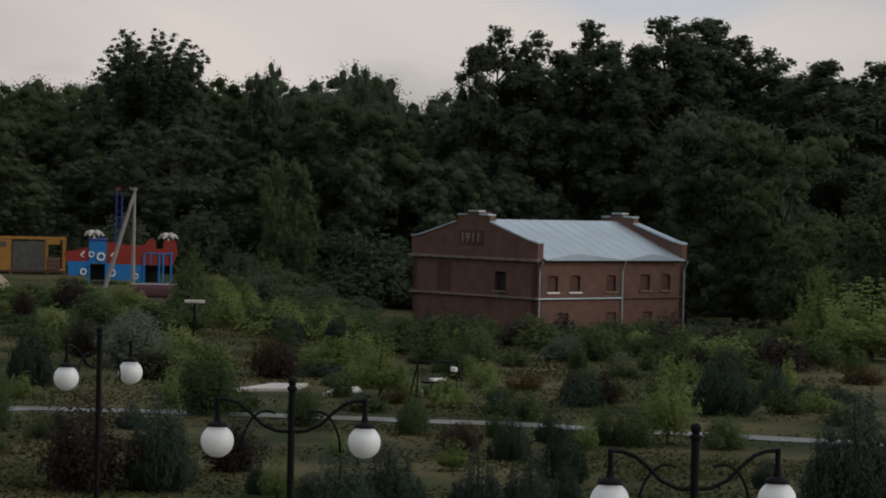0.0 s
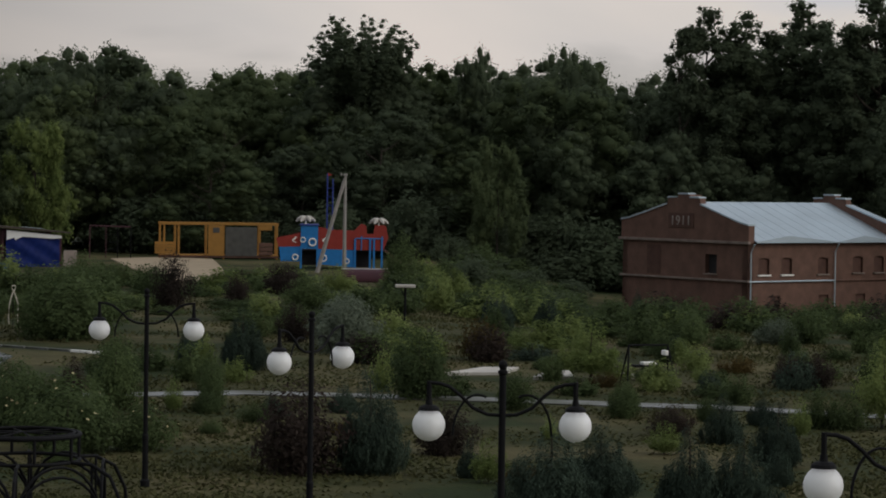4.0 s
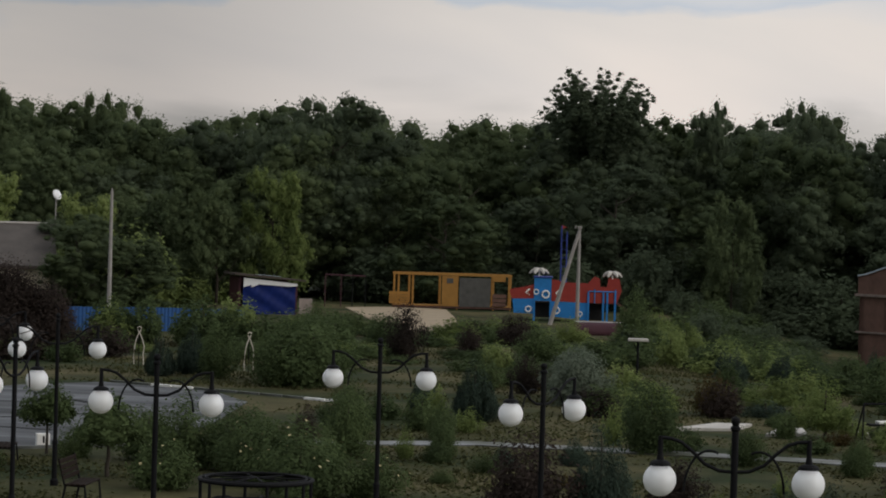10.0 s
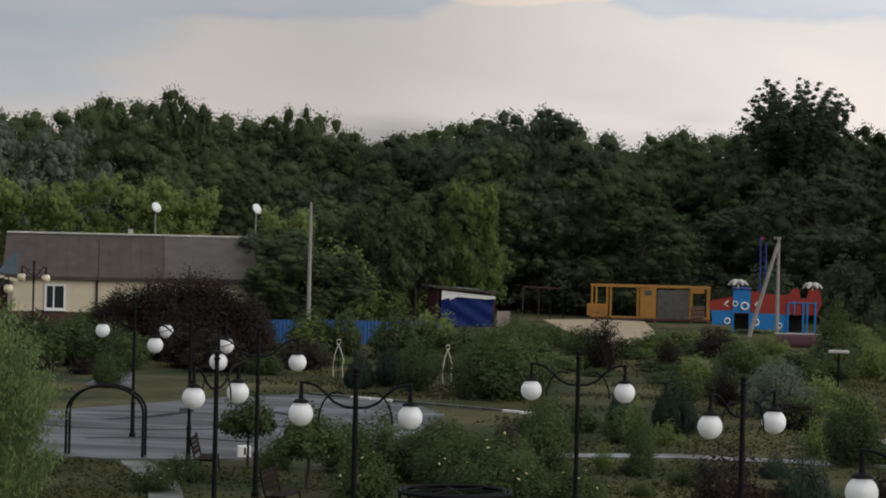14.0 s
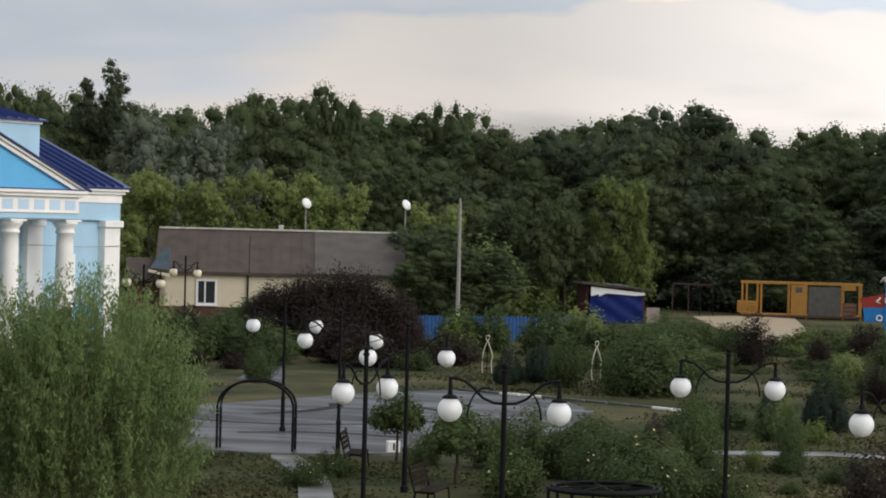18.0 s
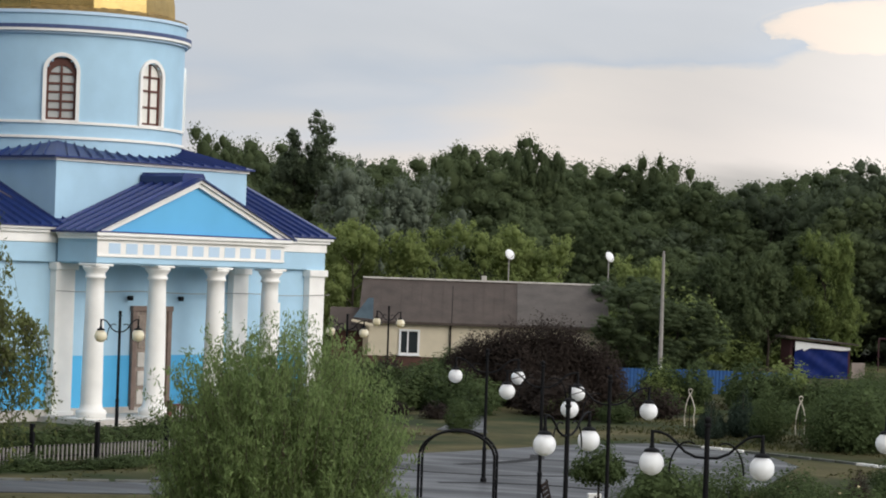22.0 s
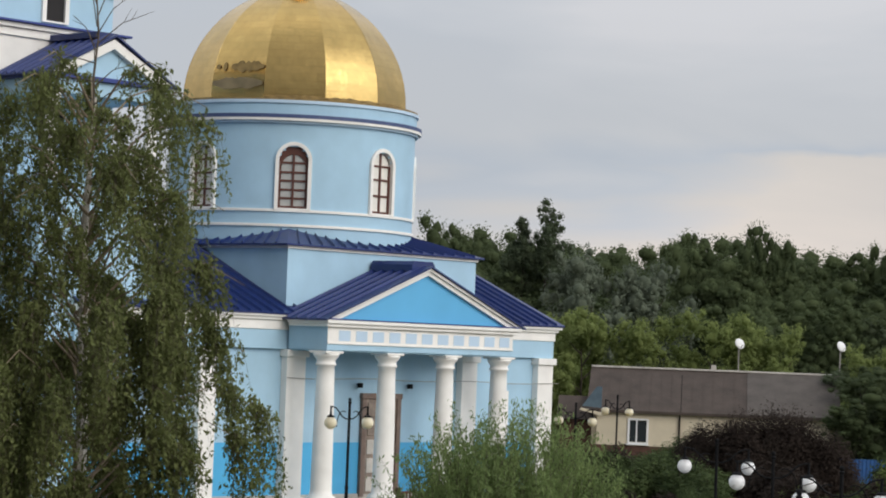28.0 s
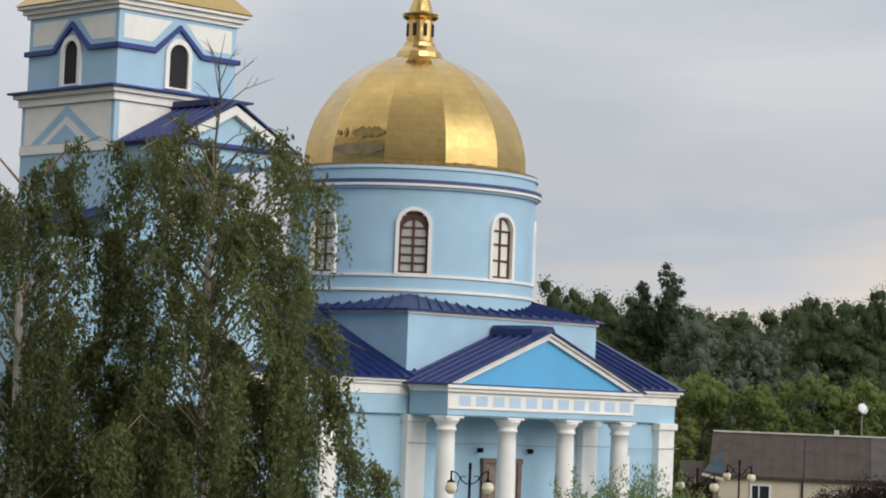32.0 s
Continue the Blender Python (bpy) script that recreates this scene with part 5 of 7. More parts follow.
            part("canopy_leaf", bm, "stone", c, "white drooping canopy leaf")
    part("slide", prism([(6.6, 1.2), (6.75, 1.25), (8.0, 0.2), (8.3, 0.12), (8.3, 0.02), (7.95, 0.06)], 0.3, 0.9, "y"), "brick", top, "reddish slide")
    for x, z in ((3.0, 6.05), (3.35, 5.7)):
        part("mast", tube([(x, 1.2, 1.2), (x, 1.2, z)], [0.06, 0.045], 7), "navy", top, "dark blue mast")
    for k in range(5):
        part("mast_rung", tube([(3.0, 1.2, 2.9 + k * 0.55), (3.35, 1.2, 2.9 + k * 0.55)], 0.02, 5), "navy", top)
    part("pennant", prism([(3.0, 5.85), (3.0, 6.1), (3.35, 5.95)], 1.19, 1.21, "y"), "red", top)


play_ship()


def braced_pole():
    top = thing("braced_pole", "pale concrete pole with a leaning brace", "pole", at=(-18.75, 152.8, 0))
    part("shaft", lathe([(0.13, 0), (0.08, 5.95)], 8), "pole", top)
    part("brace", tube([(0, -0.1, 5.75), (-1.62, -0.3, 0.0)], [0.10, 0.13], 8), "pole", top, "leaning brace")
    part("cap", box(-0.12, 0.12, -0.12, 0.12, 5.9, 6.05, 0.02), "pole", top)
    part("insulator", lathe([(0.04, 0.0), (0.06, 0.08), (0.03, 0.18)], 8, center=(-0.25, 0, 5.9)), "pole", top)


braced_pole()


def tunnel():
    top = thing("crawl_tunnel", "maroon half-round roofed crawl tunnel on short legs", "play tunnel", at=(-16.7, 134.9, 0), turn=12)
    out = [(0.62 * math.cos(a), 0.30 + 0.62 * math.sin(a)) for a in np.linspace(0, math.pi, 14)]
    inn = [(0.56 * math.cos(a), 0.30 + 0.56 * math.sin(a)) for a in np.linspace(math.pi, 0, 14)]
    part("shell", prism(out + inn, 0.0, 2.6, "x"), "maroon", top, "maroon half-round shell", smooth=False)
    part("ridge_strip", box(0.0, 2.6, -0.06, 0.06, 0.92, 0.95), "pvc", top)
    part("floor_board", box(0, 2.6, -0.55, 0.55, 0.22, 0.29), "maroon", top)
    for x in (0.1, 2.4):
        for y in (-0.5, 0.45):
            part("leg", box(x, x + 0.1, y, y + 0.08, 0, 0.25), "iron", top)


tunnel()


# ---- garden furniture ----
def rope_loop(x, y, turn):
    top = thing("rope_loop", "pale twisted rope loop hanging on a thin stake", "garden ornament", "rope loops", at=(x, y, 0), turn=turn)
    part("stake", tube([(0, 0.03, 0), (0, 0.03, 1.66)], 0.018, 6), "iron", top)
    left = [(0.02, 0, 1.62), (0.09, 0, 1.58), (0.06, 0, 1.46), (-0.03, 0, 1.33), (-0.12, 0, 1.08), (-0.17, 0, 0.80), (-0.20, 0, 0.42), (-0.17, 0, 0.14)]
    right = [(0.02, 0, 1.62), (-0.07, 0, 1.57), (-0.05, 0, 1.46), (0.04, 0, 1.33), (0.13, 0, 1.10), (0.21, 0, 0.82), (0.17, 0, 0.52), (0.20, 0, 0.10)]
    for p in (left, right):
        part("rope", tube(p, 0.022, 6), "rope", top)


rope_loop(-28.9, 95.3, 10)
rope_loop(-24.1, 93.9, 40)


def gazebo():
    top = thing("gazebo_frame", "black wrought-iron rotunda frame with two rings and arches", "gazebo", at=(-8.8, 34.9, 0), turn=14)
    Z = 2.28
    circle = lambda r, z: [(r * math.cos(a), r * math.sin(a), z) for a in np.linspace(0, 2 * math.pi, 36, endpoint=False)]
    part("top_ring", tube(circle(0.80, Z), 0.032, 8, closed=True), "iron", top)
    part("top_ring", tube(circle(0.72, Z + 0.02), 0.02, 8, closed=True), "iron", top)
    part("lower_ring", tube(circle(0.80, Z - 0.36), 0.026, 8, closed=True), "iron", top)
    for k in range(8):
        a = 2 * math.pi * k / 8 + 0.2
        c, s = math.cos(a), math.sin(a)
        part("strut", tube([(0.8 * c, 0.8 * s, Z), (0.8 * c, 0.8 * s, Z - 0.36)], 0.024, 7), "iron", top)
        part("spoke", tube([(0, 0, Z + 0.03), (0.78 * c, 0.78 * s, Z)], 0.012, 5), "iron", top)
    for k in range(6):
        a = 2 * math.pi * k / 6 + 0.45
        c, s = math.cos(a), math.sin(a)
        pts = [(0.8 * c, 0.8 * s, Z - 0.36), (1.15 * c, 1.15 * s, Z - 0.37), (1.45 * c, 1.45 * s, Z - 0.52), (1.62 * c, 1.62 * s, Z - 0.85), (1.68 * c, 1.68 * s, Z - 1.3), (1.68 * c, 1.68 * s, 0)]
        part("rib", tube(pts, 0.026, 7), "iron", top)
        part("rib_post", tube([(1.15 * c, 1.15 * s, Z - 0.38), (1.15 * c, 1.15 * s, 0)], 0.02, 7), "iron", top)
        a2 = a + 2 * math.pi / 6
        p, q = Vector((1.3 * c, 1.3 * s, 0)), Vector((1.3 * math.cos(a2), 1.3 * math.sin(a2), 0))
        for hh in (0.46, 0.6):
            part("arch", tube([p.lerp(q, 0.5 - 0.5 * math.cos(t)) + Vector((0, 0, Z - 1.15 + (1.15 - hh + 0.1) * math.sin(t))) for t in np.linspace(0, math.pi, 14)], 0.022, 6), "iron", top)
    part("base_ring", tube(circle(1.68, 0.03), 0.03, 6, closed=True), "iron", top)


gazebo()


def garden_arch():
    top = thing("garden_arch", "black metal garden arch over the footpath", "garden arch", at=(-24.55, 60.6, 0), turn=14)
    for y in (-0.28, 0.28):
        pts = [(-0.98, y, 0), (-0.98, y, 1.15), *arc(0, 1.15, 0.98, 172, 8, 14, y, 0.68), (0.98, y, 1.15), (0.98, y, 0)]
        part("hoop", tube(pts, 0.035, 7), "iron", top)
    for k in range(9):
        a = radians(172 - 164 * k / 8)
        x, z = 0.98 * math.cos(a), 1.15 + 0.68 * math.sin(a)
        part("crossbar", tube([(x, -0.28, z), (x, 0.28, z)], 0.015, 5), "iron", top)
    for s in (-1, 1):
        for z in (0.3, 0.6, 0.9):
            part("crossbar", tube([(s * 0.98, -0.28, z), (s * 0.98, 0.28, z)], 0.015, 5), "iron", top)


garden_arch()


def bench(x, y, turn, dark=True):
    top = thing("garden_bench", "dark slatted garden bench with iron ends", "bench", "benches", at=(x, y, 0), turn=turn)
    for i in range(4):
        part("seat_slat", box(-0.7, 0.7, -0.22 + i * 0.11, -0.13 + i * 0.11, 0.42, 0.45, 0.006), "bench_wood", top)
    for i in range(4):
        part("back_slat", box(-0.7, 0.7, 0.24 + i * 0.025, 0.27 + i * 0.025, 0.52 + i * 0.11, 0.61 + i * 0.11, 0.006), "bench_wood", top)
    for x0 in (-0.66, 0.66):
        part("iron_end", tube([(x0, -0.24, 0), (x0, -0.2, 0.4), (x0, 0.22, 0.42), (x0, 0.36, 0.96)], 0.025, 6), "iron", top)
        part("rear_leg", tube([(x0, 0.2, 0.42), (x0, 0.28, 0)], 0.025, 6), "iron", top)


bench(-16.35, 50.2, 95)
bench(-20.6, 57.3, 104)


def garden_swing():
    top = thing("garden_swing", "dark metal swing seat with pale cushions on the lawn", "garden swing", at=(-0.1, 74.0, 0), turn=20)
    for s in (-1, 1):
        part("leg", tube([(s * 0.75, -0.35, 0), (s * 0.6, 0, 1.15)], 0.025, 6), "iron", top)
        part("leg", tube([(s * 0.75, 0.35, 0), (s * 0.6, 0, 1.15)], 0.025, 6), "iron", top)
    part("top_bar", tube([(-0.6, 0, 1.15), (0.6, 0, 1.15)], 0.03, 6), "iron", top)
    part("seat", box(-0.45, 0.45, -0.2, 0.2, 0.52, 0.58, 0.01), "iron", top)
    part("cushion", box(-0.2, 0.2, -0.2, 0.16, 0.58, 0.66, 0.02), "white", top, "pale folded cushion")
    part("pale_towel", box(0.45, 0.56, -0.2, 0.14, 0.86, 1.0, 0.02), "white", top)


garden_swing()


def sign_post():
    top = thing("information_board", "dark post with a small pale board on top", "sign", at=(-10.2, 104.0, 0), turn=6)
    part("post", tube([(0, 0, 0), (0, 0, 1.35)], 0.05, 7), "iron", top)
    part("board", box(-0.42, 0.42, -0.25, 0.25, 1.36, 1.48, 0.03), "stone", top, "pale tilted board")
    part("stay", tube([(-0.2, 0, 1.34), (0, 0, 0.9)], 0.02, 6), "iron", top)


sign_post()


def church_fence():
    top = thing("picket_fence", "low dark fence of posts and thin pales before the church", "fence")
    pts = [(-39.6, 58.0), (-38.7, 60.4), (-38.5, 62.5), (-37.7, 64.8), (-37.1, 67.9), (-36.8, 71.0)]
    for a, b in zip(pts, pts[1:]):
        a, b = Vector((*a, 0)), Vector((*b, 0))
        n = round((b - a).length / 0.16)
        for i in range(n):
            p = a.lerp(b, i / n)
            part("pale", box(p.x - 0.02, p.x + 0.02, p.y - 0.02, p.y + 0.02, 0.05, 0.52), "pole", top)
        for t in (0.0,):
            p = a.lerp(b, t)
            part("post", box(p.x - 0.06, p.x + 0.06, p.y - 0.06, p.y + 0.06, 0, 1.15, 0.01), "iron", top)
        for z in (0.2, 0.5):
            part("rail", tube([a + Vector((0, 0.03, z)), b + Vector((0, 0.03, z))], 0.02, 5), "iron", top)


church_fence()


def entrance_railing():
    top = thing("railing", "reddish-brown railing with turned pales at the church steps", "railing", at=(-43.0, 79.0, 0), turn=72)
    for i in range(12):
        part("pale", lathe([(0.03, 0.0), (0.03, 0.2), (0.05, 0.35), (0.03, 0.5), (0.03, 0.8)], 7, center=(i * 0.16, 0, 0)), "brown", top)
    part("handrail", box(-0.05, 1.85, -0.05, 0.05, 0.8, 0.88, 0.01), "brown", top)
    for x in (-0.1, 1.9):
        part("newel", box(x - 0.07, x + 0.07, -0.07, 0.07, 0, 1.0, 0.02), "brown", top)


entrance_railing()


def kerb_marker():
    top = thing("kerb_marker", "small white-painted block with a dark slot on the kerb", "marker", at=(-21.2, 61.75, 0), turn=30)
    part("block", box(-0.17, 0.17, -0.09, 0.09, 0, 0.34, 0.015), "white", top)
    part("slot", box(-0.02, 0.03, -0.096, -0.088, 0.10, 0.28), "iron", top)


kerb_marker()


# ---- street lamps ----
def garden_lamp(cream=False):
    kind = "cream" if cream else "white"
    top = thing("street_lamp", f"black wrought-iron lamp post with two {kind} ball globes", "street lamp", "garden lamps" if not cream else "church lamps")
    H = 3.70
    post = part("post", lathe([(0.09, 0.0), (0.09, 0.12), (0.06, 0.16), (0.055, 0.9), (0.062, 0.92), (0.062, 0.98), (0.045, 1.02), (0.042, H - 0.1), (0.06, H - 0.08), (0.06, H - 0.05), (0.035, H - 0.03), (0.05, H), (0.055, H + 0.03), (0.045, H + 0.06), (0.012, H + 0.08)], 14), "iron", top)
    for s in (-1, 1):
        pts = [(0, 0, 3.11), (s * 0.18, 0, 3.12), (s * 0.36, 0, 3.20), (s * 0.50, 0, 3.34), (s * 0.64, 0, 3.45), (s * 0.76, 0, 3.49), (s * 0.89, 0, 3.50)]
        a = part("arm", tube(pts, 0.022, 8), "iron", top, "curved iron arm")
        part("scroll", tube(arc(s * 0.30, 2.86, 0.30, 90 - s * 90 + 180 * (s < 0) * 0, 90 + s * 20, 10, rz=0.50) if s > 0 else [(-x, y, z) for x, y, z in arc(0.30, 2.86, 0.30, 0, 110, 10, rz=0.50)], 0.016, 6), "iron", a)
        part("hanger", tube([(s * 0.89, 0, 3.52), (s * 0.89, 0, 3.22)], 0.03, 8), "iron", a)
        part("collar", lathe([(0.035, 3.30), (0.045, 3.235), (0.085, 3.225), (0.12, 3.20), (0.135, 3.165)], 14, center=(s * 0.89, 0, 0)), "iron", a)
        part("globe", lathe([(0.2 * math.sin(t), 2.99 - 0.2 * math.cos(t)) for t in np.linspace(0.05, math.pi - 0.05, 16)], 24, center=(s * 0.89, 0, 0)), "globe_cream" if cream else "globe", top, f"{kind} opal globe", smooth=True)
    return top


LAMPS = [(2.58, 25.42, 14), (-1.79, 30.51, 8), (-5.5, 40.64, 62.7), (-9.56, 47.3, 9.4), (-11.52, 39.01, 7.5), (-17.95, 53.1, 30), (-15.08, 42.34, 83.6), (-26.08, 66.32, 28.5), (-21.82, 59.3, 30)]
first = garden_lamp()
for i, (x, y, turn) in enumerate(LAMPS):
    m = pose(x, y, 0, 0, 0, turn)
    if i == 0:
        first.matrix_basis = m
    else:
        lamp = copy_thing(first, m)
        if i in (7, 8):
            ball = [(0.89 + 0.205 * math.cos(a), 0.205 * math.sin(a), 3.02 + 0.07 * math.cos(a)) for a in np.linspace(0, 2 * math.pi, 24, endpoint=False)]
            part("seam_ring", tube(ball, 0.011, 5, closed=True), "iron", lamp, "dark seam round the globe")
cream = garden_lamp(True)
cream.matrix_basis = pose(-43.77, 76.5, 0, 0, 0, 79) @ Matrix.Scale(1.1, 4)
for x, y, turn, s in ((-50.78, 115.5, -28, 1.07), (-45.92, 100.0, -13, 1.03)):
    copy_thing(cream, pose(x, y, 0, 0, 0, turn) @ Matrix.Scale(s / 1.1, 4))


# ---- plants ----
def leaf_cards(centres, outward, size, rng, aspect=0.55, jitter=0.8, hang=0.0, up=0.35, tri=False):
    """One folded leaf per centre (three-cornered for far trees), its face turned roughly outward. Returns vertices and faces."""
    n = len(centres)
    nrm = outward + np.array([0, 0, up]) + rng.normal(0, jitter, (n, 3))
    nrm /= np.linalg.norm(nrm, axis=1)[:, None] + 1e-9
    ref = rng.normal(0, 1, (n, 3))
    ref[:, 2] -= hang * 4
    along = ref - (ref * nrm).sum(1)[:, None] * nrm
    along /= np.linalg.norm(along, axis=1)[:, None] + 1e-9
    across = np.cross(nrm, along)
    s = size * rng.uniform(0.6, 1.35, (n, 1))
    fold = nrm * s * 0.18
    if tri:
        v = np.stack([centres - along * s, centres + across * s * aspect + along * s * 0.3, centres - across * s * aspect + along * s], 1).reshape(-1, 3)
        return v, np.arange(3 * n).reshape(-1, 3)
    v = np.stack([centres - along * s, centres + across * s * aspect + fold, centres + along * s, centres - across * s * aspect + fold], 1).reshape(-1, 3)
    return v, np.arange(4 * n).reshape(-1, 4)


def sphere_points(n, rng):
    p = rng.normal(0, 1, (n, 3))
    return p / np.linalg.norm(p, axis=1)[:, None]


def quick_mesh(name, v, f, material):
    me = bpy.data.meshes.new(name)
    me.vertices.add(len(v))
    me.vertices.foreach_set("co", np.ascontiguousarray(v, dtype=np.float32).ravel())
    me.loops.add(f.size)
    me.loops.foreach_set("vertex_index", np.ascontiguousarray(f, dtype=np.int32).ravel())
    me.polygons.add(len(f))
    me.polygons.foreach_set("loop_start", np.arange(0, f.size, f.shape[1], dtype=np.int32))
    me.polygons.foreach_set("loop_total", np.full(len(f), f.shape[1], dtype=np.int32))
    me.update(calc_edges=True)
    me.materials.append(M[material])
    return me


def clumps(seed, n, shape, lo, hi, wide, r0, r1):
    """Centres and radii of leaf clumps inside a crown; shape(h) gives the half-width from 0 to 1 at height h."""
    rng = np.random.default_rng(seed)
    out = []
    for i in range(n):
        h = (i + rng.uniform(0, 1)) / n
        w = wide * shape(h)
        a, k = rng.uniform(0, 2 * math.pi), math.sqrt(rng.uniform(0.15, 1.0))
        r = rng.uniform(r0, r1) * (0.55 + 0.45 * min(1.0, shape(h) * 1.3))
        out.append((w * k * math.cos(a), w * k * math.sin(a), lo + (hi - lo) * h, r))
    return out


def lobes(seed, n, shape, lo, hi, wide, r0, r1, per=7):
    """A crown of large uneven lobes, each made of smaller clumps over its upper and outer side."""
    rng = np.random.default_rng(seed + 500)
    out = []
    for x, y, z, r in clumps(seed, n, shape, lo, hi, wide, r0, r1):
        out.append((x, y, z, r * 0.62))
        for _ in range(per):
            d = rng.normal(0, 1, 3) + np.array([0.35 * x / wide, 0.35 * y / wide, 0.35])
            d /= np.linalg.norm(d)
            k = r * rng.uniform(0.62, 1.0)
            out.append((x + d[0] * k, y + d[1] * k, z + d[2] * k * 0.85, r * rng.uniform(0.22, 0.42)))
    return out


def crown_mesh(name, seed, cl, count, size, material, flat=0.75, jitter=0.7, aspect=0.55, hang=0.0, core=0.16, tri=False):
    """Fine leaves over the clumps, and a share of larger ones deep inside that close the gaps."""
    rng = np.random.default_rng(seed)
    inner, count = int(count * core), int(count * (1 - core))
    w = np.array([c[3] ** 2 for c in cl])
    pick = rng.choice(len(cl), count, p=w / w.sum())
    c = np.array(cl)[pick]
    d = sphere_points(count, rng)
    rad = c[:, 3:4] * np.where(rng.uniform(0, 1, (count, 1)) < 0.85, rng.uniform(0.66, 1.12, (count, 1)), rng.uniform(1.0, 1.4, (count, 1)))
    pos = c[:, :3] + d * rad * np.array([1, 1, flat])
    v, f = leaf_cards(pos, d, size, rng, aspect, jitter, hang, tri=tri)
    if tri:
        # the dense inside of each clump: an uneven shell under the leaves
        bm = bmesh.new()
        bmesh.ops.create_icosphere(bm, subdivisions=1, radius=1.0)
        sv = np.array([p.co for p in bm.verts])
        sf = np.array([[p.index for p in q.verts] for q in bm.faces])
        bm.free()
        for x, y, z, r in cl:
            v2 = np.array([x, y, z]) + sv * np.array([1, 1, flat]) * r * rng.uniform(0.45, 0.75, (len(sv), 1))
            f = np.concatenate([f, sf + len(v)])
            v = np.concatenate([v, v2])
    elif inner:
        c = np.array(cl)[rng.choice(len(cl), inner, p=w / w.sum())]
        d = sphere_points(inner, rng)
        v2, f2 = leaf_cards(c[:, :3] + d * c[:, 3:4] * rng.uniform(0.35, 0.82, (inner, 1)), d, size * 2.4, rng, 0.8, 0.4, tri=tri)
        v, f = np.concatenate([v, v2]), np.concatenate([f, f2 + len(v)])
    return quick_mesh(name, v, f, material)


def trunk_mesh(name, seed, height, r, limbs, spread, material="bark", start=0.3, lean=0.0):
    rng = random.Random(seed)
    bm = bmesh.new()
    pts = [(lean * height * (i / 6) ** 2 + rng.uniform(-0.03, 0.03) * height * (i > 0) * 0.4, rng.uniform(-0.012, 0.012) * height * (i > 0), height * i / 6) for i in range(7)]
    tube(pts, [r * (1 - 0.13 * i) for i in range(7)], 7, bm)
    for k in range(limbs):
        t = start + (0.95 - start) * k / max(limbs - 1, 1)
        i = min(int(t * 6), 5)
        base = Vector(pts[i]).lerp(Vector(pts[i + 1]), t * 6 - i)
        a = rng.uniform(0, 6.28)
        L = spread * (1.1 - 0.7 * t) * rng.uniform(0.7, 1.1)
        way = Vector((math.cos(a), math.sin(a), rng.uniform(0.5, 1.0)))
        tube([base, base + way * L * 0.5, base + way * L * 0.9 + Vector((0, 0, 0.2 * L))], [r * 0.4, r * 0.25, r * 0.08], 5, bm)
    me = bpy.data.meshes.new(name)
    bm.to_mesh(me)
    bm.free()
    me.materials.append(M[material])
    return me


def plant(name, label, category, group, trunk, crown, extra=()):
    top = thing(name, label, category, group)
    for nm, me in (("trunk", trunk), ("crown", crown), *extra):
        if me:
            ob = new(nm, me)
            ob.parent = top
            if nm == "bloom":
                tagged(ob, kind="stuff")
    return top


def place(model, used, x, y, turn, sx=1.0, sz=None, z=None):
    """Puts a plant on the ground: the model itself the first time, a copy after that."""
    base = pose(x, y, ground_z(x, y) - 0.05 if z is None else z, 0, 0, turn)
    sz = sz or sx
    if used:
        return copy_thing(model, base @ Matrix.Diagonal((sx / model.scale.x, sx / model.scale.y, sz / model.scale.z, 1)))
    model.matrix_basis = base @ Matrix.Diagonal((sx, sx, sz, 1))
    return model


broad = lambda h: max(0.0, math.sin(math.pi * min(0.12 + 0.83 * h, 1))) ** 0.6
billow = lambda h: 0.82 + 0.18 * h / 0.55 if h < 0.55 else math.sqrt(max(0.02, 1 - ((h - 0.55) / 0.56) ** 2))

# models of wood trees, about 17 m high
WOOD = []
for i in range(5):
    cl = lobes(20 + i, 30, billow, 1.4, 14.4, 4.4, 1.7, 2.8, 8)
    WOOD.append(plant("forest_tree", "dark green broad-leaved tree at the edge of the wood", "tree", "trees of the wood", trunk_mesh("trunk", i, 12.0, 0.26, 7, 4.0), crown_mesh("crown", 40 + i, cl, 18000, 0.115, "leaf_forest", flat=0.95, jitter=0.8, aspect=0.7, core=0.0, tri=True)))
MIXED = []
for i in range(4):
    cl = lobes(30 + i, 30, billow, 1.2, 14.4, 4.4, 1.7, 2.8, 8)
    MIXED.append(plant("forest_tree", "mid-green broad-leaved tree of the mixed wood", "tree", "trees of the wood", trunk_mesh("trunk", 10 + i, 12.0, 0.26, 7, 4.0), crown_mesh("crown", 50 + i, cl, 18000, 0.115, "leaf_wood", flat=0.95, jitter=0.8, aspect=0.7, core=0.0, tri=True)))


plume = lambda h: 0.9 + 0.1 * h / 0.45 if h < 0.45 else max(0.12, 1 - ((h - 0.45) / 0.57) ** 1.7)
POPLAR = []
for i in range(3):
    POPLAR.append(plant("forest_tree", "tall dark ragged tree rising above the wood", "tree", "trees of the wood", trunk_mesh("trunk", 70 + i, 17.0, 0.28, 9, 3.0), crown_mesh("crown", 80 + i, lobes(60 + i, 44, plume, 2.0, 20.0, 2.5, 0.9, 1.5, 6), 17000, 0.115, "leaf_forest", flat=1.15, jitter=0.8, aspect=0.65, core=0.0, tri=True)))
cl = lobes(90, 20, billow, 1.4, 8.2, 3.2, 1.0, 1.7)
LIGHT = plant("young_tree", "yellow-green leafy tree in front of the dark wood", "tree", "trees of the wood", trunk_mesh("trunk", 91, 6.5, 0.16, 6, 2.6), crown_mesh("crown", 92, cl, 11000, 0.12, "leaf_light", flat=1.0, jitter=0.8, aspect=0.7, tri=True))
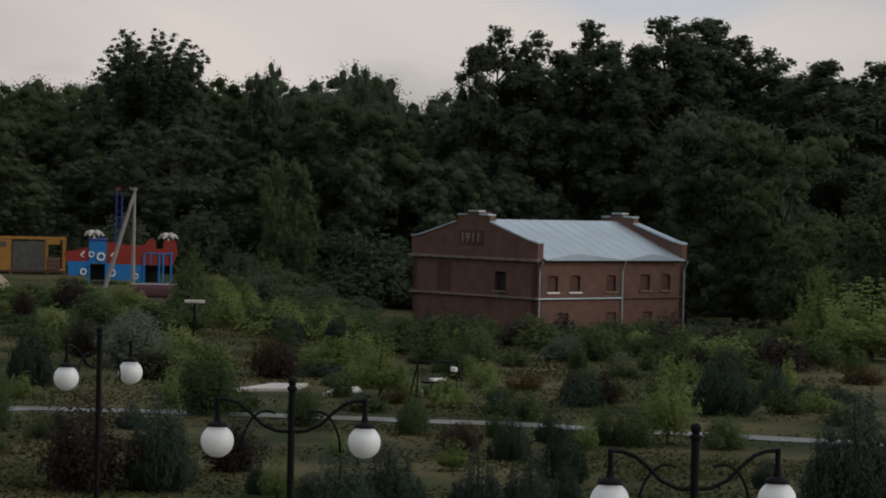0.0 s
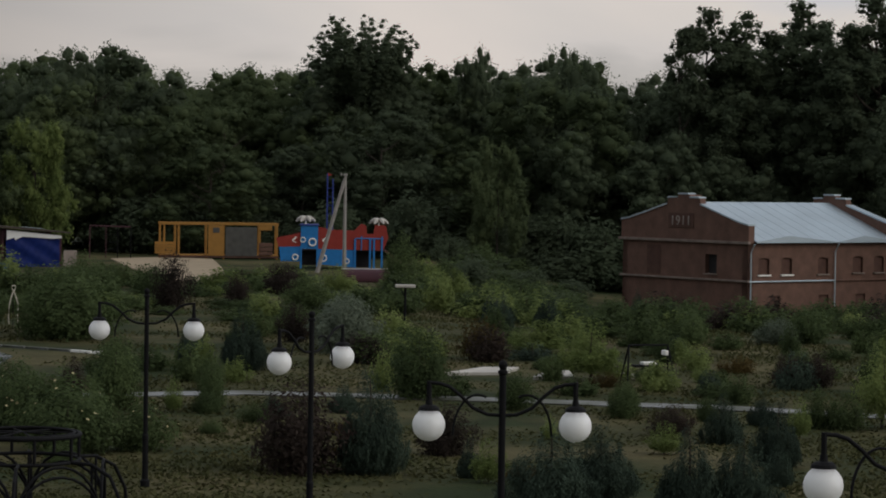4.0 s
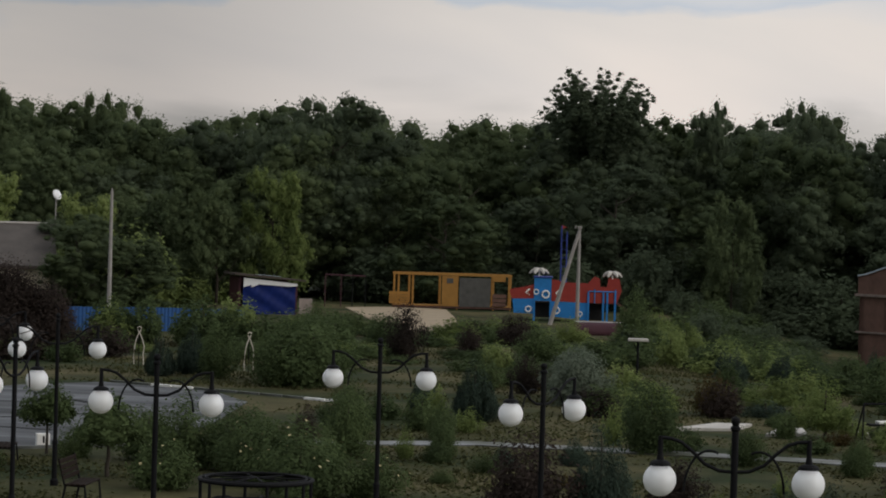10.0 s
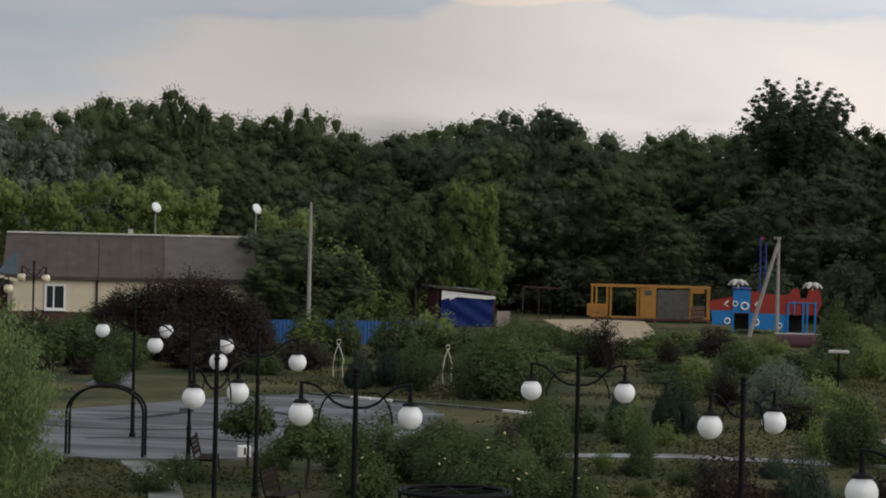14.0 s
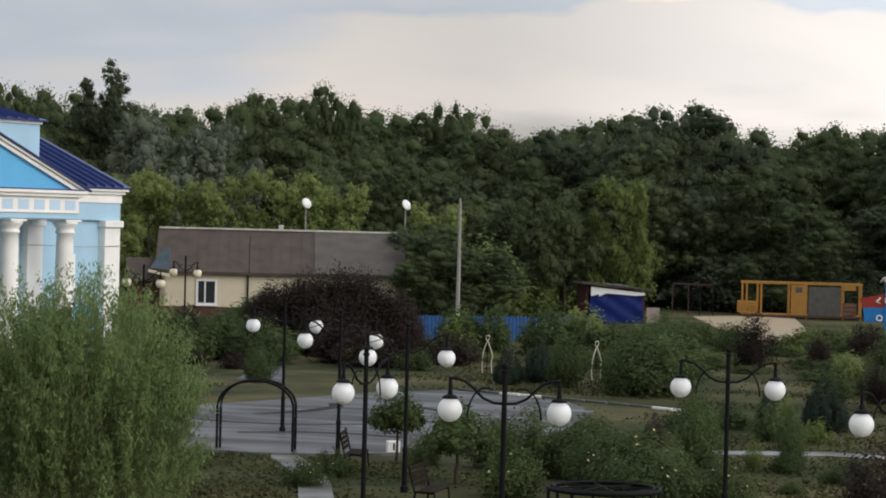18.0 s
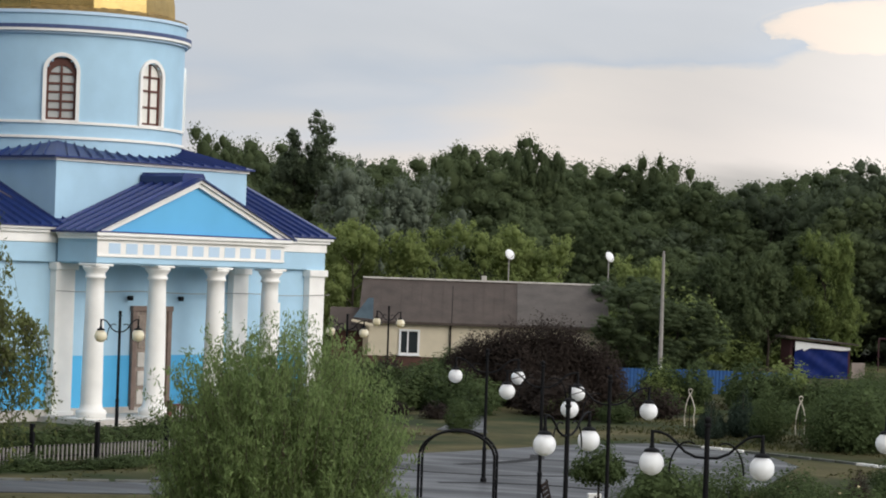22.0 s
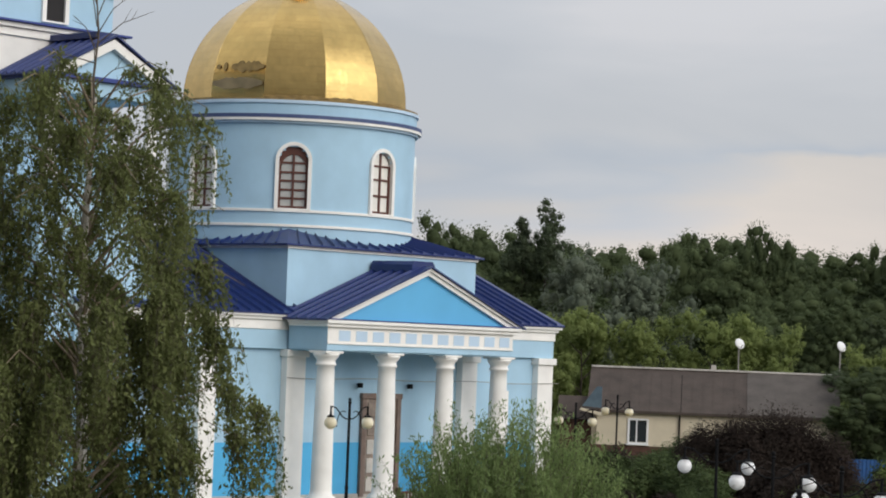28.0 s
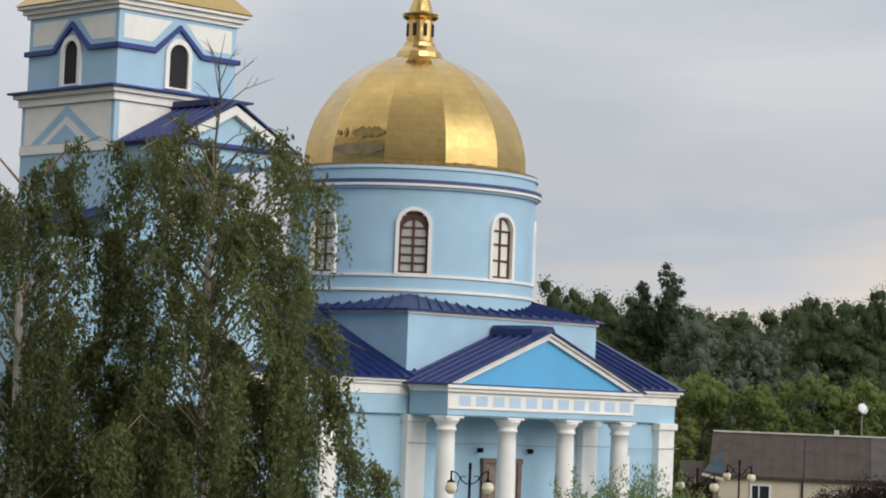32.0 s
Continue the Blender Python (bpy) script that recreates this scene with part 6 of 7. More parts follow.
cl = lobes(95, 24, billow, 1.8, 11.4, 4.2, 1.2, 2.0)
SILVER = plant("silver_willow", "grey-green silvery willow among the darker trees", "tree", "trees of the wood", trunk_mesh("trunk", 96, 9.0, 0.2, 6, 3.0), crown_mesh("crown", 97, cl, 11000, 0.13, "leaf_silver", flat=1.0, jitter=0.8, aspect=0.6, tri=True))
used = set()


def put(model, *a, **k):
    ob = place(model, model.name in used, *a, **k)
    used.add(model.name)
    return ob


fan = lambda h: (0.45 + 0.55 * min(1.0, h * 1.7)) * (1.0 if h < 0.66 else math.sqrt(max(0.02, 1 - ((h - 0.66) / 0.36) ** 2)))


def plumes(seed, n, half, mid, rise):
    """Clumps strung along upright sprays that fan out under a domed top."""
    rng = np.random.default_rng(seed)
    out = []
    for k in range(n):
        a, b = rng.uniform(0, 2 * math.pi), math.acos(rng.uniform(0.02, 1.0))
        tip = np.array([half * math.sin(b) * math.cos(a), half * math.sin(b) * math.sin(a), mid + rise * math.cos(b) * rng.uniform(0.86, 1.0)])
        foot = np.array([0.45 * tip[0], 0.45 * tip[1], tip[2] - rng.uniform(2.4, 3.6)])
        for i in range(8):
            p = foot + (tip - foot) * (i / 7) + rng.normal(0, 0.07, 3)
            out.append((*p, 0.42 - 0.036 * i))
    return out


SPRAY = plant("forest_tree", "tall round-headed tree standing out above the wood", "tree", "trees of the wood", trunk_mesh("trunk", 101, 14.0, 0.28, 10, 3.0), crown_mesh("crown", 102, lobes(103, 40, fan, 4.0, 13.0, 2.8, 0.8, 1.2, 5) + plumes(104, 58, 2.5, 12.6, 3.8), 24000, 0.092, "leaf_forest", flat=1.2, jitter=0.8, aspect=0.6, core=0.0, tri=True))


def rise(model):
    return max(v.co.z for c in model.children if c.name.startswith("crown") for v in c.data.vertices)


HIGH = {md.name: rise(md) for md in (*WOOD, *MIXED, *POPLAR, SPRAY, LIGHT, SILVER)}


def stand(model, deg, d, top, sx, turn=None):
    """Plants a tree by direction (degrees to the left) and distance, with its top at the height that the skyline has there, given for 200 m."""
    a = radians(deg)
    x, y = -d * math.sin(a), d * math.cos(a)
    z = 6.0 + (top + 0.5 - 6.0) * d / 200.0
    put(model, x, y, deg * 47 if turn is None else turn, sx, (z - ground_z(x, y) + 0.05) / HIGH[model.name])


rng = random.Random(11)
# the skyline: direction in degrees to the left, and height at 200 m
SKY_DEG = [-11.0, -9.7, -9.0, -8.3, -7.3, -6.0, -1.0, -0.2, 0.5, 1.3, 1.8, 2.6, 3.6, 4.5, 5.2, 7.8, 8.6, 10.0, 10.9, 11.5, 11.9, 12.6, 13.4, 14.3, 15.4, 16.0, 16.7, 17.2, 17.7, 18.6, 20.0, 21.1, 22.0, 23.3, 25.0, 26.3, 27.2, 27.8, 28.5, 33.0]
SKY_TOP = [16.6, 16.6, 16.3, 16.7, 16.6, 16.0, 15.0, 13.7, 14.4, 15.6, 16.2, 15.6, 15.1, 15.4, 15.0, 14.7, 15.0, 14.2, 13.9, 14.4, 15.2, 15.6, 15.5, 14.6, 14.2, 14.8, 13.7, 14.5, 15.3, 14.6, 15.3, 15.5, 15.8, 14.5, 15.1, 14.7, 15.6, 16.5, 16.1, 16.0]
for dist, step, lo, hi in ((187, 6.8, 0.50, 0.74), (193, 6.6, 0.64, 0.86), (199, 7.0, 0.80, 0.94), (206, 6.6, 0.92, 0.985), (214, 5.4, 0.975, 1.0)):
    x = -122.0
    while x < 54:
        deg = math.degrees(math.atan2(-x, dist))
        d = dist + rng.uniform(-3, 3) + (4 if x > 4 else 0)
        top = float(np.interp(deg, SKY_DEG, SKY_TOP)) * rng.uniform(lo, hi)
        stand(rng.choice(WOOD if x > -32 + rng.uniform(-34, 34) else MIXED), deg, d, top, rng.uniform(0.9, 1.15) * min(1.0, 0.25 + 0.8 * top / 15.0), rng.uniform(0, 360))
        x += step * rng.uniform(0.8, 1.2)
# trees that stand out of the skyline
stand(SPRAY, 6.65, 197, 18.1, 1.75)
for md, deg, d, top, sx in ((WOOD[2], 4.05, 200, 16.3, 0.42), (WOOD[0], 2.0, 200, 16.3, 0.6), (MIXED[3], 20.57, 197, 16.8, 0.55), (MIXED[2], 17.65, 205, 15.4, 0.5), (WOOD[3], 12.6, 194, 15.7, 1.0), (WOOD[1], 13.3, 193, 15.6, 0.8), (MIXED[1], 27.8, 190, 16.6, 0.7), (MIXED[0], 22.0, 196, 15.9, 0.7), (WOOD[4], -6.6, 172, 13.2, 1.0), (MIXED[0], -7.6, 170, 12.6, 1.0)):
    stand(md, deg, d, top, sx)
for k, (deg, top, sx) in enumerate(((-0.55, 17.6, 0.5), (-1.1, 19.2, 0.75), (-1.9, 18.9, 0.8), (-2.55, 17.4, 0.7), (-3.2, 19.8, 0.9), (-3.75, 18.2, 0.7), (-4.35, 17.8, 0.8), (-4.9, 20.2, 1.0), (-5.45, 19.6, 0.9), (-5.95, 20.2, 1.0), (-6.6, 18.8, 1.0), (-7.3, 17.9, 0.9), (-8.4, 17.0, 1.1), (-9.6, 16.9, 1.1), (25.45, 17.8, 0.55), (26.0, 16.3, 0.5))):
    stand(POPLAR[k % 3], deg, 193 + (k * 7) % 6, top, sx * (1.75 if deg < 20 else 1.5))
# lighter trees in front of the wood
cl = lobes(93, 20, billow, 1.4, 8.2, 3.2, 1.0, 1.7)
YOUNG = plant("young_tree", "mid-green leafy tree in front of the dark wood", "tree", "trees of the wood", trunk_mesh("trunk", 94, 6.5, 0.16, 6, 2.6), crown_mesh("crown", 98, cl, 11000, 0.12, "leaf_wood", flat=1.0, jitter=0.8, aspect=0.7, tri=True))
for x, y, s, sz in ((-46.8, 158.3, 0.8, 0.86), (-43.2, 159.3, 0.75, 0.92), (-50.0, 160.5, 0.8, 0.8), (-11.0, 178.0, 0.55, 1.0), (28.0, 152.0, 1.3, 1.15), (33.0, 150.0, 1.2, 1.2), (23.0, 160.0, 0.8, 0.8)):
    put(YOUNG, x, y, x * 37, s, sz)
for x, y, s, sz in ((-66.8, 146.0, 0.9, 0.98), (-63.0, 147.9, 0.85, 0.94), (-59.2, 149.5, 0.9, 1.0), (-55.6, 151.0, 0.8, 0.92), (-71.0, 150.0, 0.95, 0.95), (-50.5, 154.0, 0.7, 0.8), (-39.8, 160.4, 0.62, 1.02)):
    put(LIGHT, x, y, x * 37, s, sz)
for x, y, s, sz in ((-74.4, 164.0, 0.95, 1.1), (-71.2, 167.0, 0.8, 1.04)):
    put(SILVER, x, y, x * 37, s, sz)
for x, y, s, sz, md in ((-45.2, 136.5, 0.62, 0.37, MIXED[1]), (-42.6, 137.5, 0.5, 0.30, MIXED[0]), (-46.0, 139.0, 0.5, 0.36, WOOD[3])):
    put(md, x, y, x * 37, s, sz)


# ---- garden plants ----
def shoots(name, seed, material, w, h, n, per, size, top_of, stem=0.0, loose=0.07, aspect=0.5, hang=0.0, upright=0.85, tri=False, least=0.4):
    """A loose crown: leaves along many shoots that rise from the foot and bend outward."""
    rng = np.random.default_rng(seed)
    a, r = rng.uniform(0, 2 * math.pi, n), np.sqrt(rng.uniform(0, 1, n))
    lobe = 1 + 0.16 * np.sin(2 * a + seed) + 0.12 * np.sin(3 * a + 2.1 * seed)
    top = h * np.array([top_of(q) for q in r]) * np.where(rng.uniform(0, 1, n) < 0.6, rng.uniform(0.86, 1.05, n), rng.uniform(least, 0.95, n))
    tip = np.stack([w / 2 * lobe * r * np.cos(a), w / 2 * lobe * r * np.sin(a), np.maximum(top, stem + 0.1)], 1)
    foot = tip * np.array([0.3, 0.3, 0.0]) + np.array([0, 0, stem])
    mid = np.stack([tip[:, 0] * upright, tip[:, 1] * upright, stem + (tip[:, 2] - stem) * 0.45], 1)
    u = rng.uniform(0.06, 1.0, (n, per, 1)) ** 0.8
    p = (1 - u) ** 2 * foot[:, None] + 2 * u * (1 - u) * mid[:, None] + u * u * tip[:, None]
    p = (p + rng.normal(0, loose * w, (n, per, 3)) * (1.25 - 0.75 * u)).reshape(-1, 3)
    d = p - np.array([0, 0, stem + 0.35 * (h - stem)])
    d /= np.linalg.norm(d, axis=1)[:, None] + 1e-6
    keep = p[:, 2] > 0.02
    v, f = leaf_cards(p[keep], d[keep], size, rng, aspect, 0.5, hang, tri=tri)
    return quick_mesh(name, v, f, material), p[keep], d[keep]


def bush(seed, name, label, category, material, w, h, n, per, size, top_of, stem=0.0, blooms=None, **k):
    crown, p, d = shoots("crown", seed, material, w, h, n, per, size, top_of, stem, **k)
    tr = trunk_mesh("trunk", seed, h * 0.75, 0.02 + 0.012 * h, 0, w * 0.45)
    more = []
    if blooms:
        rng = np.random.default_rng(seed + 3)
        far = np.argsort(-(np.linalg.norm(p - np.array([0, 0, h * 0.3]), axis=1)))[:1200]
        pick = rng.choice(far, blooms[1], replace=False)
        v, f = leaf_cards(p[pick] + d[pick] * 0.03, d[pick], blooms[2], rng, 0.9, 0.3)
        more.append(("bloom", quick_mesh("blooms", v, f, blooms[0])))
    return plant(name, label, category, name + "s", tr, crown, more)


spread_top = lambda r: math.sqrt(max(0.12, 1 - 0.85 * r * r))
point_top = lambda r: max(0.25, 1 - 0.78 * r ** 1.25)
egg_top = lambda r: max(0.3, 1 - 0.6 * r ** 2.2)
CONIFER = [bush(200 + i, "conifer", "dense blue-green upright conifer bush on the lawn", "conifer", "leaf_conifer", 1.35, 2.15, 260, 56, 0.042, point_top, loose=0.035, aspect=0.2, hang=-0.8, upright=1.1, least=0.6) for i in range(3)]
PURPLE = [bush(220 + i, "purple_shrub", "dark purple-leaved shrub on the lawn", "shrub", "leaf_purple", 1.5, 1.6, 130, 42, 0.04, spread_top) for i in range(2)]
PLUM = [bush(230 + i, "plum_bush", "dense dark plum-leaved bush before the house", "shrub", "leaf_purple", 1.5, 1.6, 300, 84, 0.030, egg_top, loose=0.07) for i in range(2)]
SHRUB = [bush(240 + i, "green_shrub", "loose dark green garden shrub", "shrub", "leaf_garden", 1.5, 1.6, 130, 44, 0.04, egg_top if i == 1 else spread_top) for i in range(4)]
YELLOW = [bush(260 + i, "light_shrub", "yellow-green young tree with a thin stem", "young tree", "leaf_light", 1.3, 2.0, 90, 44, 0.042, egg_top, stem=0.3, loose=0.06) for i in range(2)]
PALE = bush(280, "silver_shrub", "grey-green silvery shrub on the lawn", "shrub", "leaf_silver", 1.7, 1.9, 220, 50, 0.042, egg_top, aspect=0.5)
RUST = bush(290, "rusty_shrub", "low rust-brown shrub on the lawn", "shrub", "leaf_orange", 1.3, 1.0, 90, 34, 0.042, spread_top)
ROSE = bush(300, "rose_bush", "dark green rose bush with a few pale yellow blooms", "rose bush", "leaf_garden", 1.7, 1.3, 110, 44, 0.042, spread_top, blooms=("bloom", 12, 0.032))
BALL = bush(310, "standard_tree", "small clipped ball-headed tree on a bare stem", "small tree", "leaf_garden", 1.25, 1.75, 110, 40, 0.045, spread_top, stem=0.8)


def plant_all(models, w0, h0, rows):
    for i, (x, y, w, h) in enumerate(rows):
        put(models[i % len(models)], x, y, (x * 91 + y * 47) % 360, w / w0 * 1.08, h / h0 * 1.05)


plant_all(CONIFER, 1.2, 2.0, [(-5.6, 50.35, 1.19, 2.33), (-1.76, 45.34, 1.42, 1.62), (-0.9, 47.01, 1.16, 1.58), (0.72, 45.09, 1.06, 1.71), (1.67, 45.28, 1.01, 1.72), (1.65, 57.68, 0.71, 1.29), (2.67, 53.35, 0.89, 1.59), (8.08, 71.43, 1.37, 2.25), (9.97, 75.27, 0.81, 1.41), (10.78, 74.7, 0.98, 1.01), (8.16, 49.63, 1.69, 2.7)])
plant_all(CONIFER, 1.2, 2.0, [(-26.05, 92.79, 1.18, 2.02), (-26.75, 90.98, 1.06, 1.63), (-4.18, 102.32, 1.1, 1.53), (-5.81, 98.94, 0.71, 1.48), (-2.88, 104.91, 0.94, 1.22), (-12.38, 75.95, 1.29, 2.06), (-14.49, 78.89, 0.86, 1.43), (-0.66, 105.87, 0.76, 1.77), (0.73, 111.23, 0.75, 1.49)])
plant_all(PURPLE, 1.4, 1.6, [(-6.99, 50.04, 1.69, 2.01), (-4.37, 54.09, 1.15, 1.18), (0.49, 59.32, 0.93, 0.82), (3.97, 73.89, 0.99, 1.06), (4.78, 74.13, 1.03, 1.1), (-21.06, 109.72, 1.55, 2.57), (-18.75, 113.18, 1.1, 1.6), (-12.73, 89.25, 1.0, 1.5), (-15.72, 102.73, 1.2, 0.8), (-40.95, 94.21, 1.15, 0.64), (-15.12, 65.25, 0.67, 1.15), (-18.34, 124.68, 1.97, 1.69)])
plant_all(PLUM, 1.5, 1.6, [(-42.07, 104.35, 2.5, 2.75), (-41.15, 104.72, 3.02, 3.33), (-40.48, 105.91, 3.02, 3.56), (-40.09, 105.13, 3.02, 3.68), (-39.03, 105.54, 3.02, 3.91), (-38.51, 106.6, 3.02, 3.91), (-37.82, 105.92, 3.02, 3.68), (-36.54, 106.29, 2.55, 2.98), (-41.9, 105.3, 2.6, 3.1)])
plant_all(SHRUB, 1.4, 1.6, [(-45.4, 108.4, 2.0, 1.9), (-44.2, 107.6, 2.4, 2.35), (-43.2, 106.4, 2.4, 2.6), (-46.9, 109.8, 1.8, 1.45), (-42.9, 104.6, 2.2, 2.2)])
plant_all(SHRUB, 1.4, 1.6, [(-6.23, 67.68, 1.67, 2.05), (-13.39, 62.44, 1.29, 1.9), (-11.14, 63.51, 0.75, 1.18), (-20.28, 88.26, 3.04, 2.67), (-21.41, 87.87, 1.82, 2.22), (-15.37, 112.03, 2.27, 1.52), (-12.77, 128.66, 1.7, 3.1), (-6.73, 128.74, 3.17, 2.25), (4.72, 61.71, 0.97, 1.0), (6.96, 61.56, 1.11, 0.93), (4.04, 61.82, 0.77, 1.05), (-17.8, 59.74, 1.5, 1.4), (-16.51, 58.49, 1.7, 1.8), (-15.6, 60.6, 1.6, 1.5)])
plant_all(SHRUB, 1.4, 1.6, [(-14.9, 57.98, 2.0, 1.6), (-14.9, 69.55, 1.46, 1.56), (-21.45, 91.48, 3.15, 2.58), (-24.53, 90.86, 1.26, 2.1), (-27.1, 118.91, 1.91, 2.18), (-12.07, 68.79, 0.78, 1.09), (-19.57, 59.4, 0.84, 0.91), (-34.79, 86.0, 1.2, 1.4), (-0.7, 63.4, 0.72, 0.93), (-0.67, 65.0, 0.79, 0.93), (-3.48, 108.96, 1.46, 1.1), (-3.49, 65.0, 0.88, 1.18)])
plant_all(YELLOW, 1.3, 2.0, [(5.64, 62.3, 1.3, 2.26), (-1.81, 75.0, 1.6, 1.88), (-3.86, 85.78, 2.3, 1.21), (0.87, 82.88, 0.83, 0.87), (-10.29, 130.03, 1.75, 1.75), (-3.14, 49.28, 0.68, 0.92), (0.86, 83.66, 0.94, 0.84), (16.89, 99.65, 4.29, 3.28), (16.93, 113.49, 2.31, 4.1), (-15.71, 125.88, 1.99, 1.56)])
plant_all([PALE], 1.7, 1.9, [(-10.28, 84.16, 1.8, 2.08), (-10.67, 87.63, 2.17, 1.87), (4.56, 93.33, 1.67, 1.04)])
plant_all([RUST], 1.3, 1.0, [(-5.56, 82.49, 1.39, 1.42), (2.64, 79.09, 1.06, 0.62), (14.29, 85.3, 1.55, 0.68), (-12.18, 91.51, 1.24, 0.83)])
plant_all([ROSE], 1.7, 1.3, [(-12.34, 52.78, 2.3, 1.5), (-14.09, 55.3, 1.7, 1.5), (-13.1, 55.56, 2.3, 1.6), (-15.6, 53.4, 1.6, 1.2), (-10.9, 53.6, 1.5, 1.1), (-19.74, 66.2, 0.77, 0.69), (-20.6, 55.6, 1.2, 0.7), (-24.2, 55.6, 1.0, 0.6), (-20.4, 53.2, 1.0, 0.7)])
plant_all([BALL], 1.2, 1.75, [(-20.5, 60.0, 1.25, 1.95), (-17.45, 55.34, 1.65, 1.95)])

# thickets: between the lawn and the brick building, the playground edge, the fence and the plum hedge by the house
FAR_GREEN = [bush(340 + i, "thicket_bush", "dark green bush in the thicket behind the lawn", "shrub", "leaf_garden", 1.5, 1.6, 80, 26, 0.06, egg_top if i else spread_top, tri=True, aspect=0.7) for i in range(3)]
FAR_LIGHT = [bush(350 + i, "light_bush", "yellow-green bush in the thicket behind the lawn", "shrub", "leaf_light", 1.5, 1.6, 80, 24, 0.06, egg_top, tri=True, aspect=0.7) for i in range(2)]
FAR_PURPLE = [bush(360, "purple_shrub", "dark plum-leaved bush in the thicket", "shrub", "leaf_purple", 1.5, 1.6, 80, 26, 0.06, spread_top, tri=True, aspect=0.7)]
FAR_CONIFER = [bush(370, "conifer", "small dark conifer in the thicket behind the lawn", "conifer", "leaf_conifer", 1.3, 1.6, 90, 26, 0.055, point_top, tri=True, aspect=0.4, hang=-0.6, upright=1.1)]
BACK = [bush(380 + i, "undergrowth_bush", "dark undergrowth at the foot of the wood", "shrub", "leaf_forest", 1.5, 1.6, 80, 30, 0.05, egg_top, tri=True, aspect=0.7) for i in range(2)]
rng = random.Random(5)
for x0, x1, y0, y1, n, models, w, h in (
        (-3, 20, 90, 132, 64, FAR_CONIFER + FAR_GREEN + FAR_PURPLE + FAR_LIGHT + FAR_GREEN, (1.2, 2.6), (0.8, 1.7)),
        (-14, -2, 108, 150, 22, FAR_GREEN + FAR_LIGHT + FAR_CONIFER, (1.6, 3.0), (1.0, 2.0)),
        (-34, -12, 100, 128, 34, FAR_GREEN + FAR_GREEN + FAR_LIGHT + FAR_PURPLE, (1.0, 2.2), (0.4, 0.9)),
        (-16, 2, 80, 104, 18, FAR_GREEN + FAR_CONIFER + FAR_LIGHT, (0.9, 1.8), (0.8, 1.4)),
        (-40, -24, 97, 112, 16, FAR_GREEN + FAR_GREEN + FAR_LIGHT, (1.2, 2.2), (0.6, 1.2)),
        (-37, -32, 96, 102, 5, FAR_PURPLE, (2.0, 3.0), (1.4, 2.2)),
        (-46, -38, 84, 100, 14, FAR_GREEN + FAR_PURPLE, (1.2, 2.4), (0.7, 1.6)),
        (-10, 12, 68, 92, 34, FAR_GREEN + FAR_CONIFER + FAR_LIGHT + [RUST] + FAR_GREEN, (0.7, 1.5), (0.5, 1.1)),
        (-44, -40, 97, 104, 10, FAR_GREEN, (1.8, 2.6), (1.4, 2.2)),
        (8, 24, 70, 96, 16, FAR_CONIFER + FAR_GREEN + [RUST], (0.9, 1.7), (0.7, 1.4)),
        (-36.0, -33.8, 111, 114, 6, FAR_GREEN + FAR_LIGHT, (1.4, 2.2), (2.0, 2.9)),
        (-32.6, -29.0, 112, 116, 9, FAR_GREEN + FAR_LIGHT, (1.6, 2.6), (1.8, 2.7)),
        (-29.0, -22.0, 112, 118, 12, FAR_GREEN + FAR_LIGHT + FAR_GREEN, (1.6, 2.6), (1.2, 1.9)),
        (-29.0, -17.0, 124, 133, 13, FAR_GREEN + FAR_LIGHT + FAR_GREEN, (1.6, 2.8), (0.8, 1.5)),
        (-13, -2, 106, 142, 26, FAR_GREEN + FAR_LIGHT + FAR_GREEN + FAR_CONIFER, (1.4, 2.8), (0.9, 2.0)),
        (-30, -13, 104, 128, 22, FAR_GREEN + FAR_LIGHT + FAR_GREEN, (1.2, 2.2), (0.4, 0.8)),
        (-13, 14, 48, 64, 26, SHRUB + YELLOW + [RUST] + CONIFER, (0.45, 0.95), (0.4, 0.9)),
        (-16, 13, 69, 92, 34, FAR_GREEN + FAR_LIGHT + FAR_CONIFER + FAR_PURPLE, (0.6, 1.5), (0.6, 1.5)),
        (-62, -45, 150, 172, 22, BACK + FAR_LIGHT, (3.5, 6.0), (2.5, 6.0)),
        (-47.0, -42.4, 102, 107, 16, FAR_GREEN + FAR_GREEN + FAR_PURPLE, (1.6, 2.4), (1.5, 2.3)),
        (-2, 20, 131, 139, 40, FAR_GREEN + FAR_PURPLE + FAR_GREEN + FAR_CONIFER, (1.6, 2.8), (1.6, 2.5)),
        (-14, -4.5, 138, 172, 26, BACK + FAR_GREEN, (2.0, 3.6), (1.0, 2.4)),
        (-40, 40, 179, 185, 46, BACK, (4.0, 7.0), (2.5, 5.5)),
        (-110, -60, 158, 176, 26, BACK + FAR_LIGHT, (4.0, 7.0), (3.0, 6.0))):
    for _ in range(n):
        md = rng.choice(models)
        ww, hh = rng.uniform(*w), rng.uniform(*h)
        x, y = rng.uniform(x0, x1), rng.uniform(y0, y1)
        if (5.48 - 9.5 < x < 18 and 141 < y < 162) or (-36 < x < -20 and 140 < y < 178 and y < 171):
            continue
        put(md, x, y, rng.uniform(0, 360), ww / 1.4, hh / 1.6)


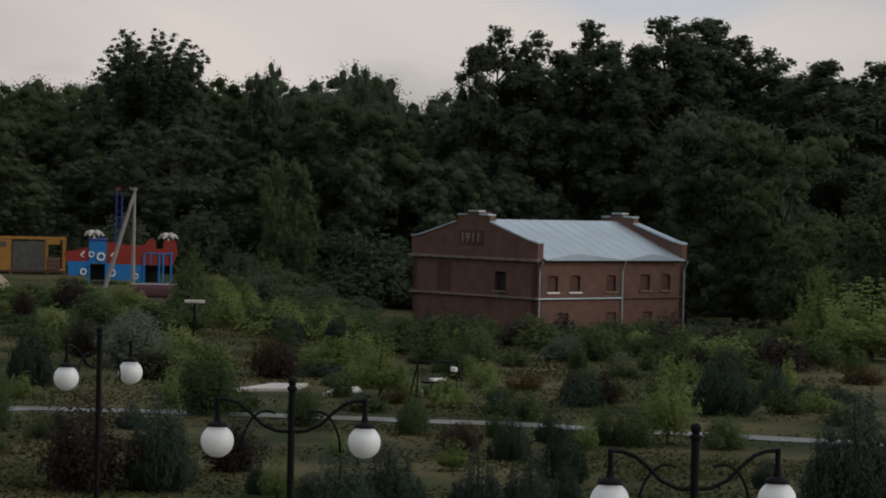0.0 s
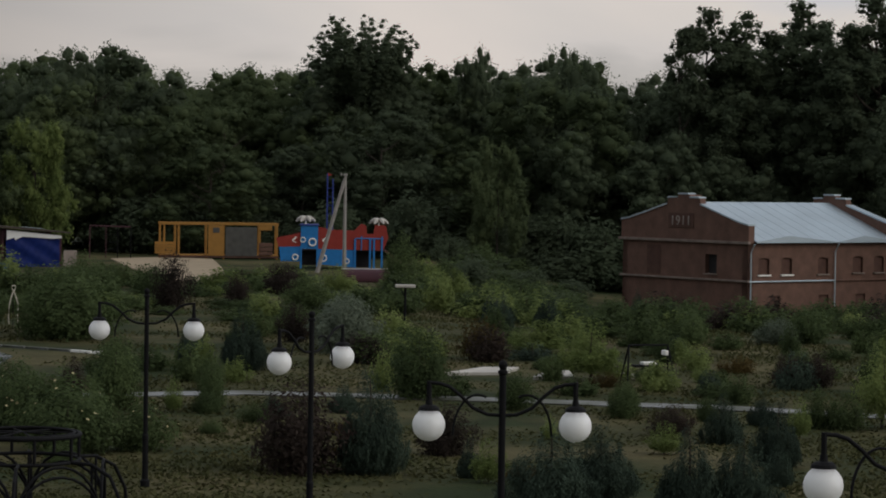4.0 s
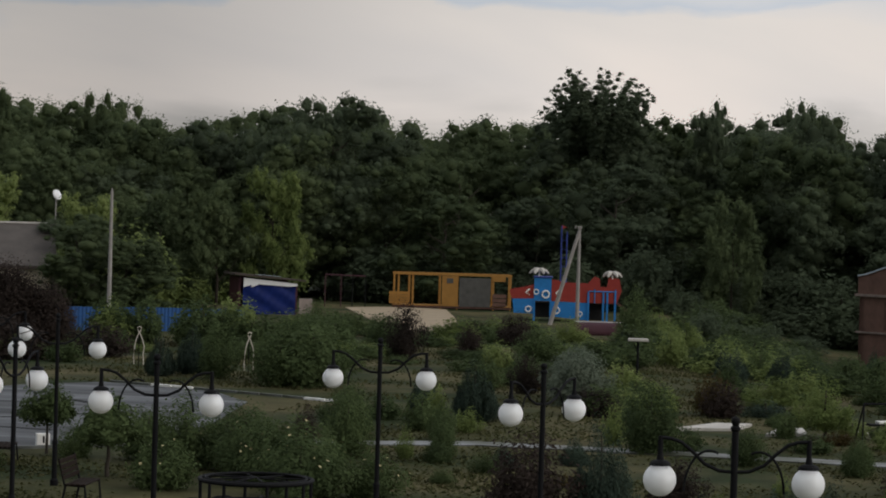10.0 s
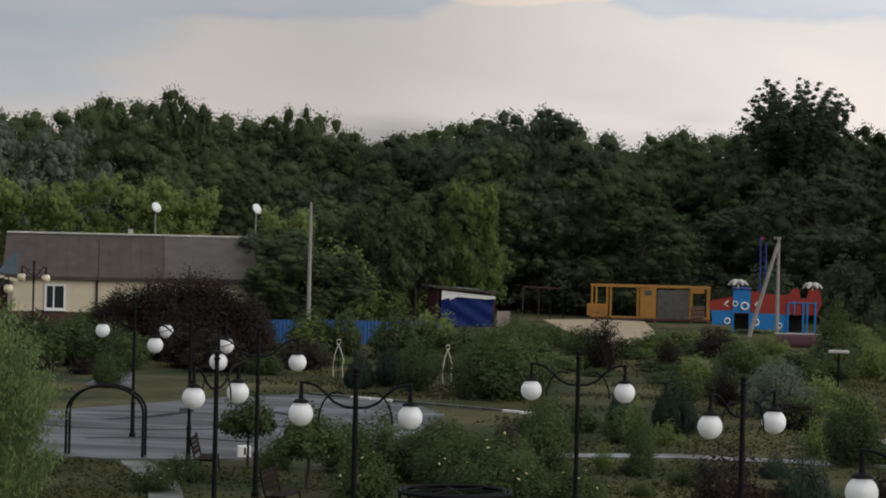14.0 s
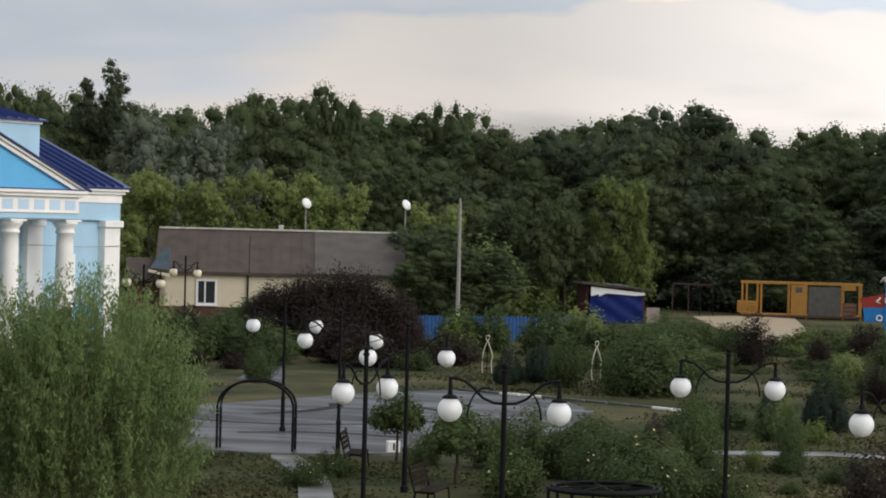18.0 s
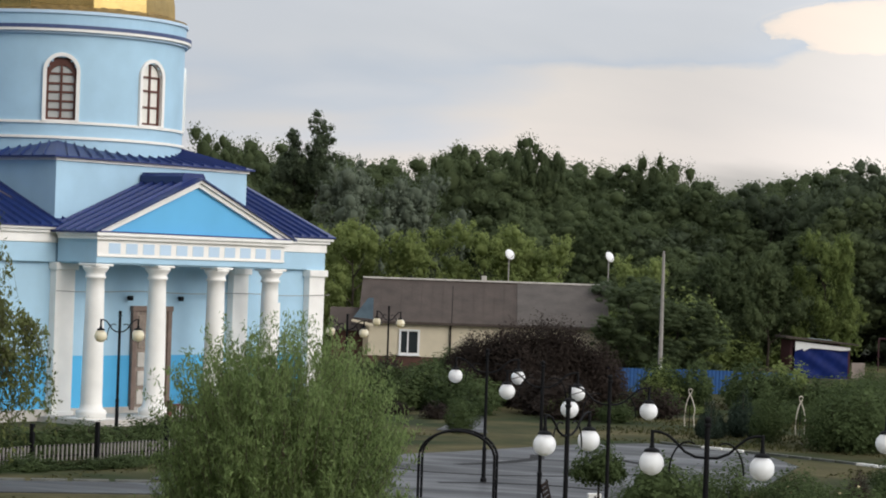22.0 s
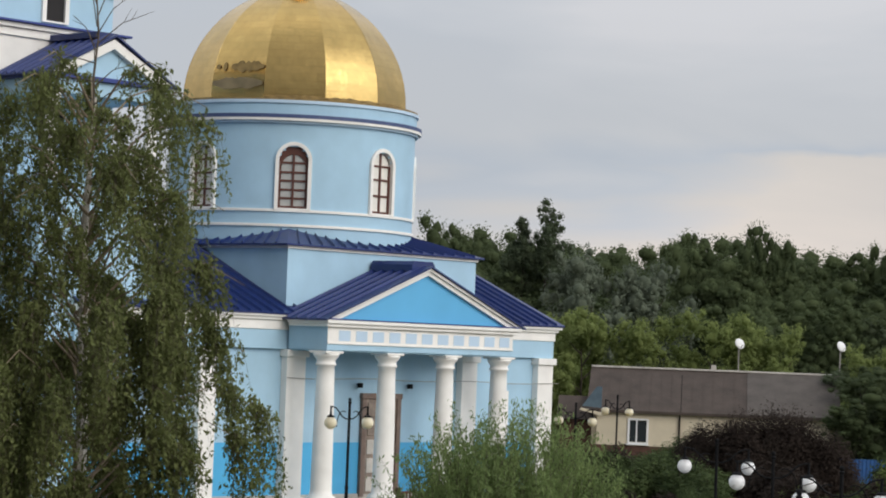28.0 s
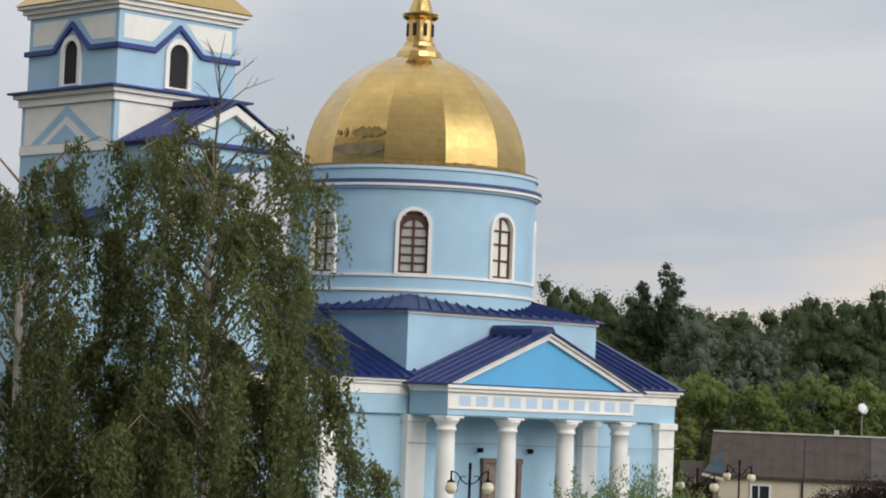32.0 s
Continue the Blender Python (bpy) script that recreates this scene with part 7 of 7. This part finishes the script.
# rough grass standing over the lawn
def meadow():
    rng = np.random.default_rng(77)
    n = 170000
    y = 45.0 + 75.0 * rng.uniform(0, 1, n) ** 1.35
    x = -y * np.tan(np.radians(rng.uniform(-9.5, 33.0, n)))
    patch = np.sin(x * 0.45 + 1.3 * np.sin(y * 0.21)) + np.sin(y * 0.9 + 0.8 * np.sin(x * 0.3)) + rng.normal(0, 0.7, n)
    yard = (x > -35) & (x < -18.8) & (y > 59.6) & (y < 86.3)
    drive = (x > -39) & (x < -32) & (y > 84) & (y < 98)
    lane = (x < -24) & (np.abs(y - 60.6 - (x + 28.5) * 0.72) < 3.2)
    path = (x > -19) & (np.abs(y - np.interp(x, [-19, -11, -5, 2, 10, 19], [64.2, 68.0, 67.6, 66.6, 63.8, 61.0])) < 0.55)
    slabs = (x > -6.4) & (x < -0.3) & (y > 74.4) & (y < 78.7)
    walkway = (y < 60) & (np.abs(x - np.interp(y, [47.0, 50.9, 53.3, 56.2, 59.6], [-17.8, -19.2, -20.15, -21.45, -23.4])) < 0.42)
    keep = (patch > -0.2) & ~(yard | drive | lane | path | slabs | walkway) & (x > -36)
    x, y, patch = x[keep], y[keep], patch[keep]
    m = len(x)
    z = np.array([ground_z(p, q) for p, q in zip(x, y)])
    h = rng.uniform(0.02, 0.07, m) * (0.8 + 0.4 * np.clip(patch, 0, 2.5)) * np.where(y > 84, 1.8, 1.0)
    a = rng.uniform(0, math.pi, m)
    dx, dy = np.cos(a) * 0.05, np.sin(a) * 0.05
    lean = rng.normal(0, 0.07, (m, 2))
    v = np.stack([np.stack([x - dx, y - dy, z], 1), np.stack([x + dx, y + dy, z], 1), np.stack([x + lean[:, 0], y + lean[:, 1], z + h], 1)], 1).reshape(-1, 3)
    ob = new("rough_grass", quick_mesh("rough_grass", v, np.arange(3 * m).reshape(-1, 3), "blade"))
    tagged(ob, "rough tufts of green and dry grass on the lawn", "grass", kind="stuff")


meadow()


# the bushy willow before the church
def strand_tree(name, label, seed, roots, strands, leaf, size, per, material, droop, bark, thick):
    """A tree of many thin shoots; each strand is a curve that carries leaves along it."""
    rng = np.random.default_rng(seed)
    top = thing(name, label, "tree")
    bm = bmesh.new()
    cs, ds = [], []
    for (p, way, length) in strands(rng):
        p, way = np.array(p, float), np.array(way, float)
        pts = []
        for i in range(7):
            pts.append(p.copy())
            p = p + way * length / 6
            way = way + np.array([0, 0, -droop]) * (length / 6) + rng.normal(0, 0.07, 3)
            way /= np.linalg.norm(way)
        tube([tuple(q) for q in pts], [thick * (1 - 0.14 * i) for i in range(7)], 4, bm)
        u = rng.uniform(0.1, 6.0, per)
        i = np.minimum(u.astype(int), 5)
        q = np.array(pts)
        cs.append(q[i] + (q[i + 1] - q[i]) * (u - i)[:, None] + rng.normal(0, size * 1.0, (per, 3)))
        ds.append(rng.normal(0, 1, (per, 3)))
    tagged(part("twig_mass", bm, "twig", top), kind="stuff")
    v, f = leaf_cards(np.concatenate(cs), np.concatenate(ds), size, rng, leaf, 0.6, 0.55)
    ob = new("crown", quick_mesh("crown", v, f, material))
    ob.parent = top
    for pts, rad in roots:
        part("trunk" if rad[0] > 0.08 else "limb", tube(pts, rad, 9), bark if rad[0] > 0.08 else "limb" if rad[0] > 0.032 else "twig", top)
    return top


def willow_strands(rng):
    for k in range(150):
        a, r = rng.uniform(0, 6.283), 2.0 * math.sqrt(rng.uniform(0, 1))
        h = 3.4 * math.sqrt(max(0.05, 1 - (r / 2.6) ** 2))
        yield (r * math.cos(a), r * math.sin(a), h), (0.3 * math.cos(a) * r / 2 + rng.normal(0, 0.18), 0.3 * math.sin(a) * r / 2 + rng.normal(0, 0.18), 1.0), rng.uniform(1.2, 1.9)
    for k in range(1150):
        a, r = rng.uniform(0, 6.283), 2.35 * math.sqrt(rng.uniform(0, 1))
        h = 0.2 + 3.9 * rng.uniform(0, 1) * math.sqrt(max(0.05, 1 - (r / 2.7) ** 2))
        yield (r * math.cos(a), r * math.sin(a), h * 0.9), (0.35 * math.cos(a) * r / 2 + rng.normal(0, 0.2), 0.35 * math.sin(a) * r / 2 + rng.normal(0, 0.2), 1.0), rng.uniform(0.7, 1.5)


w = strand_tree("willow", "bushy light green willow with upright leafy shoots", 5, [([(0.1 * math.cos(a), 0.1 * math.sin(a), 0), (0.6 * math.cos(a), 0.6 * math.sin(a), 1.2), (1.2 * math.cos(a), 1.2 * math.sin(a), 3.0)], [0.07, 0.05, 0.02]) for a in np.linspace(0, 6.28, 7)], willow_strands, 0.27, 0.06, 66, "leaf_willow", 0.25, "bark", 0.008)
w.matrix_basis = pose(-22.0, 44.95, 0) @ Matrix.Diagonal((0.9, 0.9, 1.0, 1))


def hedge_by_the_fence():
    rng = random.Random(21)
    line = [(-39.8, 57.5), (-38.7, 60.4), (-38.5, 62.5), (-37.7, 64.8), (-37.1, 67.9), (-36.8, 71.0)]
    for a, b in zip(line, line[1:]):
        for k in range(4):
            t = (k + rng.random()) / 4
            x, y = a[0] + (b[0] - a[0]) * t, a[1] + (b[1] - a[1]) * t
            put(rng.choice(FAR_GREEN), x - rng.uniform(0.7, 1.5), y + 0.5, rng.uniform(0, 360), rng.uniform(1.0, 1.35), rng.uniform(0.65, 0.9))
            put(rng.choice(FAR_GREEN), x + rng.uniform(0.6, 2.0), y - 0.6, rng.uniform(0, 360), rng.uniform(0.7, 1.0), rng.uniform(0.2, 0.36))


hedge_by_the_fence()


def crown_reach(h):
    """Half-width of a birch crown, as a share of its spread, at a share of the height."""
    return max(0.36, min(1.0, 1.42 - 1.08 * h)) * min(1.0, 0.6 + 1.6 * h)


def birch(x, y, height, spread, seed, limbs, per_limb, dead=True):
    """A weeping birch: limbs arch out of the trunk and carry bundles of long hanging twigs."""
    rnd = random.Random(seed)
    roots = [([(0, 0, 0), (0.06, 0.04, height * 0.3), (-0.08, 0.0, height * 0.6), (0.02, 0.05, height * 0.8)], [0.18, 0.14, 0.085, 0.03])]
    arms = []
    for k in range(limbs):
        h = 0.13 + 0.69 * (k + rnd.random()) / limbs
        a = k * 2.4 + rnd.uniform(-0.5, 0.5)
        L = spread * crown_reach(h) * rnd.uniform(0.45, 1.08)
        z = height * h - 0.25 * L
        c, s = math.cos(a), math.sin(a)
        arm = [(0.0, 0.0, z), (0.4 * L * c, 0.4 * L * s, z + 0.42 * L), (0.75 * L * c, 0.75 * L * s, z + 0.55 * L), (L * c, L * s, z + 0.42 * L)]
        arms.append(arm)
        roots.append((arm, [0.035, 0.022, 0.012, 0.006]))
    if dead:
        z0 = height * 0.76
        leader = [(0.02, 0.05, z0), (-0.02, 0.0, z0 + 1.0), (0.04, 0.04, z0 + 1.9), (-0.02, 0.0, z0 + 2.7), (0.08, 0.05, z0 + 3.4)]
        roots.append((leader, [0.031, 0.027, 0.022, 0.016, 0.007]))
        for lift, a, L, rise in ((0.5, 3.4, 1.5, 0.55), (0.9, 3.0, 1.7, 0.1), (1.3, 3.7, 1.25, 0.25), (0.8, 0.3, 0.9, 0.5), (1.7, 0.35, 1.25, 0.75), (1.9, 0.2, 0.8, 0.9), (2.1, 2.8, 0.5, 1.1), (2.3, 1.3, 0.5, 0.9), (1.2, 5.2, 0.7, 0.6), (0.4, 5.9, 1.3, 0.35), (1.55, 3.2, 0.6, 0.8), (2.5, 3.5, 0.35, 0.8)):
            c, w = math.cos(a), math.sin(a)
            foot = Vector((0.0, 0.02, z0 + lift))
            bend = foot + Vector((0.45 * L * c, 0.45 * L * w, 0.62 * rise + rnd.uniform(-0.05, 0.08)))
            tip = foot + Vector((L * c, L * w, rise))
            roots.append(([foot, bend, tip], [0.015, 0.010, 0.004]))
            for q in range(2):
                p = bend.lerp(tip, rnd.uniform(0.0, 0.6))
                roots.append(([p, p + Vector((rnd.uniform(-0.05, 0.35) * c, rnd.uniform(-0.05, 0.35) * w, rnd.uniform(0.1, 0.35)))], [0.007, 0.003]))

    def strands(rng):
        for arm in arms:
            q = np.array(arm)
            knots = rng.uniform(1.1, 3.0, max(2, per_limb // 12))
            low = arm[0][2] < 0.42 * height
            for k in range(int(per_limb * (2.3 if low else 0.8))):
                u = min(2.999, max(0.6, knots[k % len(knots)] + rng.normal(0, 0.06)))
                i = int(u)
                p = q[i] + (q[i + 1] - q[i]) * (u - i) + rng.normal(0, 0.085, 3)
                w = q[3] - q[0]
                yield p, (w[0] * 0.08 + rng.normal(0, 0.16), w[1] * 0.08 + rng.normal(0, 0.16), rng.uniform(-0.4, 0.2)), rng.uniform(0.7, 2.9)

    ob = strand_tree("birch", "weeping birch with hanging green twigs and a pale trunk", seed, roots, strands, 0.45, 0.064, 38, "leaf_birch", 1.9, "birch_bark", 0.005)
    ob.matrix_basis = pose(x, y, 0)


birch(-32.2, 44.6, 13.9, 4.1, 31, 84, 24)
birch(-35.4, 42.2, 13.3, 3.9, 37, 56, 23, False)
